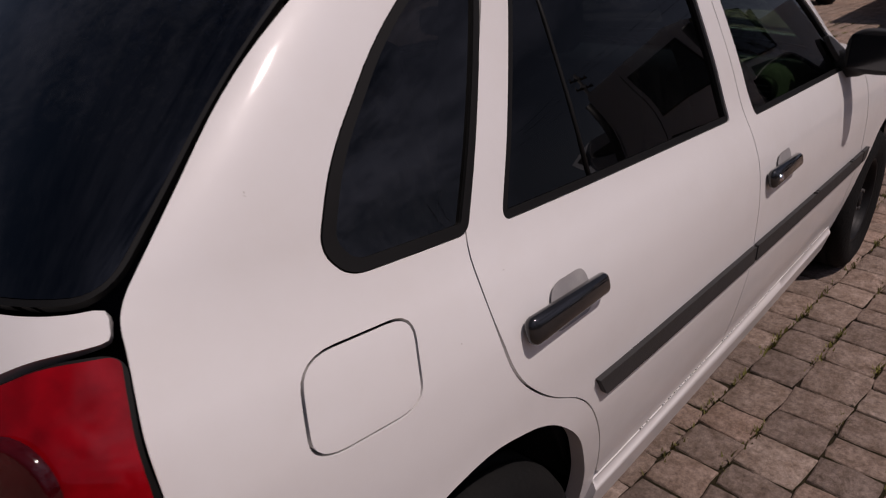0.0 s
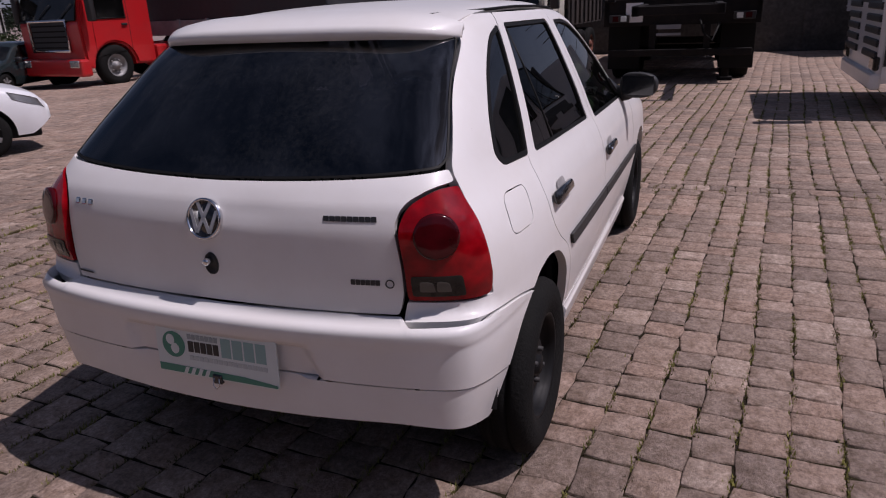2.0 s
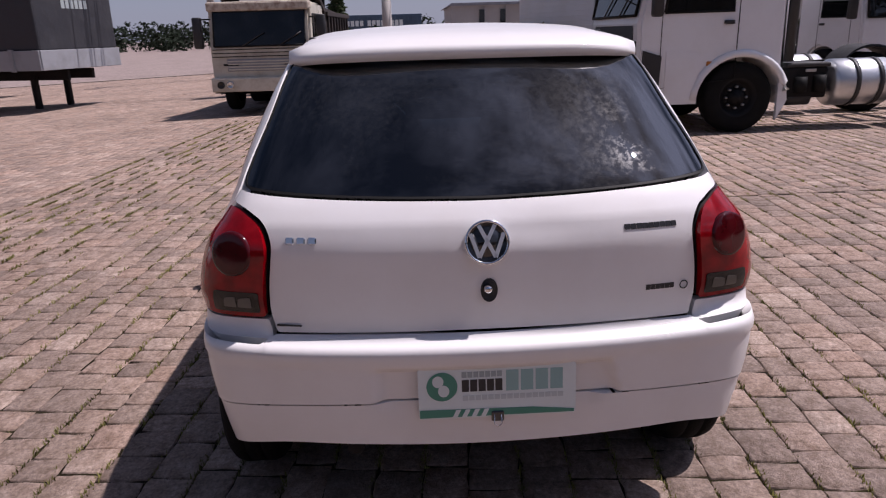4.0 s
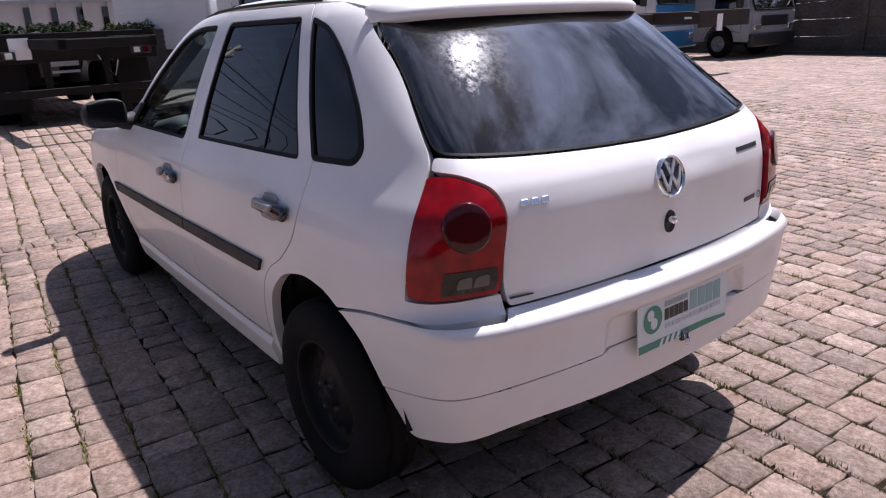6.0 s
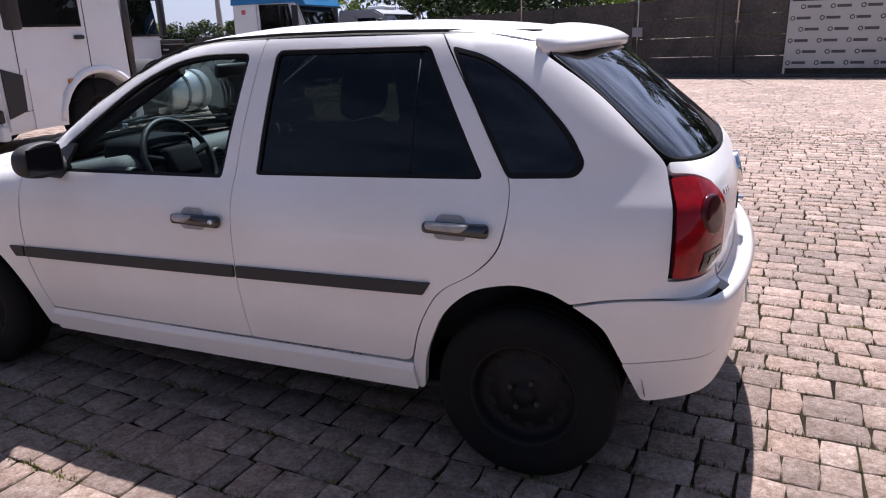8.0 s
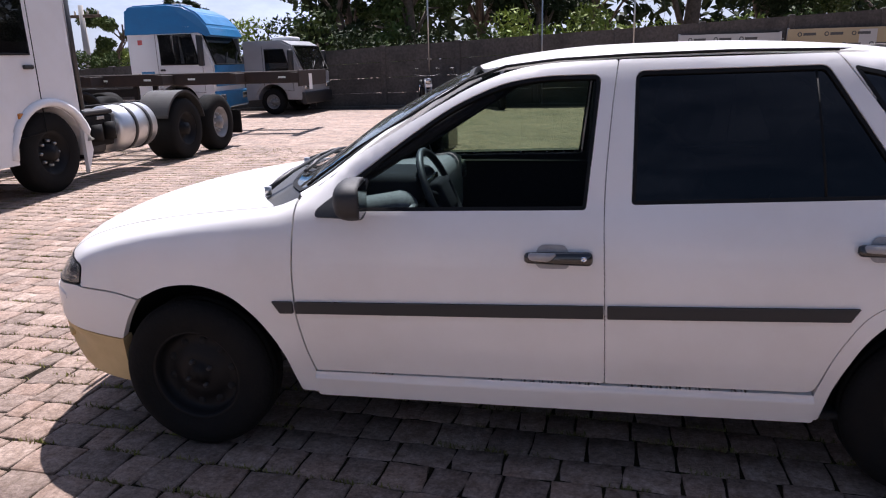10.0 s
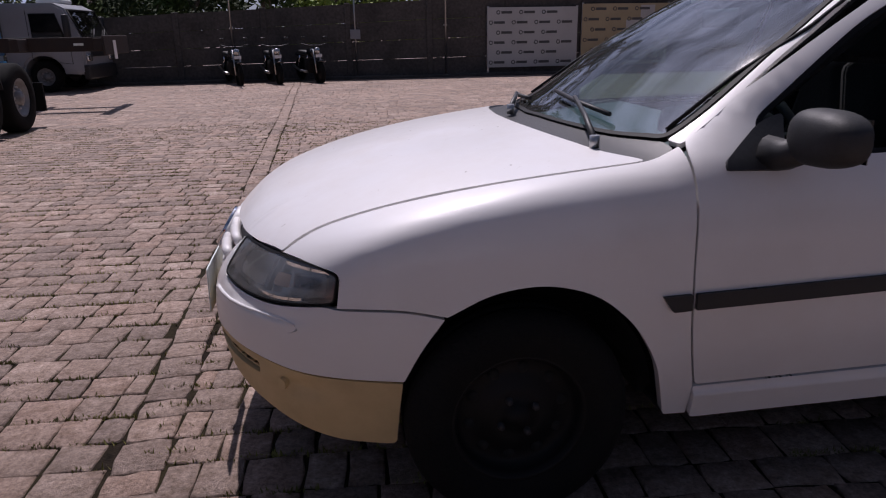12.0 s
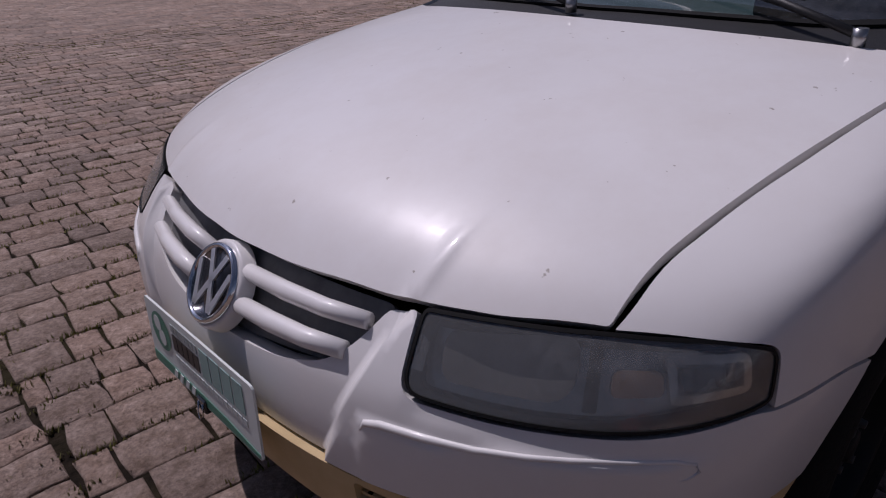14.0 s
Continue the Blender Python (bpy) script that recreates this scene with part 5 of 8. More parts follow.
seat(0.08, -0.36, 0.48, "front_seat")
seat(0.08, 0.36, 0.48, "front_seat")
seat(0.80, 0.0, 1.20, "rear_seat")
part("inside_mirror", smooth(block(-0.36, -0.33, -0.11, 0.11, 1.205, 1.265, 0.014, 2)), BLACK_TRIM, car)
for s in (-1, 1):
    for x0, z0, x1, z1, w in ((0.225, 0.90, 0.250, 1.34, 0.05), (1.13, 0.93, 0.92, 1.32, 0.045)):
        p0, p1 = on_skin(x0, s * 0.7, z0, "side", -0.055)[0], on_skin(x1, s * 0.6, z1, "side", -0.05)[0]
        part("pillar_trim", tube([p0, p1], w, 8), TRIM_IN, car)
    p0, p1 = on_skin(-0.72, s * 0.7, 0.97, "side", -0.05)[0], on_skin(-0.17, s * 0.6, 1.30, "side", -0.05)[0]
    part("pillar_trim", tube([p0, p1], 0.026, 8), TRIM_IN, car)

# ---- the yard falls away gently to the south ----
def fall(y):
    """Height of the yard at y."""
    u = np.clip(-np.asarray(y, float) - 2.2, 0, 22)
    return -0.037 * u * u / (u + 0.6)


def down(m, f):
    """A pose moved out from a standing viewer and enlarged by f, so that it meets the lower ground."""
    c = Matrix.Translation((2.7, 1.45, 1.38))
    return c @ Matrix.Scale(f, 4) @ c.inverted() @ m


# ---- the yard's things: more materials ----
CONCRETE = material("stained_dark_concrete", (0.085, 0.078, 0.072), 0.9, grain=(14, 0.3), stain=(1.3, (0.030, 0.029, 0.028), 0.8), bump=(30, 0.004))
SOIL = material("joint_soil", (0.016, 0.012, 0.0085), 1.0, spec=0.1, grain=(40, 0.5), stain=(1.3, (0.062, 0.055, 0.02), 0.5), bump=(120, 0.006))
LEAF = material("leaf_green", (0.055, 0.085, 0.024), 0.6, spec=0.12, grain=(0.6, 0.5), stain=(1.2, (0.09, 0.11, 0.03), 0.6))
LEAF_DARK = material("leaf_dark_green", (0.026, 0.040, 0.016), 0.65, spec=0.12, grain=(0.5, 0.5), stain=(0.8, (0.05, 0.065, 0.024), 0.6))
# distant leaves: the shade of backlit trees is put into this darker green
LEAF_BACKLIT = material("leaf_far_backlit", (0.014, 0.021, 0.012), 0.7, spec=0.1, grain=(0.2, 0.5))
LEAF_LIGHT = material("leaf_light_green", (0.17, 0.22, 0.045), 0.6, spec=0.12, grain=(0.8, 0.4))
BARK = material("bark", (0.10, 0.075, 0.055), 0.9, grain=(9, 0.4), bump=(20, 0.02))
T_WHITE = material("white_truck_paint", (0.72, 0.73, 0.75), 0.3, coat=0.4, stain=(1.5, (0.5, 0.48, 0.44), 0.3))
T_RED = material("red_truck_paint", (0.48, 0.012, 0.014), 0.3, coat=0.5, stain=(2, (0.28, 0.02, 0.02), 0.35))
T_BLUE = material("blue_truck_paint", (0.020, 0.19, 0.42), 0.35, coat=0.4, stain=(2, (0.03, 0.10, 0.25), 0.4))
T_GREY = material("grey_truck_paint", (0.30, 0.31, 0.33), 0.4, coat=0.3, stain=(2, (0.2, 0.2, 0.2), 0.4))
T_BEIGE = material("faded_cream_truck_paint", (0.56, 0.53, 0.45), 0.6, stain=(3, (0.20, 0.15, 0.10), 0.8), grain=(6, 0.1))
RUST = material("rusty_steel", (0.022, 0.016, 0.014), 0.8, stain=(4, (0.06, 0.036, 0.026), 0.7), bump=(30, 0.003))
FRAME = material("dirty_black_chassis", (0.011, 0.010, 0.010), 0.8, spec=0.2, stain=(4, (0.032, 0.027, 0.023), 0.6))
TARP = material("black_tarpaulin", (0.020, 0.021, 0.026), 0.55, stain=(1.5, (0.05, 0.05, 0.055), 0.5), bump=(3, 0.03))
ALU = material("brushed_tank", (0.62, 0.63, 0.64), 0.32, metal=0.9, stain=(3, (0.4, 0.4, 0.4), 0.4))
GREY_BOARD = material("grey_side_boards", (0.26, 0.27, 0.29), 0.6, stain=(2, (0.14, 0.14, 0.14), 0.6))
CAB_GLASS = glass("truck_glass", (0.06, 0.07, 0.08), dust=0.08)
T_CONTAINER = material("container_blue", (0.06, 0.10, 0.15), 0.6, stain=(2, (0.04, 0.06, 0.08), 0.5))
PAPER = material("paper", (0.78, 0.78, 0.78), 0.8)
BEIGE_SIGN = material("tan_banner", (0.40, 0.33, 0.20), 0.6, stain=(2, (0.5, 0.44, 0.3), 0.5))
BANNER = material("white_banner", (0.50, 0.51, 0.50), 0.6, stain=(1, (0.4, 0.4, 0.39), 0.5))
FAR_WALL = material("far_plaster", (0.42, 0.40, 0.38), 0.9, stain=(0.3, (0.3, 0.28, 0.26), 0.6))
HUB_STEEL = material("truck_rim", (0.28, 0.28, 0.28), 0.5, metal=0.4, stain=(6, (0.12, 0.10, 0.09), 0.6))


# ---- trucks: local x forward from the front bumper, y to the truck's left, z up ----
def add(parent, name, bm, mat, label=""):
    return part(name, bm, mat, parent, label)


def truck_wheel(parent, x, y, r, w, rim=HUB_STEEL, studs=True):
    s = 1 if y > 0 else -1
    t = lathe([(r * 0.56, -w / 2 + 0.02), (r * 0.70, -w / 2), (r * 0.92, -w / 2 + 0.01), (r, -w / 2 + 0.05), (r, w / 2 - 0.05), (r * 0.92, w / 2 - 0.01), (r * 0.70, w / 2), (r * 0.56, w / 2 - 0.02)], 36)
    d = lathe([(r * 0.58, w / 2 - 0.03), (r * 0.52, w / 2 - 0.02), (r * 0.46, w / 2 - 0.09), (r * 0.34, w / 2 - 0.12), (r * 0.22, w / 2 - 0.10), (r * 0.20, w / 2 - 0.02), (0.0, w / 2)], 30)
    q = Matrix.Translation((x, y, r)) @ Matrix.Rotation(0 if s > 0 else math.pi, 4, "Z")
    t.transform(q)
    d.transform(q)
    ob = part("wheel", d, rim, parent)
    part("tyre", t, TYRE, ob)
    if studs:
        for k in range(8):
            a = 2 * math.pi * k / 8
            b = lathe([(0.0, w / 2 - 0.055), (r * 0.035, w / 2 - 0.055), (r * 0.045, w / 2 - 0.10)], 8)
            b.transform(q @ Matrix.Translation((r * 0.30 * math.cos(a), 0, r * 0.30 * math.sin(a))))
            part("wheel_stud", b, STEEL, ob)
    return ob


def cab_shell(parent, x0, x1, w, z0, z1, rake, mat, arch=None, label=""):
    """A cab: side sheets with the windscreen's rake, real window openings left dark behind glass, roof and wheel arch."""
    h = w / 2
    prof = [(x1, z0)]
    if arch:
        ax, ar = arch
        prof += [(ax + ar * math.cos(a), max(z0, 0.42 + ar * math.sin(a) * 0.95)) for a in np.linspace(math.pi, 0, 12)]
    prof += [(x0, z0), (x0 + 0.02, z0 + (z1 - z0) * 0.45), (x0 - rake, z1 - 0.12), (x0 - rake - 0.25, z1), (x1 + 0.05, z1), (x1, z1 - 0.1)]
    bm = prism(prof, w, "y", -h)
    bmesh.ops.bevel(bm, geom=[e for e in bm.edges if abs(e.verts[0].co.y - e.verts[1].co.y) < 1e-4], offset=0.05, segments=2, affect="EDGES")
    cab = part("cab", bm, mat, parent, label)
    zs = z0 + (z1 - z0) * 0.50
    zt = z1 - 0.24
    for s in (-1, 1):
        sx = x0 - rake * 0.62 - 0.18
        win = prism([(sx, zs), (x1 + (x0 - x1) * 0.38, zs), (x1 + (x0 - x1) * 0.38, zt), (x0 - rake - 0.22, zt)], 0.012 * s, "y", s * (h + 0.001))
        part("side_window", win, CAB_GLASS, cab)
        part("window_frame", tube([(sx, s * (h + 0.006), zs), (x1 + (x0 - x1) * 0.38, s * (h + 0.006), zs), (x1 + (x0 - x1) * 0.38, s * (h + 0.006), zt), (x0 - rake - 0.22, s * (h + 0.006), zt), (sx, s * (h + 0.006), zs)], 0.018, 6), RUBBER, cab)
        dx0, dx1 = x0 - 0.30, x1 + (x0 - x1) * 0.34
        part("door_seam", tube([(dx0, s * (h + 0.001), zt), (dx0 + 0.02, s * (h + 0.001), z0 + 0.25), (dx1, s * (h + 0.001), z0 + 0.35), (dx1, s * (h + 0.001), z1 - 0.15)], 0.007, 4), RUBBER, cab)
        part("door_handle", block(dx1 + 0.06, dx1 + 0.20, s * (h + 0.02) - 0.02, s * (h + 0.02) + 0.02, zs - 0.16, zs - 0.11, 0.015), BLACK_TRIM, cab)
        mir = part("wing_mirror", smooth(block(x0 - rake + 0.02, x0 - rake + 0.14, s * (h + 0.22) - 0.09, s * (h + 0.22) + 0.09, zs - 0.05, zt - 0.02, 0.03)), BLACK_TRIM, cab)
        part("mirror_arm", tube([(x0 - rake - 0.02, s * (h - 0.02), zt - 0.06), (x0 - rake + 0.06, s * (h + 0.2), zt - 0.06)], 0.018, 6), BLACK_TRIM, mir)
    # windscreen on the raked front
    a, b = Vector((x0 + 0.024, 0, z0 + (z1 - z0) * 0.47)), Vector((x0 - rake + 0.004, 0, z1 - 0.14))
    n = Vector((b.z - a.z, 0, a.x - b.x)).normalized()
    sheet = []
    for p in (a + (b - a) * 0.04, a + (b - a) * 0.97):
        for y in (-h + 0.10, h - 0.10):
            sheet.append(p + Vector((0, y, 0)) + n * 0.02)
    bm = bmesh.new()
    vs = [bm.verts.new(v) for v in sheet]
    bm.faces.new((vs[0], vs[1], vs[3], vs[2]))
    ext = bmesh.ops.extrude_face_region(bm, geom=bm.faces[:])
    bmesh.ops.translate(bm, verts=[v for v in ext["geom"] if isinstance(v, bmesh.types.BMVert)], vec=-n * 0.015)
    bmesh.ops.recalc_face_normals(bm, faces=bm.faces[:])
    ws = part("windscreen", bm, CAB_GLASS, cab)
    loop = [sheet[0], sheet[1], sheet[3], sheet[2], sheet[0]]
    part("windscreen_rubber", tube(loop, 0.022, 6), RUBBER, ws)
    for y in (-0.45, 0.30):
        part("wiper", tube([sheet[0] + Vector((0.02, h + y, 0.0)), sheet[0] + (b - a) * 0.35 + Vector((0.03, h + y + 0.45, 0))], 0.012, 5), BLACK_TRIM, ws)
    return cab


def chassis(parent, x0, x1, z=0.75, w=0.8, mat=FRAME):
    for s in (-1, 1):
        add(parent, "chassis_rail", block(x1, x0, s * w / 2 - 0.04, s * w / 2 + 0.04, z, z + 0.22, 0.01), mat)
    for x in np.arange(x1 + 0.2, x0, 0.9):
        add(parent, "cross_member", block(x - 0.04, x + 0.04, -w / 2, w / 2, z + 0.04, z + 0.18, 0.01), mat)


def axle(parent, x, r, w, y, rim=HUB_STEEL, studs=True):
    add(parent, "axle", tube([(x, -y, r), (x, y, r)], 0.07, 8), FRAME)
    for s in (-1, 1):
        truck_wheel(parent, x, s * y, r, w, rim, studs)


# white tractor unit beside the wall
white_truck = thing("white_truck", "white tractor truck with silver fuel tank and bare rear chassis", "truck", pose(-6.9, 2.82, 0, 0, 0, -90))
cab = cab_shell(white_truck, 0.0, -1.95, 2.30, 0.36, 2.75, 0.22, T_WHITE, arch=(-1.38, 0.60))
for s in (-1, 1):
    for k in range(5):
        add(cab, "grille_louvre", block(-0.02, 0.035, s * 0.66 - 0.42, s * 0.66 + 0.42, 0.62 + k * 0.13, 0.70 + k * 0.13, 0.015), BLACK_TRIM)
    add(cab, "corner_vent", prism([(-0.05, 0.55), (-0.28, 0.62), (-0.30, 1.02), (-0.05, 1.10)], 0.02 * s, "y", s * 1.150), BLACK_TRIM)
    add(cab, "step_panel", prism([(-0.36, 0.40), (-0.80, 0.40), (-0.78, 1.05), (-0.36, 1.08)], 0.012 * s, "y", s * 1.151), T_WHITE)
    add(cab, "side_indicator", block(-0.98, -0.90, s * 1.15 - 0.02, s * 1.15 + 0.02, 0.86, 0.94, 0.015), AMBER)
    lip = [(-1.38 + 0.63 * math.cos(a), s * 1.15, 0.42 + 0.61 * math.sin(a)) for a in np.linspace(0.05, math.pi - 0.2, 16)]
    add(cab, "arch_lip", tube(lip, 0.05, 8), T_WHITE)
    add(cab, "headlamp", block(-0.03, 0.04, s * 0.98 - 0.14, s * 0.98 + 0.14, 0.50, 0.66, 0.03), SMOKE_LENS)
add(cab, "front_bumper", block(-0.06, 0.05, -1.12, 1.12, 0.30, 0.48, 0.03), T_WHITE)
add(cab, "front_panel", block(-0.02, 0.02, -0.95, 0.95, 1.20, 1.42, 0.01), BLACK_TRIM)
axle(white_truck, -1.38, 0.46, 0.28, 1.0, RIM)
axle(white_truck, -4.30, 0.46, 0.50, 0.90, RIM, False)
axle(white_truck, -5.38, 0.46, 0.30, 1.0)
chassis(white_truck, -0.5, -6.0, 0.62)
for s in (-1, 1):
    tank = lathe([(0.0, 0.42), (0.26, 0.42), (0.31, 0.37), (0.31, -0.37), (0.26, -0.42), (0.0, -0.42)], 32, "x")
    tank.transform(Matrix.Translation((-3.12, s * 0.83, 0.60)))
    tk = part("fuel_tank", tank, ALU, white_truck)
    for x in (-3.32, -3.00):
        b = lathe([(0.312, -0.03), (0.322, -0.03), (0.322, 0.03), (0.312, 0.03)], 28, "x")
        b.transform(Matrix.Translation((x, s * 0.83, 0.60)))
        part("tank_strap", b, BLACK_TRIM, tk)
    guard = [(-4.30 + 0.56 * math.cos(a), 0.50 + 0.54 * math.sin(a)) for a in np.linspace(0.35, math.pi - 0.25, 32)]
    add(white_truck, "mudguard", prism(guard + [(x * 0.985 - 4.30 * 0.015, z - 0.035) for x, z in guard[::-1]], 0.52 * s, "y", s * 0.62), FADED_TRIM)
    add(white_truck, "battery_box", block(-2.62, -2.05, s * 0.80 - 0.25, s * 0.80 + 0.25, 0.42, 0.82, 0.03), FRAME)
    add(white_truck, "filter_canister", tube([(-2.50, s * 1.06, 0.50), (-2.50, s * 1.06, 0.72)], 0.085, 14), RUBBER)
    add(white_truck, "filter_canister", tube([(-2.24, s * 1.06, 0.50), (-2.24, s * 1.06, 0.70)], 0.085, 14), RUBBER)
    add(white_truck, "box_lid", block(-2.64, -2.03, s * 0.80 - 0.26, s * 0.80 + 0.26, 0.82, 0.88, 0.02), FADED_TRIM)
    add(white_truck, "valve_plate", block(-2.44, -2.30, s * 1.055 - 0.01, s * 1.055 + 0.01, 0.76, 0.80, 0.004), STEEL)
    add(white_truck, "air_tank", tube([(-2.42, s * 0.95, 0.42), (-2.05, s * 0.95, 0.42)], 0.10, 12), BLACK_TRIM)
    add(white_truck, "mud_flap", block(-6.02, -5.98, s * 0.95 - 0.24, s * 0.95 + 0.24, 0.22, 0.62), RUBBER)
add(white_truck, "air_pipe", tube([(-2.06, 0.98, 0.9), (-2.06, 0.98, 2.6)], 0.09, 12), BLACK_TRIM)

# skeletal trailer standing across behind it
skel = thing("skeletal_trailer", "dark rusty skeletal container trailer standing on its legs", "trailer", pose(-5.4, 11.75, 0, 0, 0, 3))
for s in (-1, 1):
    add(skel, "long_rail", block(-6.0, 0.0, s * 0.42 - 0.07, s * 0.42 + 0.07, 1.0, 1.24, 0.012), RUST)
    add(skel, "landing_leg", block(-3.9, -3.8, s * 0.40 - 0.05, s * 0.40 + 0.05, 0.04, 1.02, 0.01), FRAME)
    add(skel, "leg_foot", block(-3.96, -3.74, s * 0.40 - 0.11, s * 0.40 + 0.11, 0.0, 0.05, 0.01), FRAME)
    for k in range(6):
        add(skel, "reflector", block(-5.6 + k * 1.0, -5.44 + k * 1.0, s * 0.492 - 0.004, s * 0.492 + 0.004, 1.10, 1.14), SIGN_WHITE)
for x in (-6.0, -4.6, -3.0, -1.4, -0.1):
    add(skel, "bolster", block(x - 0.07, x + 0.07, -0.95, 0.95, 1.02, 1.22, 0.012), RUST)
axle(skel, -5.4, 0.42, 0.5, 0.80)
add(skel, "notice", block(0.005, 0.012, -0.32, -0.12, 0.86, 1.18), PAPER)
add(skel, "end_plate", block(-0.03, 0.004, -0.95, 0.95, 0.94, 1.26, 0.01), RUST)

# blue and white truck, and a grey one beyond it, by the wall
blue = thing("blue_truck", "white truck with blue roof, blue front and low bumper", "truck", pose(-9.2, 15.5, 0, 0, 0, 6))
cab = cab_shell(blue, 0.0, -2.25, 2.2, 0.46, 2.42, 0.30, T_WHITE, arch=(-1.05, 0.55))
hood_ = prism([(-2.26, 2.20), (-2.26, 2.84), (-2.10, 2.93), (-1.10, 2.96), (-0.72, 2.90), (-0.34, 2.72), (-0.06, 2.40), (0.02, 2.16), (-0.10, 2.12), (-0.32, 2.22)], 2.28, "y", -1.14)
for v in hood_.verts:
    v.co.y *= 1 - 0.16 * max(0.0, (v.co.z - 2.2) / 0.76) ** 2
bmesh.ops.bevel(hood_, geom=[e for e in hood_.edges if min(e.verts[0].co.z, e.verts[1].co.z) > 2.3], offset=0.05, segments=3, affect="EDGES")
add(cab, "roof_fairing", hood_, T_BLUE)
add(cab, "roof_hatch_lip", block(-1.6, -1.0, -0.35, 0.35, 2.94, 3.0, 0.02), T_WHITE)
add(cab, "front_face", block(0.0, 0.045, -1.08, 1.08, 0.86, 1.42, 0.02), T_BLUE)
add(cab, "front_bumper", block(-0.10, 0.07, -1.10, 1.10, 0.28, 0.74, 0.05), T_BLUE)
add(cab, "grille", block(0.03, 0.06, -0.70, 0.70, 0.92, 1.22, 0.01), BLACK_TRIM)
for s in (-1, 1):
    add(cab, "headlamp", block(0.02, 0.085, s * 0.82 - 0.20, s * 0.82 + 0.20, 0.48, 0.66, 0.03), REFLECT)
    add(cab, "door_sign", block(-1.95, -1.60, s * 1.103 - 0.003, s * 1.103 + 0.003, 1.10, 1.28), T_BLUE)
    add(cab, "door_dot", lathe([(0.0, 0.004), (0.08, 0.004), (0.08, 0.0)], 20) if s > 0 else block(-1.96, -1.84, -1.106, -1.102, 1.95, 2.07, 0.0), T_RED if s < 0 else T_WHITE)
axle(blue, -1.05, 0.42, 0.28, 0.95)
chassis(blue, -0.4, -5.5, 0.62)
axle(blue, -4.6, 0.42, 0.5, 0.85)

grey = thing("grey_truck", "dusty grey truck with a roof hatch, standing by the wall", "truck", pose(-7.25, 16.95, 0, 0, 0, -2))
cab = cab_shell(grey, 0.0, -1.75, 2.0, 0.40, 2.02, 0.30, T_GREY, arch=(-0.95, 0.45))
add(cab, "roof_hatch", smooth(block(-1.15, -0.55, -0.35, 0.35, 2.02, 2.14, 0.05)), T_WHITE)
add(cab, "front_bumper", block(-0.08, 0.08, -1.0, 1.0, 0.28, 0.62, 0.04), BLACK_TRIM)
add(cab, "grille", block(0.0, 0.05, -0.60, 0.60, 0.80, 1.05, 0.01), BLACK_TRIM)
for s in (-1, 1):
    add(cab, "headlamp", block(0.0, 0.07, s * 0.78 - 0.15, s * 0.78 + 0.15, 0.70, 0.86, 0.03), REFLECT)
axle(grey, -0.95, 0.36, 0.24, 0.86)
chassis(grey, -0.3, -4.6, 0.55)
axle(grey, -3.9, 0.36, 0.4, 0.80)

# truck half hidden behind the white one
cargo = thing("cream_truck", "cream truck with a sun visor, half hidden behind another truck", "truck", pose(-10.8, 9.9, 0, 0, 0, 10))
cab = cab_shell(cargo, 0.0, -1.8, 2.1, 0.4, 2.55, 0.12, T_WHITE, arch=(-1.0, 0.5))
add(cab, "sun_visor", block(-0.12, 0.12, -1.0, 1.0, 2.26, 2.42, 0.02), GREY_BOARD)
for k in range(9):
    add(cab, "visor_bar", block(0.121, 0.126, -0.80 + k * 0.18, -0.68 + k * 0.18, 2.30, 2.38), SIGN_BLACK)
axle(cargo, -1.0, 0.42, 0.28, 0.92)
chassis(cargo, -0.4, -5.0, 0.6)
axle(cargo, -4.0, 0.42, 0.5, 0.85)

RUSTY_CREAM = material("rust_streaked_cream", (0.50, 0.44, 0.36), 0.7, stain=(9, (0.12, 0.05, 0.03), 0.9))
# cream tipper truck, worn, facing the hatchback
tipper = thing("tipper_truck", "worn cream tipper truck with rusty wheels and a dark steel body", "truck", pose(-10.32, -2.89, 0, 0, 0, -4) @ Matrix.Scale(0.93, 4))
cab = cab_shell(tipper, 0.0, -1.55, 2.05, 0.55, 2.18, 0.12, T_BEIGE, arch=(-1.02, 0.46))
add(cab, "front_bumper", block(-0.05, 0.14, -1.04, 1.04, 0.46, 0.74, 0.03), T_BEIGE)
for s in (-1, 1):
    for k in (0, 1):
        l = lathe([(0.0, 0.02), (0.055, 0.02), (0.07, 0.03), (0.075, 0.0)], 20, "x")
        l.transform(Matrix.Translation((0.14, s * (0.84 - k * 0.19), 0.60)))
        part("headlamp", l, REFLECT if k else SMOKE_LENS, cab)
add(cab, "grille", block(0.0, 0.035, -0.70, 0.70, 0.86, 1.10, 0.01), GREY_BOARD)
for k in range(4):
    add(cab, "grille_bar", block(0.03, 0.05, -0.68, 0.68, 0.88 + k * 0.055, 0.905 + k * 0.055, 0.005), T_BEIGE)
add(cab, "roof_cooler", smooth(block(-0.95, -0.35, -0.45, 0.45, 2.18, 2.30, 0.05)), T_WHITE)
add(cab, "rust_streaked_brow", block(-0.30, 0.00, -1.03, 1.03, 2.02, 2.20, 0.04), RUSTY_CREAM)
for k in range(3):
    add(cab, "front_slot", block(0.024, 0.034, -0.98, 0.98, 1.14 + k * 0.07, 1.155 + k * 0.07, 0.002), FRAME)
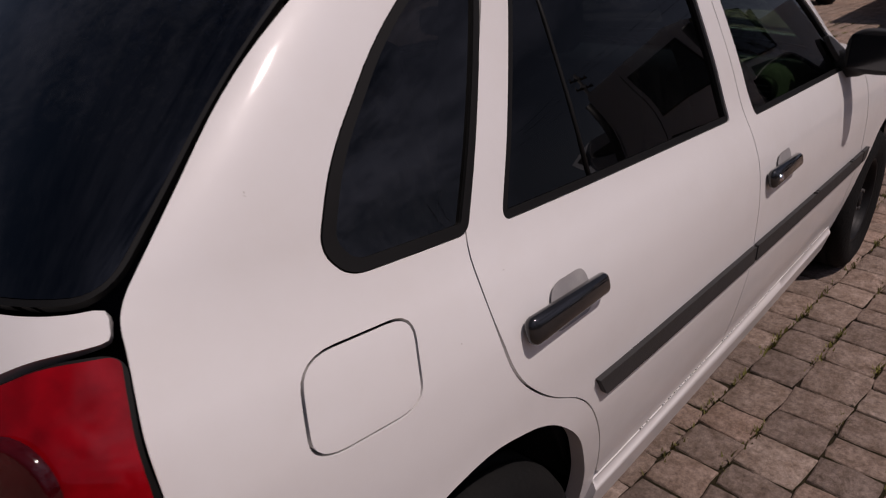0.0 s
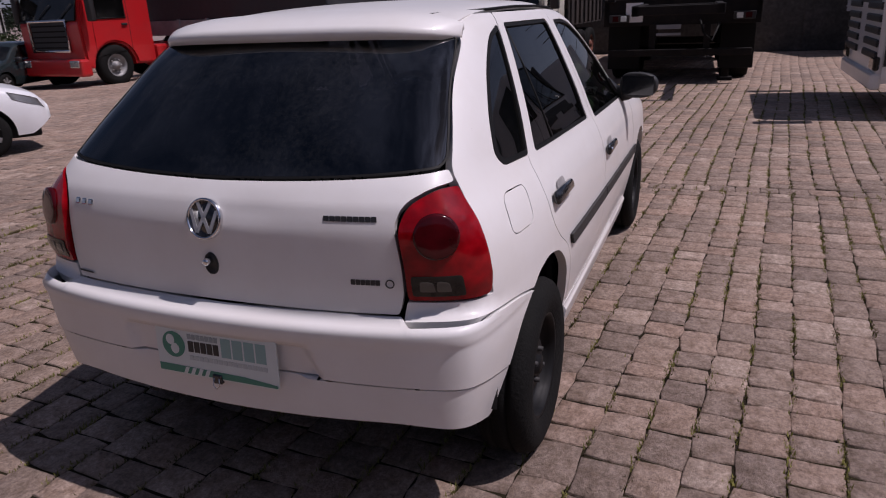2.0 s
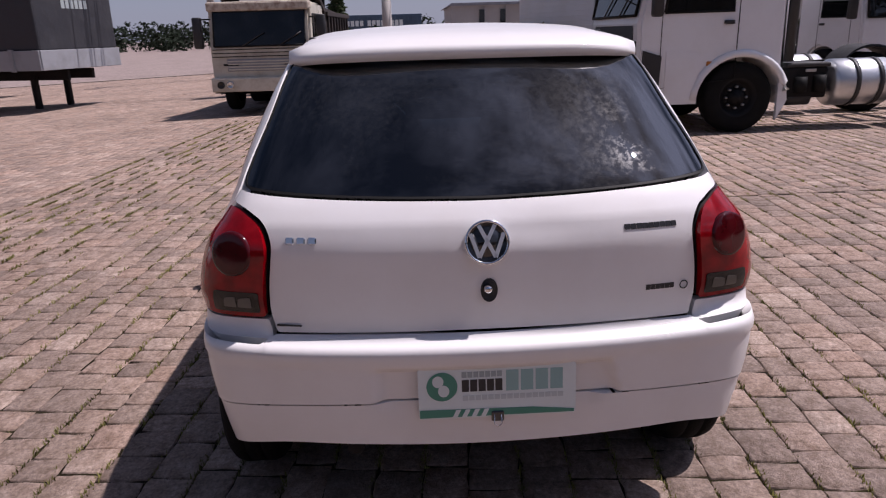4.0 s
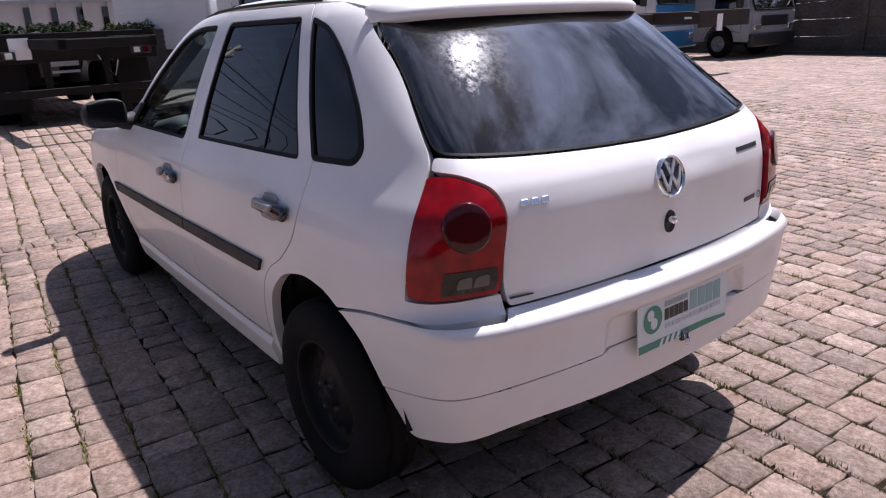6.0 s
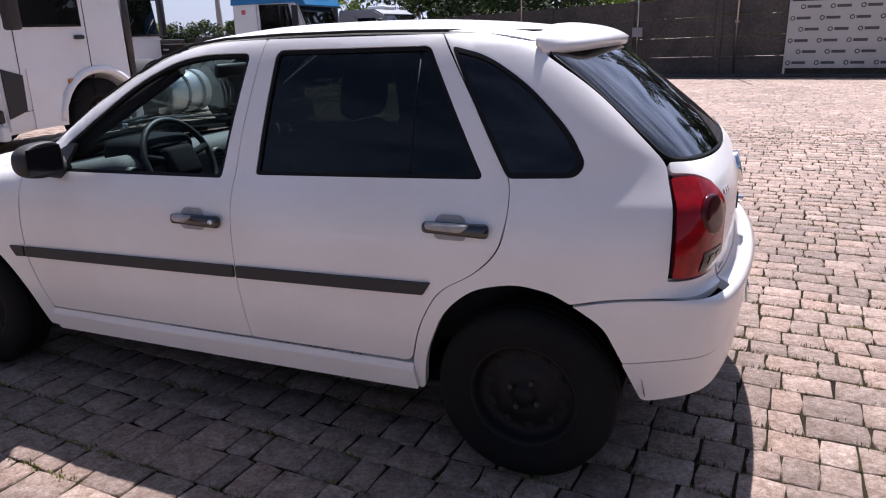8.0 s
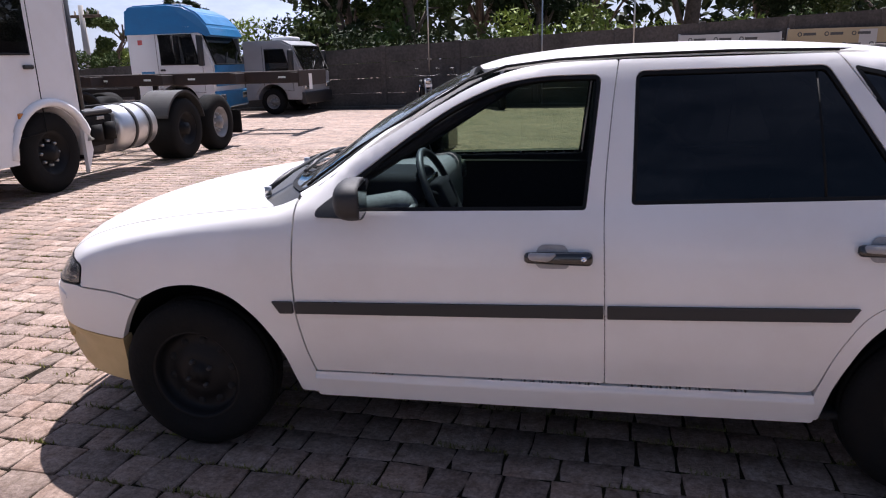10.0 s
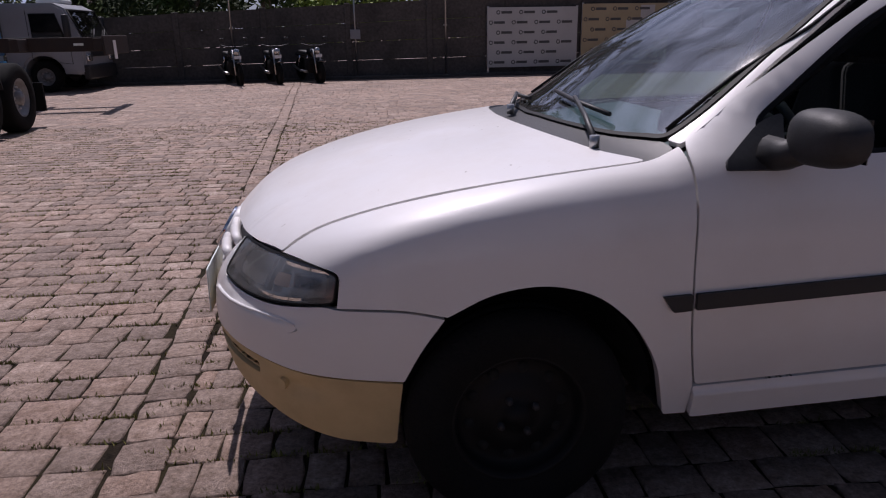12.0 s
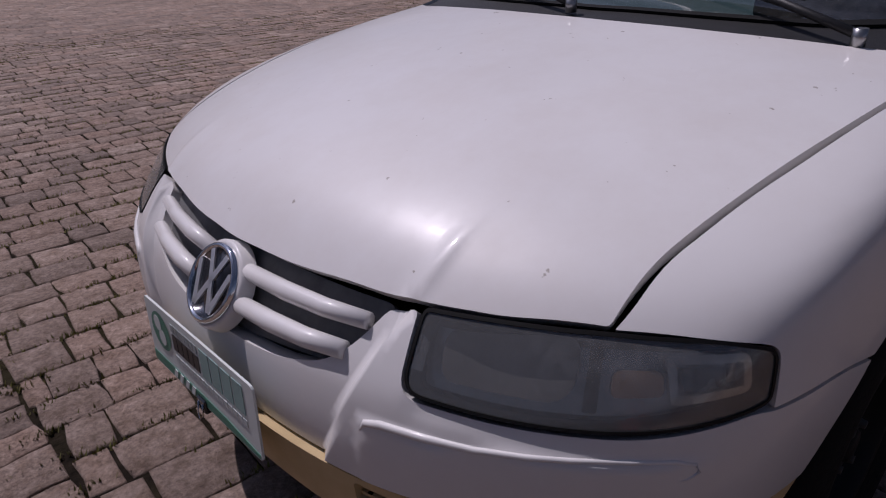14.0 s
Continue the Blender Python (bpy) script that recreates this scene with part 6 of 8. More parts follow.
for s in (-1, 1):
    add(cab, "front_badge_bar", block(0.024, 0.036, s * 0.62 - 0.16, s * 0.62 + 0.16, 0.97, 1.01, 0.004), FRAME)
    add(cab, "wheel_flare", tube([(-1.02 + 0.50 * math.cos(a), s * 1.03, 0.42 + 0.48 * math.sin(a)) for a in np.linspace(0.1, math.pi - 0.2, 12)], 0.045, 8), T_BEIGE)
    add(cab, "step_well", block(-0.62, -0.10, s * 1.0 - 0.06, s * 1.0 + 0.06, 0.42, 0.56, 0.01), FRAME)
RUST_RIM = material("rust_red_rim", (0.16, 0.05, 0.03), 0.8, stain=(6, (0.08, 0.06, 0.05), 0.6))
axle(tipper, -1.02, 0.40, 0.26, 0.92, RUST_RIM)
axle(tipper, -2.95, 0.40, 0.46, 0.86, RUST_RIM)
axle(tipper, -3.85, 0.40, 0.46, 0.86, RUST_RIM)
chassis(tipper, -0.3, -4.8, 0.66)
bed = prism([(-1.75, 0.92), (-4.9, 0.92), (-5.0, 1.95), (-1.75, 2.10), (-0.70, 2.52), (-0.70, 2.46), (-1.66, 2.02)], 2.1, "y", -1.05)
bd = part("tipper_body", bed, RUST, tipper)
for s in (-1, 1):
    for k in range(8):
        add(bd, "body_rib", block(-4.75 + k * 0.40, -4.67 + k * 0.40, s * 1.05 - 0.05, s * 1.05 + 0.05, 0.95, 1.98, 0.012), RUST)
    add(bd, "top_rail", block(-4.95, -1.75, s * 1.05 - 0.06, s * 1.05 + 0.06, 1.92, 2.02, 0.012), RUST)
add(bd, "headboard", block(-1.80, -1.72, -1.05, 1.05, 0.92, 2.42, 0.012), FRAME)

# red tractor truck
red = thing("red_truck", "red tractor truck with tall sleeper cab and chromed grille", "truck", down(pose(-8.47, -12.16, 0, 0, 0, -8), 1.40))
cab = cab_shell(red, 0.0, -1.78, 2.1, 0.40, 2.42, 0.22, T_RED, arch=(-0.72, 0.52))
add(cab, "front_bumper", block(-0.10, 0.16, -1.05, 1.05, 0.26, 0.62, 0.05), T_RED)
add(cab, "grille", block(0.0, 0.04, -0.62, 0.62, 0.78, 1.40, 0.02), BLACK_TRIM)
add(cab, "grille_frame", tube([(0.05, -0.64, 0.78), (0.05, 0.64, 0.78), (0.05, 0.64, 1.40), (0.05, -0.64, 1.40), (0.05, -0.64, 0.78)], 0.03, 6), CHROME)
for k in range(5):
    add(cab, "grille_slot", block(0.036, 0.050, -0.58, 0.58, 0.84 + k * 0.11, 0.87 + k * 0.11), FRAME)
add(cab, "roof_fairing", smooth(block(-1.70, -0.40, -0.90, 0.90, 2.34, 2.62, 0.12, 3)), T_RED)
add(cab, "roof_cooler", smooth(block(-0.80, -0.45, -0.3, 0.3, 2.58, 2.68, 0.04)), T_WHITE)
for s in (-1, 1):
    add(cab, "headlamp", block(0.10, 0.18, s * 0.84 - 0.16, s * 0.84 + 0.16, 0.44, 0.60, 0.03), REFLECT)
    add(cab, "sleeper_window", block(-1.62, -1.32, s * 1.052 - 0.006, s * 1.052 + 0.006, 1.98, 2.24, 0.0), CAB_GLASS)
    add(red, "side_tank", block(-2.45, -1.85, s * 0.75 - 0.25, s * 0.75 + 0.25, 0.32, 0.80, 0.06), T_RED)
axle(red, -0.72, 0.43, 0.26, 0.92)
axle(red, -2.95, 0.42, 0.46, 0.86, T_RED)
axle(red, -3.92, 0.42, 0.46, 0.86, T_RED)
chassis(red, -0.4, -4.4, 0.6, mat=T_RED)


# tarpaulin-sided trailers on grey boards
def curtain_trailer(m, length, name_bars):
    t = thing("curtain_trailer", "trailer with black tarpaulin sides above grey boards", "trailer", m, "tarpaulin trailers")
    body_ = add(t, "tarpaulin", block(-length, 0.0, -1.25, 1.25, 1.25, 2.95, 0.05), TARP)
    top = add(t, "tarpaulin_roof", prism([(-1.25, 2.93), (1.25, 2.93), (0.9, 3.06), (0.0, 3.12), (-0.9, 3.06)], length * 0.998, "x", -length * 0.999), TARP)
    for s in (-1, 1):
        add(t, "side_board", block(-length, 0.0, s * 1.27 - 0.03, s * 1.27 + 0.03, 0.86, 1.27, 0.01), GREY_BOARD)
        for k in range(int(length / 1.3)):
            add(t, "board_post", block(-1.3 * k - 0.72, -1.3 * k - 0.62, s * 1.30 - 0.03, s * 1.30 + 0.03, 0.84, 1.30, 0.01), GREY_BOARD)
        for x, w in name_bars:
            for k in range(6):
                add(body_, "name_bar", block(x + k * w / 6, x + (k + 0.75) * w / 6, s * 1.2505, s * 1.2545, 2.12 - 0.02 * (k % 2), 2.30) if s > 0 else block(x + k * w / 6, x + (k + 0.75) * w / 6, -1.2545, -1.2505, 2.12, 2.30), SIGN_GREY)
    for k in range(6):
        add(body_, "name_bar", block(0.0005, 0.0045, -0.4 + k * 0.14, -0.30 + k * 0.14, 2.12, 2.30), SIGN_GREY)
    add(t, "front_board", block(-0.02, 0.03, -1.27, 1.27, 0.86, 1.27, 0.01), GREY_BOARD)
    chassis(t, -0.1, -length, 0.62)
    add(t, "notice", block(-1.3, -1.08, -1.312, -1.306, 0.92, 1.20), PAPER)
    for s in (-1, 1):
        add(t, "landing_leg", block(-1.0, -0.88, s * 0.5 - 0.06, s * 0.5 + 0.06, 0.0, 0.70, 0.01), FRAME)
    for x in (length - 0.8, length - 1.8):
        axle(t, -x, 0.44, 0.46, 0.95)
    return t


curtain_trailer(down(pose(-13.3, -7.2, 0, 0, 0, 75), 1.16), 7.5, [(-2.6, 1.0)])
curtain_trailer(down(pose(-17.0, -11.0, 0, 0, 0, 70), 1.30), 7.0, [(-2.4, 0.9)])

# low dark trailer with a frame reaching out, a notice taped on its end
low = thing("low_trailer", "black flatbed trailer with an open steel frame and a paper notice", "trailer", pose(-7.1, 0.63, 0, 0, 0, 2))
for s in (-1, 1):
    add(low, "side_rail", block(-8.0, -2.0, s * 1.15 - 0.05, s * 1.15 + 0.05, 1.05, 1.30, 0.012), FRAME)
    add(low, "neck_rail", block(-2.1, 0.0, s * 0.55 - 0.05, s * 0.55 + 0.05, 1.12, 1.26, 0.012), FRAME)
    add(low, "landing_leg", block(-2.6, -2.48, s * 0.75 - 0.06, s * 0.75 + 0.06, 0.03, 1.08, 0.01), FRAME)
    add(low, "leg_foot", block(-2.68, -2.40, s * 0.75 - 0.12, s * 0.75 + 0.12, 0.0, 0.05, 0.01), FRAME)
for x in (-7.8, -6.6, -5.4, -4.2, -3.0, -2.1):
    add(low, "cross_member", block(x - 0.05, x + 0.05, -1.15, 1.15, 1.08, 1.26, 0.01), FRAME)
for x in (-1.1, -0.05):
    add(low, "cross_member", block(x - 0.05, x + 0.05, -0.6, 0.6, 1.13, 1.25, 0.01), FRAME)
add(low, "end_board", block(-2.08, -2.0, -1.20, 1.20, 0.92, 1.34, 0.01), FRAME)
add(low, "deck", block(-8.0, -2.1, -1.1, 1.1, 1.27, 1.31, 0.005), FRAME)
add(low, "notice", block(-1.998, -1.992, -0.85, -0.58, 0.98, 1.28), PAPER)
add(low, "tool_box", block(-3.4, -2.7, -1.1, -0.4, 0.55, 1.0, 0.02), FRAME)
for x in (-3.05, -4.15, -6.6):
    axle(low, x, 0.42, 0.46, 0.90)
for s in (-1, 1):
    add(low, "mud_flap", block(-2.42, -2.40, s * 0.90 - 0.26, s * 0.90 + 0.26, 0.20, 0.95, 0.004), RUBBER)
    add(low, "lamp_box", block(-1.995, -1.95, s * 0.95 - 0.16, s * 0.95 + 0.16, 0.98, 1.10, 0.008), BLACK_TRIM)
    for k in range(2):
        add(low, "lamp_lens", block(-1.949, -1.940, s * (0.88 + 0.13 * k) - 0.045, s * (0.88 + 0.13 * k) + 0.045, 1.0, 1.08, 0.003), DEEP_RED if k else SIGN_WHITE)
    add(low, "hanger", block(-2.06, -1.98, s * 0.42 - 0.05, s * 0.42 + 0.05, 0.48, 0.95, 0.008), FRAME)
    add(low, "twist_lock", block(-2.0, -1.90, s * 1.08 - 0.06, s * 1.08 + 0.06, 1.30, 1.38, 0.01), FRAME)
add(low, "under_run_bar", block(-2.02, -1.92, -1.10, 1.10, 0.44, 0.55, 0.01), FRAME)
add(low, "plate_holder", block(-1.988, -1.975, -0.36, 0.02, 0.86, 0.93, 0.004), GREY_BOARD)
add(low, "plate_holder", block(-1.988, -1.975, -0.36, 0.02, 0.76, 0.80, 0.004), GREY_BOARD)
add(low, "air_hose", tube([(-2.0, 0.30, 1.0), (-1.90, 0.36, 0.80), (-1.92, 0.50, 0.66), (-2.0, 0.60, 0.95)], 0.018, 6), RUBBER)

# box-bodied truck at the back
boxt = thing("box_truck", "white box truck with a ribbed aluminium body", "truck", pose(-12.9, 6.1, 0, 0, 0, 22))
bb = add(boxt, "box_body", block(-5.2, -1.7, -1.15, 1.15, 0.85, 3.0, 0.02), T_WHITE)
for s in (-1, 1):
    for k in range(16):
        add(bb, "body_rib", block(-5.15, -1.75, s * 1.15 - 0.012, s * 1.15 + 0.012, 0.95 + k * 0.125, 0.985 + k * 0.125, 0.006), T_WHITE)
    add(bb, "corner_post", block(-1.74, -1.66, s * 1.13 - 0.04, s * 1.13 + 0.04, 0.85, 3.02, 0.01), ALU)
cab_shell(boxt, 0.0, -1.6, 2.0, 0.42, 2.0, 0.30, T_WHITE, arch=(-0.85, 0.45))
axle(boxt, -0.85, 0.38, 0.24, 0.85)
axle(boxt, -4.2, 0.38, 0.4, 0.82)
chassis(boxt, -0.3, -5.2, 0.58)


# ---- parked cars, simpler ones in the distance ----
def parked_car(label, mat, m, length=4.2, w=1.7, h=1.46, group=""):
    """A car lofted from smooth cross-sections; the front bumper at local x = 0, the tail at -length."""
    c = thing("parked_car", label, "car", m, group)
    L, k = length, length / 4.2
    axles = (-0.80 * k, -3.35 * k)
    belt_t = spline([(-L, 0.86), (-4.0 * k, 0.95), (-3.2 * k, 0.955), (-2.0 * k, 0.92), (-1.2 * k, 0.90), (-0.6 * k, 0.81), (-0.15, 0.70), (0.0, 0.55)], 0.06)
    top_t = spline([(-L, 0.90), (-4.08 * k, 0.985), (-3.6 * k, h - 0.20), (-3.1 * k, h - 0.04), (-2.5 * k, h), (-2.0 * k, h - 0.02), (-1.7 * k, h - 0.12), (-1.05 * k, 0.955), (-0.6 * k, 0.87), (-0.15, 0.74), (0.0, 0.57)], 0.10)
    half_t = spline([(-L, 0.76), (-L + 0.18, 0.90), (-L + 0.7, 0.985), (-2.2 * k, 1.0), (-0.8, 0.985), (-0.3, 0.90), (-0.08, 0.76), (0.0, 0.60)], 0.05)

    def low_z(x):
        z = 0.25 + 0.16 * max(0, (x + 0.25) / 0.25) + 0.16 * max(0, (-L + 0.3 - x) / 0.3)
        for ax in axles:
            d = 0.365**2 - (x - ax) ** 2
            if d > 0:
                z = max(z, 0.29 + math.sqrt(d))
        return z

    def skin(x, v, out=0.0):
        """A place on one half: v 0 at the sill, 0.5 at the belt, 0.85 at the roof's edge, 1 in the middle."""
        half = w / 2 * float(at(half_t, x))
        zb, zt = float(at(belt_t, x)), float(at(top_t, x))
        zt = max(zt, zb + 0.02)
        green = min(1.0, (zt - zb) / 0.42)
        z0 = min(low_z(x), zb - 0.03)
        if v <= 0.5:
            u = v / 0.5
            z = z0 + (zb - z0) * u
            hgt = (z - 0.25) / (zb - 0.25)
            y = half * (0.94 + 0.06 * math.sin(math.pi * min(1.0, max(0.0, 0.12 + 0.80 * hgt)))) - 0.02 * max(0, hgt - 0.8) / 0.2
        elif v <= 0.85:
            u = (v - 0.5) / 0.35
            y = half * (0.955 - (0.05 + 0.16 * green) * u) - 0.02
            z = zb + (zt - 0.05 * green - 0.008 - zb) * u
        else:
            u = (v - 0.85) / 0.15
            y0 = half * (0.905 - 0.16 * green) - 0.02
            y = y0 * (1 - u)
            z = zt - (0.05 * green + 0.008) * max(0.0, 1 - u) ** 2.5
        return y + out, z + out * 0.3

    xs = np.unique(np.round(np.concatenate([np.linspace(-L, 0, 64), *[ax + 0.366 * np.cos(np.linspace(0, math.pi, 17)) for ax in axles]]), 4))
    vs_ = np.concatenate([np.linspace(0, 0.5, 9), np.linspace(0.5, 0.85, 6)[1:], np.linspace(0.85, 1, 7)[1:]])
    verts, faces = [], []
    row = 2 * len(vs_) - 1
    for x in xs:
        half = [(x, *skin(x, v)) for v in vs_]
        verts += half + [(q[0], -q[1], q[2]) for q in half[-2::-1]]
    for i in range(len(xs) - 1):
        faces += [(i * row + j, i * row + j + 1, (i + 1) * row + j + 1, (i + 1) * row + j) for j in range(row - 1)]
    faces += [tuple(range(row)), tuple((len(xs) - 1) * row + j for j in range(row - 1, -1, -1))]
    bodyp = part("body", flat_mesh("body", verts, faces, True), mat, c)
    part("underside", block(-L + 0.15, -0.15, -w / 2 + 0.22, w / 2 - 0.22, 0.2, 0.62, 0.02), DARK, c)

    def patch(name, pts, s, mat_, par, n=6, out=0.006):
        """A pane or lamp on the skin between four corners (x, v), bottom front, bottom rear, top rear, top front."""
        g = []
        for a in np.linspace(0, 1, n):
            for b in np.linspace(0, 1, n):
                x, v = ((1 - a) * ((1 - b) * pts[0][i] + b * pts[1][i]) + a * ((1 - b) * pts[3][i] + b * pts[2][i]) for i in (0, 1))
                y, z = skin(x, v, out)
                g.append((x, s * y, z))
        g += [(x, y - s * 0.012, z - 0.004) for x, y, z in g]
        fs = [(i * n + j, i * n + j + 1, (i + 1) * n + j + 1, (i + 1) * n + j) for i in range(n - 1) for j in range(n - 1)]
        edge = [j for j in range(n)] + [i * n + n - 1 for i in range(1, n)] + [(n - 1) * n + j for j in range(n - 2, -1, -1)] + [i * n for i in range(n - 2, 0, -1)]
        fs += [(edge[i], edge[(i + 1) % len(edge)], edge[(i + 1) % len(edge)] + n * n, edge[i] + n * n) for i in range(len(edge))]
        fs = [f[::-1] for f in fs] if s < 0 else fs
        return part(name, flat_mesh(name, g, fs, True), mat_, par)

    for s in (-1, 1):
        patch("front_window", ((-1.32 * k, 0.53), (-2.36 * k, 0.53), (-2.36 * k, 0.82), (-1.86 * k, 0.82)), s, CAB_GLASS, c)
        patch("rear_window", ((-2.46 * k, 0.53), (-3.44 * k, 0.53), (-3.22 * k, 0.80), (-2.46 * k, 0.82)), s, CAB_GLASS, c)
        patch("headlamp", ((-0.06, 0.34), (-0.42, 0.42), (-0.46, 0.495), (-0.13, 0.47)), s, LAMP_GREY, bodyp)
        patch("tail_lamp", ((-L + 0.36, 0.38), (-L + 0.05, 0.36), (-L + 0.10, 0.49), (-L + 0.30, 0.49)), s, RED_LENS, bodyp)
        for x in (-2.41 * k, -1.22 * k, -3.30 * k):
            pts = [(x + (0.10 * (0.5 - v) if x < -3 else 0), *[q * (s if i == 0 else 1) for i, q in enumerate(skin(x, v, 0.001))]) for v in (0.08, 0.2, 0.35, 0.5)]
            part("door_seam", tube(pts, 0.005, 4), RUBBER, bodyp)
        for x in (-2.20 * k, -3.16 * k):
            y, z = skin(x, 0.42, 0.01)
            part("door_handle", smooth(block(x - 0.10, x + 0.10, s * y - 0.02, s * y + 0.02, z - 0.02, z + 0.02, 0.015)), CHROME, bodyp)
        y, z = skin(-1.45 * k, 0.5)
        part("door_mirror", smooth(block(-1.50 * k, -1.36 * k, s * (y + 0.10) - 0.10, s * (y + 0.10) + 0.10, z - 0.01, z + 0.13, 0.045, 3)), BLACK_TRIM, c)
        for ax in axles:
            t = lathe([(0.19, -0.085), (0.26, -0.09), (0.30, -0.05), (0.30, 0.05), (0.26, 0.09), (0.19, 0.085)], 32)
            d = lathe([(0.20, 0.080), (0.185, 0.06), (0.06, 0.055), (0.05, 0.075), (0.0, 0.078)], 28)
            q = Matrix.Translation((ax, s * (w / 2 - 0.125), 0.30)) @ Matrix.Rotation(0 if s > 0 else math.pi, 4, "Z")
            t.transform(q)
            d.transform(q)
            ob = part("wheel", d, FRAME, c)
            part("tyre", t, TYRE, ob)
            for kk in range(7):
                a = 2 * math.pi * kk / 7
                sp_ = prism([(0.03, -0.020), (0.19, -0.030), (0.19, 0.030), (0.03, 0.020)], 0.02, "y", 0.062)
                sp_.transform(q @ Matrix.Rotation(a, 4, "Y"))
                part("wheel_spoke", sp_, HUB_STEEL, ob)
    # screens across the middle
    for xa, xb, nm in ((-1.12 * k, -1.68 * k, "windscreen"), (-3.98 * k, -3.52 * k, "rear_windscreen")):
        g, n = [], 9
        for a in np.linspace(0, 1, n):
            x = xa + (xb - xa) * a
            ye, _ = skin(x, 0.85)
            for b in np.linspace(-1, 1, n):
                y = b * (ye - 0.06)
                u = 1 - abs(y) / ye
                g.append((x, y, skin(x, 0.85 + 0.15 * u)[1] + 0.008))
        fs = [(i * n + j, i * n + j + 1, (i + 1) * n + j + 1, (i + 1) * n + j) for i in range(n - 1) for j in range(n - 1)]
        part(nm, flat_mesh(nm, g, fs if nm == "rear_windscreen" else [f[::-1] for f in fs], True), CAB_GLASS, c)
    part("bumper_grille", block(-0.06, 0.006, -0.42, 0.42, 0.36, 0.48, 0.02), BLACK_TRIM, bodyp)
    return c


CAR_RED = material("red_orange_car", (0.42, 0.07, 0.03), 0.3, coat=0.5)
CAR_DARK = material("dark_green_car", (0.015, 0.022, 0.024), 0.25, coat=0.6)
CAR_BLACK = material("black_car", (0.012, 0.012, 0.015), 0.25, coat=0.6)
CAR_PURPLE = material("plum_car", (0.10, 0.02, 0.06), 0.3, coat=0.5)
parked_car("white four-door sedan parked alone on the cobbles", T_WHITE, pose(-3.72, -7.30, float(fall(-7.3)), 0, 0, 149), 4.2, 1.72, 1.44)
for (x, y, rz), mat, lab in (((-11.1, -19.3, 14), CAR_DARK, "dark green hatchback in a row of parked cars"), ((-13.4, -24.6, 16), T_WHITE, "white hatchback in a row of parked cars"), ((-14.9, -29.4, 16), CAR_BLACK, "black hatchback in a row of parked cars"), ((-17.4, -35.6, 18), CAR_RED, "orange-red hatchback in a row of parked cars"), ((-15.2, -39.6, 20), CAR_PURPLE, "plum-coloured car in a row of parked cars"), ((-20.6, -41.6, 20), CAR_BLACK, "black car in a row of parked cars")):
    parked_car(lab, mat, pose(x, y, float(fall(y)), 0, 0, rz), 3.9, 1.66, 1.48, "row of parked cars")


# ---- motorcycles by the wall ----
def motorcycle(x, y, rz):
    m = thing("motorcycle", "small black motorcycle on its side stand by the wall", "motorcycle", pose(x, y, 0, 0, 4, rz), "motorcycles by the wall")
    for wx in (0.62, -0.62):
        t = lathe([(0.20, -0.04), (0.27, -0.05), (0.30, -0.02), (0.30, 0.02), (0.27, 0.05), (0.20, 0.04)], 28)
        t.transform(Matrix.Translation((wx, 0, 0.30)))
        w = part("wheel", t, TYRE, m)
        h = lathe([(0.0, -0.03), (0.20, -0.012), (0.21, 0.0), (0.20, 0.012), (0.0, 0.03)], 20)
        h.transform(Matrix.Translation((wx, 0, 0.30)))
        part("hub", h, RIM, w)
    add(m, "fork", tube([(0.62, 0.08, 0.30), (0.40, 0.08, 0.92)], 0.022, 8), STEEL)
    add(m, "fork", tube([(0.62, -0.08, 0.30), (0.40, -0.08, 0.92)], 0.022, 8), STEEL)
    add(m, "fuel_tank", smooth(block(0.02, 0.42, -0.13, 0.13, 0.68, 0.90, 0.08, 3)), BLACK_GLOSS)
    add(m, "saddle", smooth(block(-0.62, 0.05, -0.12, 0.12, 0.70, 0.80, 0.04, 3)), BLACK_TRIM)
    add(m, "engine", smooth(block(-0.10, 0.30, -0.14, 0.14, 0.26, 0.62, 0.05, 2)), FRAME)
    add(m, "frame", tube([(0.40, 0, 0.88), (0.25, 0, 0.55), (-0.25, 0, 0.45), (-0.62, 0, 0.30)], 0.03, 8), FRAME)
    lamp = lathe([(0.0, 0.05), (0.07, 0.04), (0.085, 0.0), (0.05, -0.06)], 20, "x")
    lamp.transform(Matrix.Translation((0.50, 0, 0.86)))
    hl = part("headlamp", lamp, REFLECT, m)
    add(m, "handlebar", tube([(0.30, -0.36, 1.02), (0.38, -0.15, 0.98), (0.38, 0.15, 0.98), (0.30, 0.36, 1.02)], 0.016, 8), BLACK_TRIM)
    for s in (-1, 1):
        add(m, "mirror", smooth(block(0.30, 0.33, s * 0.30 - 0.06, s * 0.30 + 0.06, 1.12, 1.20, 0.012)), BLACK_TRIM)
        add(m, "mirror_stalk", tube([(0.34, s * 0.22, 1.0), (0.315, s * 0.29, 1.14)], 0.008, 6), BLACK_TRIM)
        add(m, "shock", tube([(-0.58, s * 0.11, 0.32), (-0.42, s * 0.11, 0.68)], 0.022, 8), CHROME)
    add(m, "front_fender", smooth(block(0.42, 0.82, -0.06, 0.06, 0.60, 0.65, 0.02)), BLACK_GLOSS)
    add(m, "rear_fender", smooth(block(-0.90, -0.50, -0.07, 0.07, 0.62, 0.68, 0.02)), BLACK_TRIM)
    add(m, "plate", block(0.60, 0.605, -0.09, 0.09, 0.70, 0.78), PAPER)
    add(m, "exhaust", tube([(0.15, -0.16, 0.30), (-0.30, -0.17, 0.28), (-0.75, -0.18, 0.38)], 0.035, 8), STEEL)
    add(m, "side_stand", tube([(0.0, 0.12, 0.30), (-0.05, 0.28, 0.0)], 0.014, 6), FRAME)
    return m


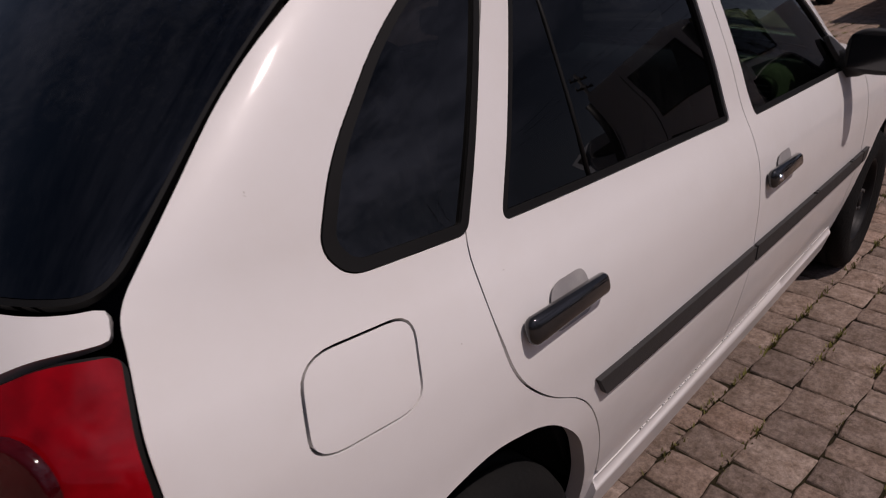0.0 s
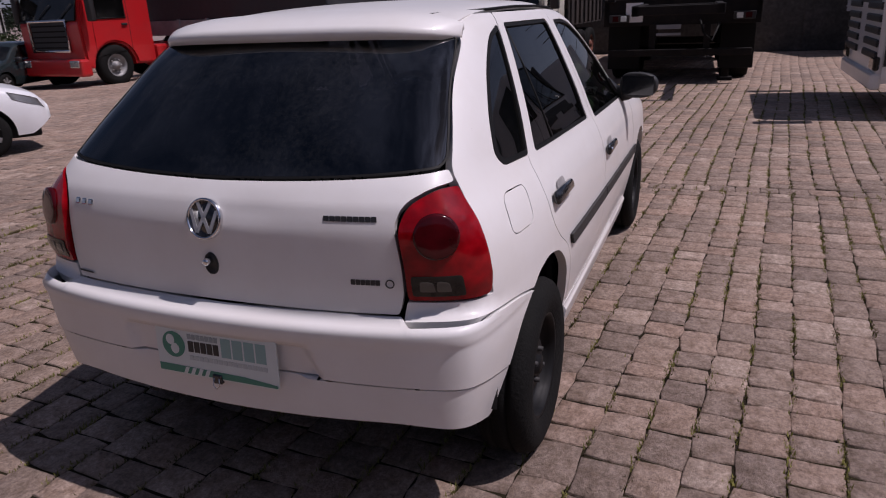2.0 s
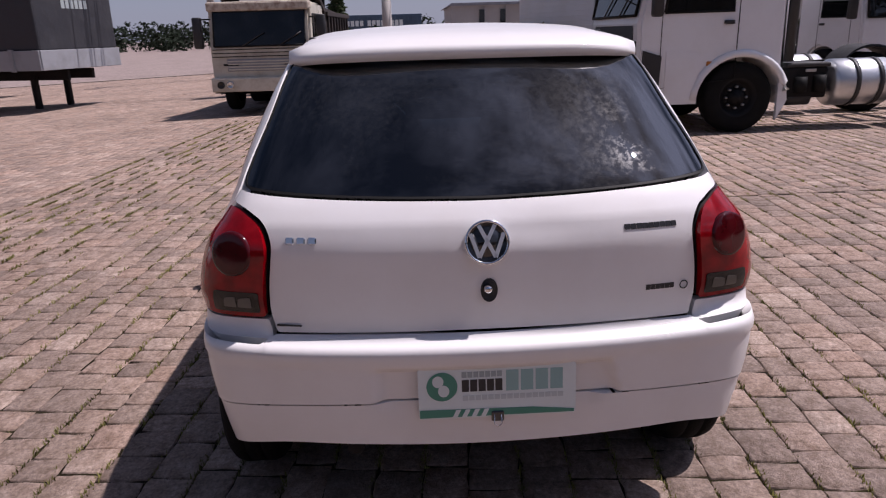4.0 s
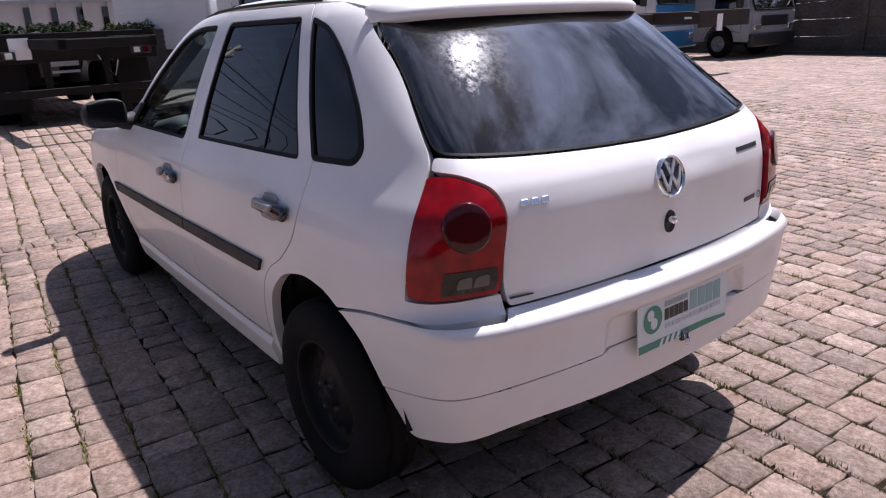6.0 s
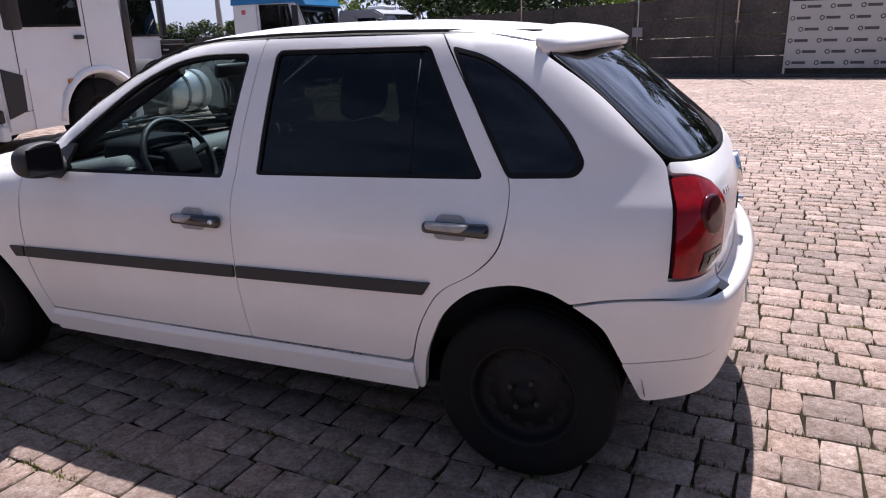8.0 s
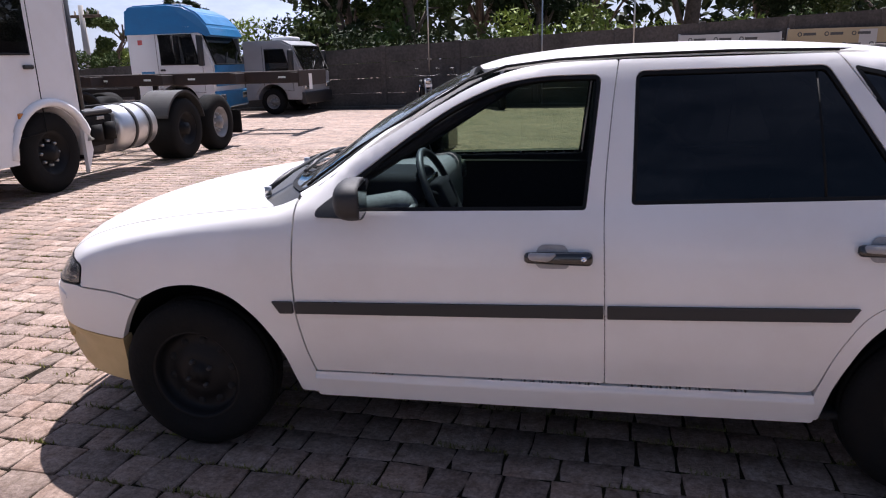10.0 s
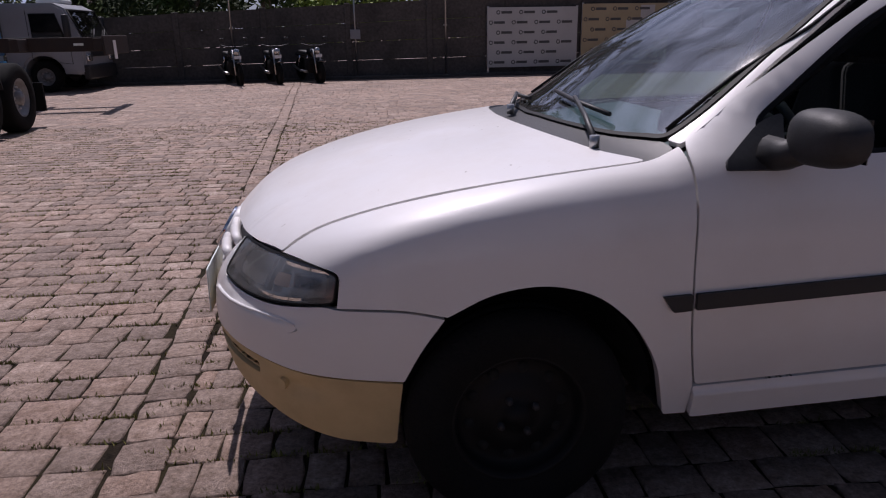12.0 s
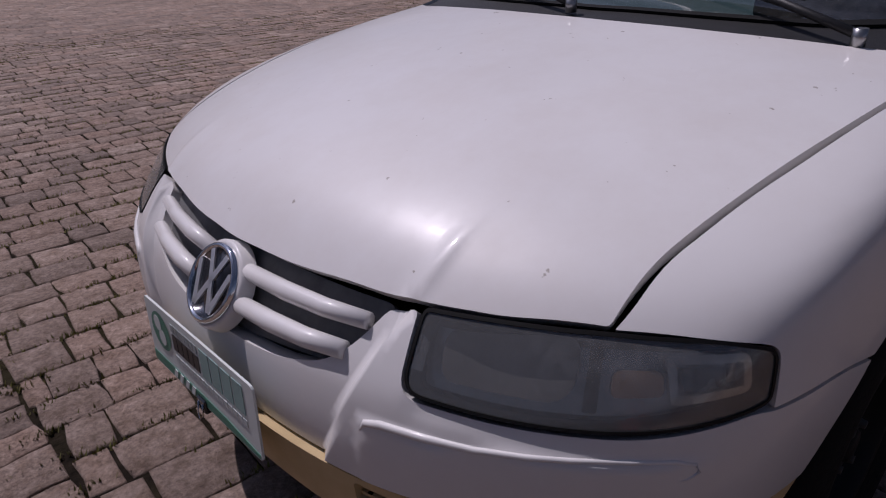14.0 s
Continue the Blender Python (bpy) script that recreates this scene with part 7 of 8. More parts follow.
for x, y, rz in ((-4.10, 17.35, -70), (-3.05, 17.3, -74), (-2.10, 17.4, -66)):
    motorcycle(x, y, rz)

# ---- walls, banners, far buildings, poles ----
WALL_Y = 18.35


def wall_top(x):
    return 1.74 + (x + 7.5) * 0.042


wall_n = thing("wall_north", "dark stained concrete panel wall", "wall", kind="structure")
x = -24.0
while x < 34:
    z0, z1 = wall_top(x), wall_top(x + 2.3)
    n = 4
    for k in range(n):
        a0, a1 = z0 * k / n, z0 * (k + 1) / n
        b0, b1 = z1 * k / n, z1 * (k + 1) / n
        g = 0.006
        part("panel", prism([(x + 0.06, a0 + g), (x + 2.24, b0 + g), (x + 2.24, b1 - g), (x + 0.06, a1 - g)], 0.10, "y", WALL_Y + random.uniform(-0.006, 0.006)), CONCRETE, wall_n)
    part("post", block(x - 0.08, x + 0.08, WALL_Y - 0.05, WALL_Y + 0.15, 0, z0 + 0.03, 0.012, 1), CONCRETE, wall_n)
    x += 2.3
kerb = thing("kerb", "low concrete kerb along the wall", "kerb", kind="structure")
for k in range(29):
    part("kerb_stone", block(-24 + 2 * k, -22.01 + 2 * k, WALL_Y - 0.36, WALL_Y - 0.22, 0, 0.075 + 0.01 * (k % 2), 0.012, 1), CONCRETE, kerb)

wall_w = thing("wall_west", "dark concrete wall under a clipped hedge", "wall", kind="structure")
for k in range(11):
    part("panel", block(-15.75, -15.60, -5 + 2.0 * k + 0.02, -3.02 + 2.0 * k, 0, 1.34, 0.012, 1), CONCRETE, wall_w)
    part("post", block(-15.81, -15.55, -5.08 + 2.0 * k, -4.92 + 2.0 * k, 0, 1.38, 0.012, 1), CONCRETE, wall_w)

# unseen wall, added to cut the low eastern sky light on the tailgate
shade_wall = thing("shade_wall_east", "unseen dark concrete panel wall, added to shade the car's tail", "wall", kind="structure")
for k in range(24):
    part("panel", block(11.0, 11.15, -30 + 2.0 * k + 0.02, -28.02 + 2.0 * k, 0, 3.0, 0.012, 1), CONCRETE, shade_wall)
    part("post", block(10.95, 11.20, -30.08 + 2.0 * k, -29.92 + 2.0 * k, 0, 3.04, 0.012, 1), CONCRETE, shade_wall)


def banner(x0, x1, z0, z1, mat, name, label):
    b = thing(name, label, "banner")
    y = WALL_Y - 0.10
    sheet = part("sheet", block(x0, x1, y - 0.012, y, z0, z1, 0.003, 1), mat, b)
    for px in (x0 + 0.02, x1 - 0.02):
        part("banner_post", block(px - 0.03, px + 0.03, y + 0.0, y + 0.05, 0, z1 + 0.03, 0.006, 1), STEEL, b)
    rows, cols = 6, 4
    for r in range(rows):
        for c in range(cols):
            cx = x0 + (c + 0.5 + (0.22 if r % 2 else -0.1)) * (x1 - x0) / cols
            cz = z0 + (r + 0.5) * (z1 - z0) / rows
            if cx + 0.26 > x1 or cx - 0.24 < x0:
                continue
            d = lathe([(0.035, 0.0), (0.035, 0.003), (0.06, 0.003), (0.06, 0.0)], 14)
            d.transform(Matrix.Translation((cx - 0.17, y - 0.013, cz)) @ Matrix.Rotation(math.pi, 4, "Z"))
            part("mark_ring", d, MARK_GREY, sheet)
            part("name_bar", block(cx - 0.08, cx + 0.24, y - 0.015, y - 0.012, cz - 0.035, cz + 0.035), MARK_GREY, sheet)
    return b


banner(2.97, 5.66, 0.22, 1.88, BANNER, "banner", "pale banner with repeated grey marks on the wall")
tan = banner(5.80, 8.5, 0.22, 1.95, BEIGE_SIGN, "banner", "tan and white banner with repeated grey marks on the wall")
for k, (i, j) in enumerate(((1, 0), (3, 0), (5, 0), (4, 1), (3, 2), (5, 2), (4, 3))):
    part("white_field", block(5.84 + i * 0.44, 5.84 + (i + 1) * 0.44, WALL_Y - 0.1135, WALL_Y - 0.1122, 0.26 + j * 0.41, 0.26 + (j + 1) * 0.41), BANNER, tan)

box_ = thing("meter_box", "small grey meter box on a thin pole against the wall", "meter box")
part("box", block(-0.95, -0.67, WALL_Y - 0.16, WALL_Y - 0.06, 1.08, 1.34, 0.01, 1), GREY_BOARD, box_)
part("pole", tube([(-0.81, WALL_Y - 0.10, 0), (-0.81, WALL_Y - 0.10, 3.6)], 0.022, 8), STEEL, box_)
for px in (-4.15, 1.75):
    p = thing("thin_pole", "thin galvanised pole standing at the wall", "pole")
    part("shaft", tube([(px, WALL_Y - 0.12, 0), (px, WALL_Y - 0.12, 5.5)], 0.025, 8), STEEL, p)
    part("bracket", block(px - 0.05, px + 0.05, WALL_Y - 0.12, WALL_Y, 1.4, 1.45), STEEL, p)


# ---- plants ----
def leaves(name, centres, radii, count, size, mat, parent=None, seed=1, flat=0.7, label="", category=""):
    """A crown of many single leaves scattered on and in uneven clumps."""
    rng = np.random.default_rng(seed)
    c, r = np.array(centres, float), np.array(radii, float)
    w = r**2 / (r**2).sum()
    i = rng.choice(len(c), count, p=w)
    d = rng.normal(size=(count, 3))
    d /= np.linalg.norm(d, axis=1, keepdims=True)
    p = c[i] + d * (r[i] * rng.uniform(0.45, 1.08, count) ** 0.6)[:, None] * np.array([1, 1, flat])
    u = rng.normal(size=(count, 3))
    u /= np.linalg.norm(u, axis=1, keepdims=True)
    v = np.cross(u, d + rng.normal(size=(count, 3)) * 0.6)
    v /= np.linalg.norm(v, axis=1, keepdims=True) + 1e-9
    s = (size * rng.uniform(0.6, 1.4, count))[:, None]
    verts = np.stack([p - u * s, p + v * s * 0.42, p + u * s, p - v * s * 0.42], 1).reshape(-1, 3)
    faces = np.arange(count * 4).reshape(-1, 4)
    me = bpy.data.meshes.new(name)
    me.vertices.add(len(verts))
    me.vertices.foreach_set("co", verts.ravel())
    me.loops.add(count * 4)
    me.loops.foreach_set("vertex_index", faces.ravel())
    me.polygons.add(count)
    me.polygons.foreach_set("loop_start", np.arange(count) * 4)
    me.update(calc_edges=True)
    return part(name, me, mat, parent, label, category)


def tree(x, y, h, spread, seed, mat, label):
    rng = random.Random(seed)
    t = thing("tree", label, "tree", group="trees behind the wall")
    pts = [Vector((x, y, 0))]
    for k in range(1, 6):
        pts.append(Vector((x + rng.uniform(-0.25, 0.25) * k * 0.4, y + rng.uniform(-0.2, 0.2) * k * 0.4, h * 0.15 * k)))
    part("trunk", tube(pts, [h * 0.026 * (1 - 0.13 * k) for k in range(6)], 9), BARK, t)
    cs, rs = [], []
    for k in range(11):
        z = h * rng.uniform(0.26, 0.95)
        a = rng.uniform(0, 2 * math.pi)
        far = spread * rng.uniform(0.25, 0.85) * (1.1 - 0.5 * abs(z / h - 0.6))
        tip = Vector((x + far * math.cos(a), y + far * math.sin(a), z))
        root = pts[min(5, max(1, int(z / h * 5.5)))]
        part("limb", tube([root - Vector((0, 0, h * 0.05)), (root + tip) / 2 + Vector((0, 0, 0.05 * h)), tip], [h * 0.011, h * 0.007, h * 0.003], 6), BARK, t)
        for q in range(4):
            cs.append(tip + Vector((rng.uniform(-1, 1), rng.uniform(-1, 1), rng.uniform(-0.7, 0.7))) * spread * 0.22)
            rs.append(spread * rng.uniform(0.13, 0.27))
    leaves("crown", cs, rs, 8200, 0.115, mat, t, seed)
    return t


for k, (x, y, h, sp_) in enumerate(((-10.6, 31, 9.5, 2.6), (-9.8, 27.5, 8.0, 2.4), (-8.2, 31, 11, 3.4), (-6.5, 26, 8.5, 2.8), (-4.0, 30, 10.5, 3.4), (-1.5, 27, 7.5, 2.8), (1.2, 32, 8, 3.4), (4.6, 27.5, 14.0, 4.2), (8.0, 31, 9.5, 3.3), (12.0, 28, 8.5, 3.0), (16.5, 31, 9.5, 3.4), (-20, 33, 5.5, 1.6))):
    tree(x, y, h, sp_, 20 + k, LEAF_DARK if k % 3 else LEAF, "tall dark green tree behind the yard wall")
rng = random.Random(5)
for k in range(26):
    # undergrowth close behind the wall
    x = -13 + k * 1.35 + rng.uniform(-0.5, 0.5)
    b = thing("shrub", "leafy shrub behind the yard wall", "shrub", group="shrubs behind the wall")
    hh = rng.uniform(1.7, 3.0)
    cs = [(x + rng.uniform(-0.9, 0.9), 21.0 + rng.uniform(-0.8, 1.6), hh * rng.uniform(0.35, 1.0)) for _ in range(9)]
    leaves("foliage", cs, [rng.uniform(0.4, 0.75) for _ in cs], 900, 0.09, LEAF_LIGHT if 8 <= k <= 14 or k in (0, 1) else (LEAF if k % 2 else LEAF_DARK), b, 100 + k)
    part("stem", tube([(x, 21.2, 0), (x, 21.2, hh * 0.7)], 0.05, 6), BARK, b)
hedge = thing("hedge", "clipped dark green hedge on top of the west wall", "hedge")
for k in range(6):
    cs = [(-16.0 + rng.uniform(-0.2, 0.2), -5 + k * 3.8 + rng.uniform(0, 3.8), 1.28 + rng.uniform(0, 0.24)) for _ in range(46)]
    leaves("hedge_foliage", cs, [0.17] * len(cs), 3200, 0.045, LEAF_DARK if k % 2 else LEAF, hedge, 300 + k)
part("hedge_core", block(-16.2, -15.85, -5, 17, 0.0, 1.34, 0.1), LEAF_DARK, hedge)
ivy = thing("ivy", "yellow-green ivy over the top of the north wall", "ivy")
for k in range(4):
    cs = [(-24 + k * 3.1 + rng.uniform(0, 3.1), WALL_Y + rng.uniform(0.1, 0.6), 1.30 + rng.uniform(0, 0.55)) for _ in range(40)]
    leaves("ivy_foliage", cs, [0.22] * len(cs), 3600, 0.05, LEAF_LIGHT if k % 2 else LEAF, ivy, 330 + k)
far_hedge = thing("hedge", "long dark hedge behind the row of parked cars", "hedge")
for k in range(8):
    t0 = k / 8
    cs = [(-14 - 22 * (t0 + q / 8), -52 + 12 * (t0 + q / 8) + rng.uniform(-0.3, 0.3), rng.uniform(-0.6, 0.75)) for q in (rng.random() for _ in range(50))]
    leaves("hedge_foliage", cs, [0.4] * len(cs), 2200, 0.10, LEAF_DARK, far_hedge, 340 + k)

# far tree line, one mass nobody could count
cs = [(-150 + rng.uniform(-30, 30), -140 + rng.uniform(0, 280), rng.uniform(0.3, 3.2)) for _ in range(420)]
cs += [(-160 + rng.uniform(0, 200), -135 + rng.uniform(-25, 25), rng.uniform(-0.8, 3.6)) for _ in range(420)]
far = leaves("far_trees", cs, [rng.uniform(1.3, 3.0) for _ in cs], 70000, 0.42, LEAF_BACKLIT, None, 9, 0.8, "distant dark belt of trees", "trees")
tagged(far, kind="stuff")
cs = [(-26 + rng.uniform(0, 166), 62 + rng.uniform(-6, 10), rng.uniform(0.5, 9)) for _ in range(200)]
tagged(leaves("far_trees", cs, [rng.uniform(2.0, 4.0) for _ in cs], 14000, 0.7, LEAF_DARK, None, 10, 0.8, "belt of trees beyond the wall", "trees"), kind="stuff")

# far buildings
hall = thing("far_building", "long pale industrial hall with pilasters beyond the hedge", "building")
hw = part("wall", block(-62, -52, 3.4, 31, 0, 3.3, 0.0), FAR_WALL, hall)
part("roof", prism([(3.1, 3.3), (31.3, 3.3), (31.0, 3.5), (3.4, 3.5)], 10.6, "x", -62.3), GREY_BOARD, hall)
for k in range(16):
    y0 = 5.5 + k * 1.6
    w = part("window", block(-52.05, -51.9, y0, y0 + 0.40, 0.5, 3.0), CAB_GLASS, hall)
    part("window_frame", block(-51.98, -51.84, y0 + 0.40, y0 + 0.52, 0.0, 3.3), FAR_WALL, w)
stack = thing("concrete_column", "plain grey concrete column beyond the hedge", "column")
part("shaft", tube([(-27.5, -0.9, 0), (-27.5, -0.9, 3.55)], [0.21, 0.19], 24), FAR_WALL, stack)
sign = thing("billboard", "dark billboard with a pale truss, on two posts", "billboard", pose(-11.4, -25.0, 0, 0, 0, -27.8))
part("board", block(-1.12, 1.12, -0.12, 0.12, 1.62, 3.28, 0.02), BLACK_TRIM, sign)
part("top_strip", block(-1.14, 1.14, -0.14, 0.14, 3.62, 4.12, 0.02), FRAME, sign)
for k in range(14):
    part("truss_bar", tube([(-1.1 + k * 0.157, 0, 3.26), (-1.02 + k * 0.157 if k % 2 else -1.14 + k * 0.157, 0, 3.64)], 0.03, 5), BANNER, sign)
part("edge_strip", block(1.12, 1.17, -0.13, 0.13, 1.6, 3.64, 0.005), BANNER, sign)
for x in (-0.8, 0.8):
    part("post", tube([(x, 0, -0.85), (x, 0, 3.6)], 0.09, 8), STEEL, sign)
box = thing("shipping_container", "blue-grey corrugated shipping container beyond the hedge", "container")
bx = part("body", block(-47.4, -45.0, -4.9, 0.95, 0.0, 2.65, 0.02), T_CONTAINER, box)
for k in range(19):
    part("rib", block(-44.99, -44.95, -4.8 + k * 0.30, -4.67 + k * 0.30, 0.1, 2.55, 0.01), T_CONTAINER, bx)
for k in range(13):
    part("name_bar", block(-44.945, -44.94, -4.3 + k * 0.30 + (0.2 if k > 4 else 0), -4.08 + k * 0.30 + (0.2 if k > 4 else 0), 1.95, 2.30), SIGN_WHITE, bx)
shed = thing("far_shed", "small white building far behind the parked cars", "building")
part("wall", block(-34.0, -32.4, -48.2, -46.4, -0.9, 3.0), FAR_WALL, shed)
part("roof", block(-34.1, -32.3, -48.3, -46.3, 3.0, 3.1), T_WHITE, shed)
for k in range(4):
    part("window", block(-33.9 + k * 0.40, -33.72 + k * 0.40, -46.4, -46.35, 0.6, 2.8), CAB_GLASS, shed)

# poles and overhead lines
def pole(x, y, h, arms=1):
    p = thing("utility_pole", "grey concrete utility pole with a cross arm", "utility pole", group="utility poles")
    part("shaft", tube([(x, y, float(fall(y))), (x, y, h)], [0.17, 0.10], 12), FAR_WALL, p)
    for k in range(arms):
        arm = part("cross_arm", block(x - 0.9, x + 0.9, y - 0.05, y + 0.05, h - 0.5 - 0.7 * k, h - 0.38 - 0.7 * k, 0.01), BARK, p)
        for q in (-0.8, -0.3, 0.3, 0.8):
            part("insulator", tube([(x + q, y, h - 0.38 - 0.7 * k), (x + q, y, h - 0.22 - 0.7 * k)], 0.04, 6), T_BEIGE, arm)
    return p


POLES = [(-26, -34, 9.5), (-27, -8, 9.5), (-26, 17, 9.5), (-14, 40, 9.0)]
for x, y, h in POLES:
    pole(x, y, h, 2)
wires = thing("overhead_lines", "sagging overhead power lines between the poles", "power line")
for (xa, ya, ha), (xb, yb, hb) in zip([(-10, -62, 9.5)] + POLES, POLES + [(14, 46, 9.0)]):
    for q, dz in ((-0.8, -0.2), (0.8, -0.2), (0.0, -1.2)):
        pts = [(xa + (xb - xa) * s + q, ya + (yb - ya) * s, ha + (hb - ha) * s + dz - 0.9 * 4 * s * (1 - s)) for s in np.linspace(0, 1, 13)]
        part("cable", tube(pts, 0.009, 4), FRAME, wires)
for x, y, h in ((-16.5, -41.4, 7.0), (-16.5, -13.6, 6.0), (-20.5, 25.0, 4.0)):
    pole(x, y, h, 1)
low_lines = thing("overhead_lines", "low slack power and telephone lines beyond the trailers", "power line")
for z, q in ((5.15, 0.0), (5.35, 0.5), (3.95, 0.0), (3.6, 0.2), (3.25, -0.2), (4.6, -0.4)):
    pts = [(-16.5 + q, -66 + 70 * s_, z - 0.25 * math.sin(math.pi * ((s_ * 3) % 1)) + 0.25 * s_) for s_ in np.linspace(0, 1, 31)]
    part("cable", tube(pts, 0.018, 4), FRAME, low_lines)
part("cable", tube([(-27.5, -0.9, 3.5), (-27.2, 8, 3.42), (-27, 18, 3.5)], 0.02, 4), FRAME, low_lines)
mast = thing("lattice_mast", "steel lattice power mast in the distance", "mast")
for s, t in ((-1, -1), (-1, 1), (1, 1), (1, -1)):
    part("leg", tube([(-80 + s * 1.6, -12 + t * 1.6, 0), (-80 + s * 0.3, -12 + t * 0.3, 14)], 0.10, 5), STEEL, mast)
for k in range(10):
    f0, f1 = 1.6 - 1.3 * k / 10, 1.6 - 1.3 * (k + 1) / 10
    z0, z1 = 1.4 * k, 1.4 * (k + 1)
    for s in (-1, 1):
        part("brace", tube([(-80 - f0, -12 + s * f0, z0), (-80 + f1, -12 + s * f1, z1)], 0.06, 4), STEEL, mast)
        part("brace", tube([(-80 + s * f0, -12 - f0, z0), (-80 + s * f1, -12 + f1, z1)], 0.06, 4), STEEL, mast)
cyp = thing("tree", "narrow dark cypress in the distance", "tree")
part("trunk", tube([(-72, -7.0, 0), (-72, -7.0, 7)], 0.15, 6), BARK, cyp)
leaves("crown", [(-72, -7.0, 1.5 + 0.9 * k) for k in range(8)], [1.2 - 0.12 * k for k in range(8)], 1500, 0.3, LEAF_DARK, cyp, 77)
for q, (x, y, h, sp_) in enumerate(((-26.5, 36, 5.2, 1.9), (-34, 14, 3.4, 1.6), (-27, 44, 5, 2.2))):
    tree(x, y, h, sp_, 60 + q, LEAF, "leafy green tree beyond the yard")

# ---- the ground: soil sheet and cobbles ----
def ground_material():
    m = bpy.data.materials.new("cobble_stone")
    m.use_nodes = True
    n, l = m.node_tree.nodes, m.node_tree.links
    b = n["Principled BSDF"]
    geo, obj, co = n.new("ShaderNodeNewGeometry"), n.new("ShaderNodeObjectInfo"), n.new("ShaderNodeTexCoord")
    add_, fr = n.new("ShaderNodeMath"), n.new("ShaderNodeMath")
    fr.operation = "FRACT"
    l.new(geo.outputs["Random Per Island"], add_.inputs[0])
    l.new(obj.outputs["Random"], add_.inputs[1])
    l.new(add_.outputs[0], fr.inputs[0])
    ramp = n.new("ShaderNodeValToRGB")
    ramp.color_ramp.elements[0].color, ramp.color_ramp.elements[1].color = (0.243, 0.189, 0.160, 1), (0.418, 0.334, 0.284, 1)
    e = ramp.color_ramp.elements.new(0.5)
    e.color = (0.330, 0.254, 0.211, 1)
    e = ramp.color_ramp.elements.new(0.8)
    e.color = (0.348, 0.253, 0.204, 1)
    l.new(fr.outputs[0], ramp.inputs[0])
    g = n.new("ShaderNodeTexNoise")
    g.inputs["Scale"].default_value, g.inputs["Detail"].default_value, g.inputs["Roughness"].default_value = 60, 8, 0.82
    l.new(geo.outputs["Position"], g.inputs["Vector"])
    gr = n.new("ShaderNodeValToRGB")
    gr.color_ramp.elements[0].position, gr.color_ramp.elements[1].position = 0.32, 0.70
    gr.color_ramp.elements[0].color, gr.color_ramp.elements[1].color = (0.38, 0.36, 0.35, 1), (1.52, 1.51, 1.50, 1)
    l.new(g.outputs["Fac"], gr.inputs[0])
    mul = n.new("ShaderNodeMix")
    mul.data_type, mul.blend_type = "RGBA", "MULTIPLY"
    mul.inputs[0].default_value = 1
    l.new(ramp.outputs[0], mul.inputs[6])
    l.new(gr.outputs[0], mul.inputs[7])
    s = n.new("ShaderNodeTexNoise")
    s.inputs["Scale"].default_value, s.inputs["Detail"].default_value = 0.55, 6
    l.new(geo.outputs["Position"], s.inputs["Vector"])
    sr = n.new("ShaderNodeMapRange")
    sr.inputs[1].default_value, sr.inputs[2].default_value, sr.inputs[3].default_value, sr.inputs[4].default_value = 0.3, 0.75, 0.90, 1.28
    l.new(s.outputs["Fac"], sr.inputs[0])
    hs = n.new("ShaderNodeHueSaturation")
    l.new(sr.outputs[0], hs.inputs["Value"])
    # dirt and rusty blotches, a hand wide
    d = n.new("ShaderNodeTexNoise")
    d.inputs["Scale"].default_value, d.inputs["Detail"].default_value, d.inputs["Roughness"].default_value = 17, 6, 0.7
    l.new(geo.outputs["Position"], d.inputs["Vector"])
    dr = n.new("ShaderNodeValToRGB")
    dr.color_ramp.elements[0].position, dr.color_ramp.elements[1].position = 0.34, 0.66
    dr.color_ramp.elements[0].color, dr.color_ramp.elements[1].color = (0.62, 0.56, 0.50, 1), (1.22, 1.22, 1.22, 1)
    l.new(d.outputs["Fac"], dr.inputs[0])
    dirt = n.new("ShaderNodeMix")
    dirt.data_type, dirt.blend_type = "RGBA", "MULTIPLY"
    dirt.inputs[0].default_value = 1
    l.new(mul.outputs[2], dirt.inputs[6])
    l.new(dr.outputs[0], dirt.inputs[7])
    l.new(dirt.outputs[2], hs.inputs["Color"])
    l.new(hs.outputs[0], b.inputs["Base Color"])
    b.inputs["Roughness"].default_value, b.inputs["Specular IOR Level"].default_value = 0.72, 0.35
    bp = n.new("ShaderNodeBump")
    bp.inputs["Distance"].default_value, bp.inputs["Strength"].default_value = 0.010, 1.0
    l.new(g.outputs["Fac"], bp.inputs["Height"])
    l.new(bp.outputs[0], b.inputs["Normal"])
    return m


STONE = ground_material()
MOSS = material("joint_moss", (0.20, 0.19, 0.045), 0.9, grain=(3, 0.5), stain=(0.8, (0.05, 0.038, 0.022), 0.9))
FAR_GROUND = material("distant_cobbles", (0.26, 0.203, 0.182), 0.85, grain=(5, 0.35), stain=(0.4, (0.15, 0.115, 0.10), 0.5), bump=(6, 0.02))
ground = thing("ground", "wide yard paved with worn pinkish granite cobbles", "ground", kind="structure")
ys = np.concatenate([np.linspace(-40, -24, 3), np.linspace(-22, -2, 21), [24]])
soil_v = [(x, y, float(fall(y)) - 0.0065) for y in ys for x in (-34, 12)]
part("soil", flat_mesh("soil", soil_v, [(2 * i, 2 * i + 1, 2 * i + 3, 2 * i + 2) for i in range(len(ys) - 1)], True), SOIL, ground)
W = 2500
low_z = float(fall(-40)) - 0.0065
rim_v = [(-W, -W, low_z), (W, -W, low_z), (W, W, -0.0065), (-W, W, -0.0065)]
k = len(ys)
out_v = rim_v + [(-34, y, float(fall(y)) - 0.0065) for y in ys] + [(12, y, float(fall(y)) - 0.0065) for y in ys]
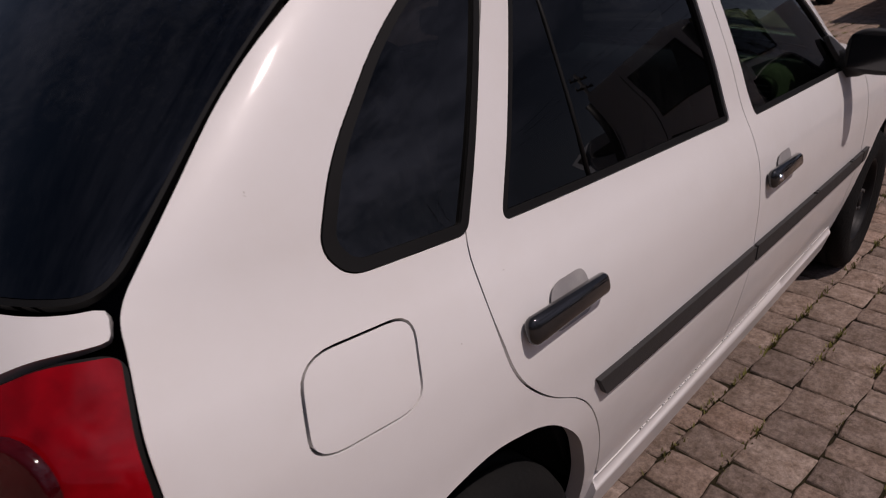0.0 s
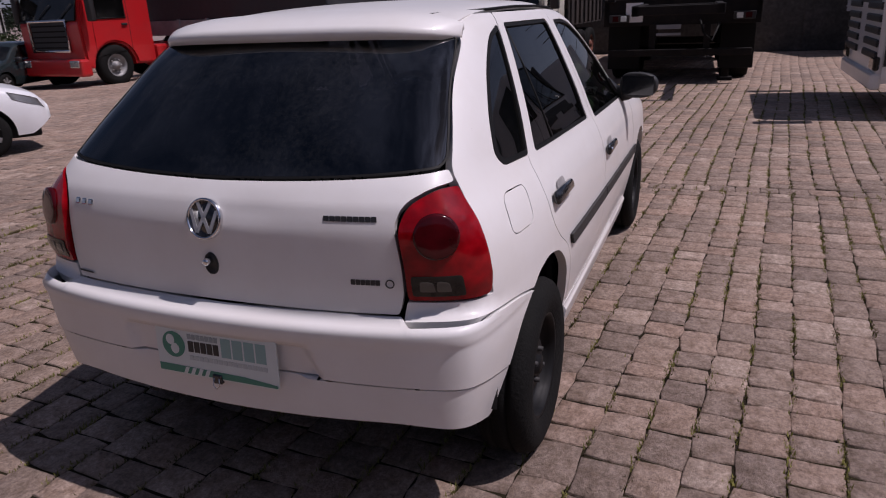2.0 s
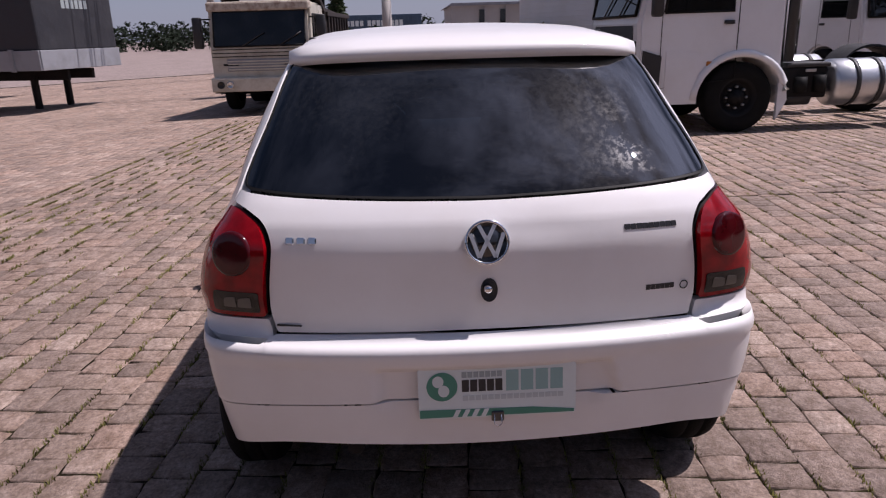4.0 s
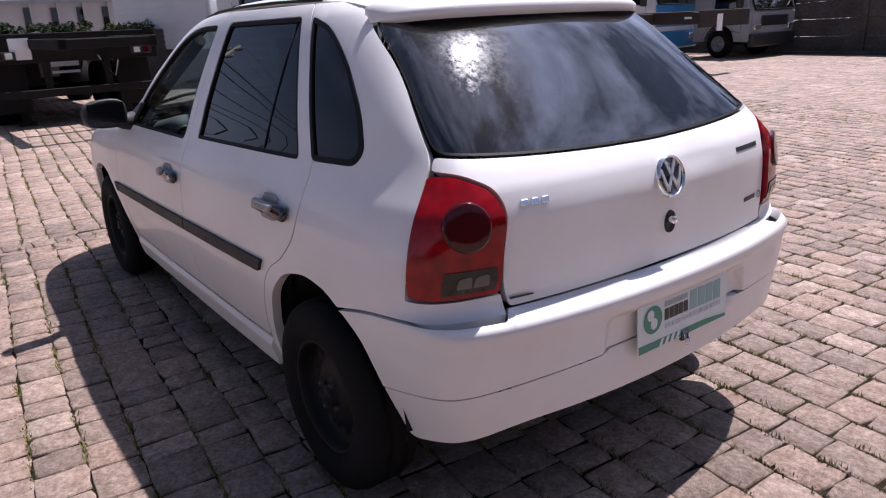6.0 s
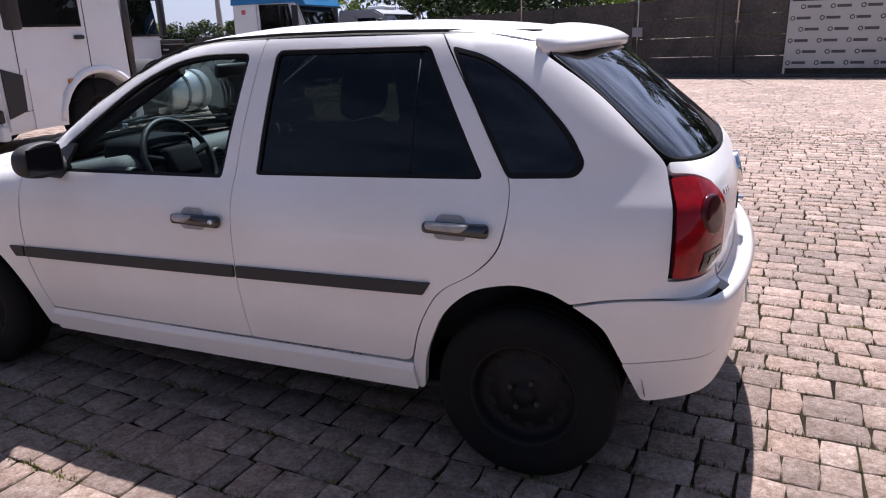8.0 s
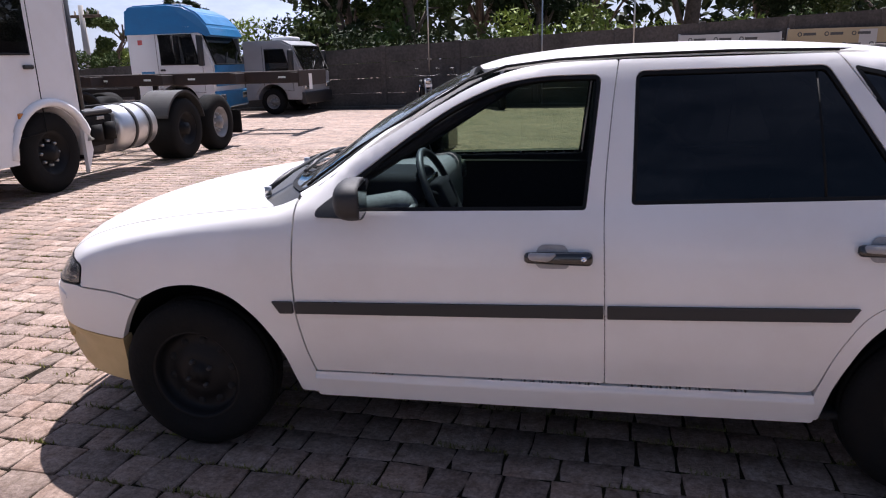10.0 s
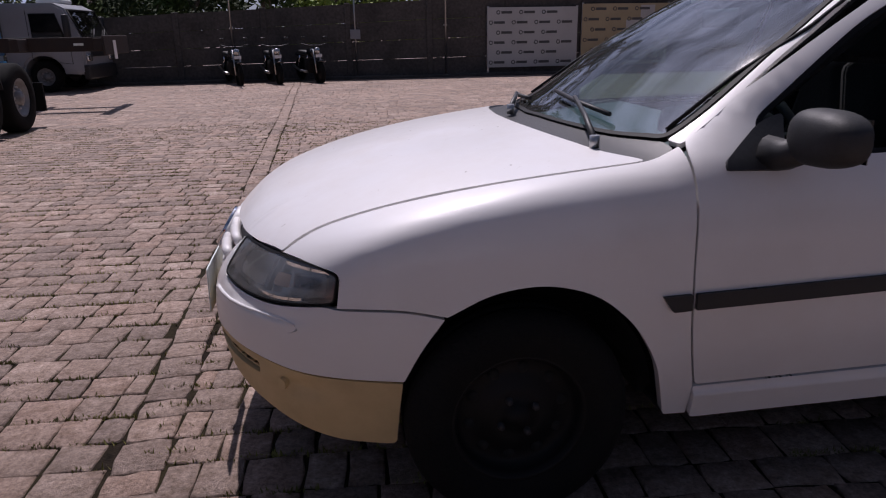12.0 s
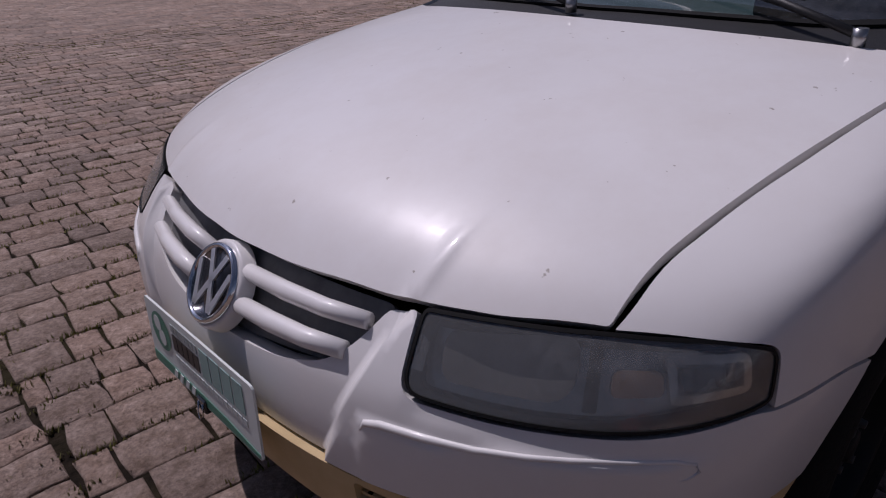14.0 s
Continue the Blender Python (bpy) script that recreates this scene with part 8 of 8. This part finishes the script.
west, east = list(range(4, 4 + k)), list(range(4 + k, 4 + 2 * k))
out_f = [(0, 1, east[0], west[0]), (2, 3, west[-1], east[-1])]
half_k = k // 2
out_f += [(0, west[i], west[i + 1]) for i in range(half_k)] + [(3, west[i], west[i + 1]) for i in range(half_k, k - 1)] + [(0, west[half_k], 3)]
out_f += [(1, east[i + 1], east[i]) for i in range(half_k)] + [(2, east[i + 1], east[i]) for i in range(half_k, k - 1)] + [(1, 2, east[half_k])]
part("outer_ground", flat_mesh("outer_ground", out_v, out_f), FAR_GROUND, ground)


def stone_rows(x0, x1, y0, y1, width, rng, along_y):
    """Plan rectangles of cobbles in courses: centre, half sizes, turn."""
    out = []
    a0, a1, b0, b1 = (y0, y1, x0, x1) if along_y else (x0, x1, y0, y1)
    b = b0
    while b < b1:
        w = width * rng.uniform(0.86, 1.14)
        a = a0 - rng.uniform(0, 0.2)
        while a < a1:
            ln = rng.uniform(0.105, 0.215)
            out.append((a + ln / 2, b + w / 2, ln / 2, w / 2))
            a += ln
        b += w
    q = np.array(out)
    if along_y:
        q = q[:, [1, 0, 3, 2]]
    return q


def stone_geometry(q, rng, tilt, k):
    """Vertices and faces of many cobbles: skirt, worn edge and a flat, uneven top each; k points round (4 or 10)."""
    n = len(q)
    ring = np.array([(-1, -1), (1, -1), (1, 1), (-1, 1)] if k == 4 else [(-1, -1), (-0.35, -1), (0.35, -1), (1, -1), (1, 0), (1, 1), (0.35, 1), (-0.35, 1), (-1, 1), (-1, 0)], float)
    gap = np.concatenate([rng.uniform(0.0020, 0.0048, (n, 1, 1)), rng.uniform(0.0008, 0.0026, (n, 1, 1))], -1)
    d = ring[None] * (q[:, None, 2:] - gap) + rng.normal(0, 0.0029, (n, k, 2))
    if k == 10:
        d[:, [0, 3, 5, 8]] *= rng.uniform(0.94, 0.99, (n, 4, 1))
    ang = rng.normal(0, 0.03, n)
    c, s = np.cos(ang)[:, None], np.sin(ang)[:, None]
    d = np.stack([d[..., 0] * c - d[..., 1] * s, d[..., 0] * s + d[..., 1] * c], -1)
    # courses wander a little
    bend = 0.006 * np.sin(q[:, 1] * 0.9 + q[:, 0] * 0.23) + 0.004 * np.sin(q[:, 1] * 2.3 + 1.7)
    bend2 = (0.014 * np.sin(q[:, 0] * 0.8 + q[:, 1] * 0.2 + 2.0) + 0.006 * np.sin(q[:, 0] * 2.7 + q[:, 1] * 0.7)) * (tilt < 0)
    mid = np.stack([q[:, 0] + bend, q[:, 1] + bend2], -1)
    t = math.radians(tilt)
    rot = np.array([[math.cos(t), -math.sin(t)], [math.sin(t), math.cos(t)]])
    mid, d = mid @ rot.T, d @ rot.T
    slope = rng.normal(0, 0.005, (n, 1, 2))
    z = rng.normal(0, 0.0010, n)[:, None] + (d * slope).sum(-1) + rng.normal(0, 0.0006, (n, k))
    low = np.concatenate([mid[:, None] + d * 1.02, np.full((n, k, 1), -0.04)], -1)
    edge = np.concatenate([mid[:, None] + d, (z - 0.0028)[..., None]], -1)
    f = 1 - rng.uniform(0.003, 0.008, (n, k, 1)) / np.linalg.norm(d, axis=-1, keepdims=True)
    top = np.concatenate([mid[:, None] + d * f, z[..., None]], -1)
    v = np.concatenate([low, edge, top], 1)
    v[..., 2] += fall(v[..., 1])
    quads = [(k + i, k + (i + 1) % k, 2 * k + (i + 1) % k, 2 * k + i) for i in range(k)] + [(i, (i + 1) % k, k + (i + 1) % k, k + i) for i in range(k)]
    return v, [tuple(range(2 * k, 3 * k))] + quads


rng = np.random.default_rng(11)
# courses run along x, a few degrees askew; one straight band of stones crosses them
TILT = -4.0
BAND_W, BAND_E = -2.355, -2.20
field_q = stone_rows(-32, 12.0, -29, 21.0, 0.155, rng, False)
band_q = stone_rows(BAND_W, BAND_W + 0.05, -28, 18.0, 0.155, rng, True)
band_q[:, 0], band_q[:, 2] = (BAND_W + BAND_E) / 2, (BAND_E - BAND_W) / 2


def near(q):
    """The stretches of the yard beside the car that the viewer walks along."""
    x, y = q[:, 0], q[:, 1]
    a = (x > -3.25) & (x < -2.08) & (y > -1.2) & (y < 0.7)
    b = (x > 0.45) & (x < 2.2) & (y > 1.0) & (y < 2.0)
    c = (x > -0.6) & (x < 1.5) & (y > -1.75) & (y < -1.25)
    return a | b | c


def mesh_from(name, v, fc):
    n, m = v.shape[:2]
    flat = np.concatenate([np.array(f) for f in fc])
    sizes = np.array([len(f) for f in fc])
    me = bpy.data.meshes.new(name)
    me.vertices.add(n * m)
    me.vertices.foreach_set("co", v.reshape(-1))
    me.loops.add(n * len(flat))
    me.loops.foreach_set("vertex_index", (np.arange(n)[:, None] * m + flat[None]).ravel())
    me.polygons.add(n * len(fc))
    starts = np.concatenate([[0], np.cumsum(np.tile(sizes, n))[:-1]])
    me.polygons.foreach_set("loop_start", starts)
    me.update(calc_edges=True)
    return me


tufts = []
for q, tilt in ((band_q, 0.6), (field_q, TILT)):
    if tilt < 0:
        t = math.radians(tilt)
        xx = q[:, 0] * math.cos(t) - q[:, 1] * math.sin(t)
        yy = q[:, 0] * math.sin(t) + q[:, 1] * math.cos(t)
        lean = yy * math.sin(math.radians(0.6))
        west = xx < (BAND_W + BAND_E) / 2 - lean
        # stones that reach into the band are cut short
        q = q.copy()
        cut_w = np.where(west, np.clip(xx + q[:, 2] - (BAND_W - lean - 0.003), 0, None), 0)
        cut_e = np.where(west, 0, np.clip(BAND_E - lean + 0.003 - (xx - q[:, 2]), 0, None))
        q[:, 0] += (cut_e - cut_w) / 2
        q[:, 2] -= (cut_e + cut_w) / 2
        q = q[(q[:, 2] > 0.022) & (xx < 11.5) & (xx > -33)]
    round_car = (q[:, 0] > -9) & (q[:, 0] < 5) & (q[:, 1] > -4) & (q[:, 1] < 8)
    v, fc = stone_geometry(q[~round_car], rng, tilt, 4)
    tagged(part("cobbles", mesh_from("cobbles", v, fc), STONE, ground), kind="stuff")
    q = q[round_car]
    hit = near(q)
    v, fc = stone_geometry(q, rng, tilt, 10)
    # the middle of one long side of some stones, for moss
    pick = rng.random(len(q)) < 0.62
    tufts += [tuple((sv[4] if tilt > 0 else sv[6])[:2]) for sv in v[pick]]
    tagged(part("cobbles", mesh_from("cobbles", v[~hit], fc), STONE, ground), kind="stuff")
    for sv in v[hit]:
        c = sv[20:30].mean(0)
        ob = part("cobble", mesh_from("cobble", (sv - c)[None], fc), STONE, ground)
        ob.location = c

# weeds and moss in the joints
rng = np.random.default_rng(4)
verts, faces = [], []
for x, y in tufts:
    # a mossy patch of short blades along one joint
    ang = -0.07
    for k in range(rng.integers(16, 60)):
        u, v_ = rng.normal(0, 0.05), rng.normal(0, 0.007)
        bx, by = x + u * math.cos(ang) - v_ * math.sin(ang), y + u * math.sin(ang) + v_ * math.cos(ang)
        a, ln = rng.uniform(0, 6.28), rng.uniform(0.010, 0.026)
        dx, dy = math.cos(a), math.sin(a)
        i = len(verts)
        verts += [(bx - dy * 0.0045, by + dx * 0.0045, -0.009), (bx + dy * 0.0045, by - dx * 0.0045, -0.009), (bx + dx * ln * 0.5, by + dy * ln * 0.5, ln - 0.008)]
        faces.append((i, i + 1, i + 2))
tagged(part("weeds", flat_mesh("weeds", verts, faces), MOSS, None, "small weeds growing in the cobble joints", "weeds"), kind="stuff")
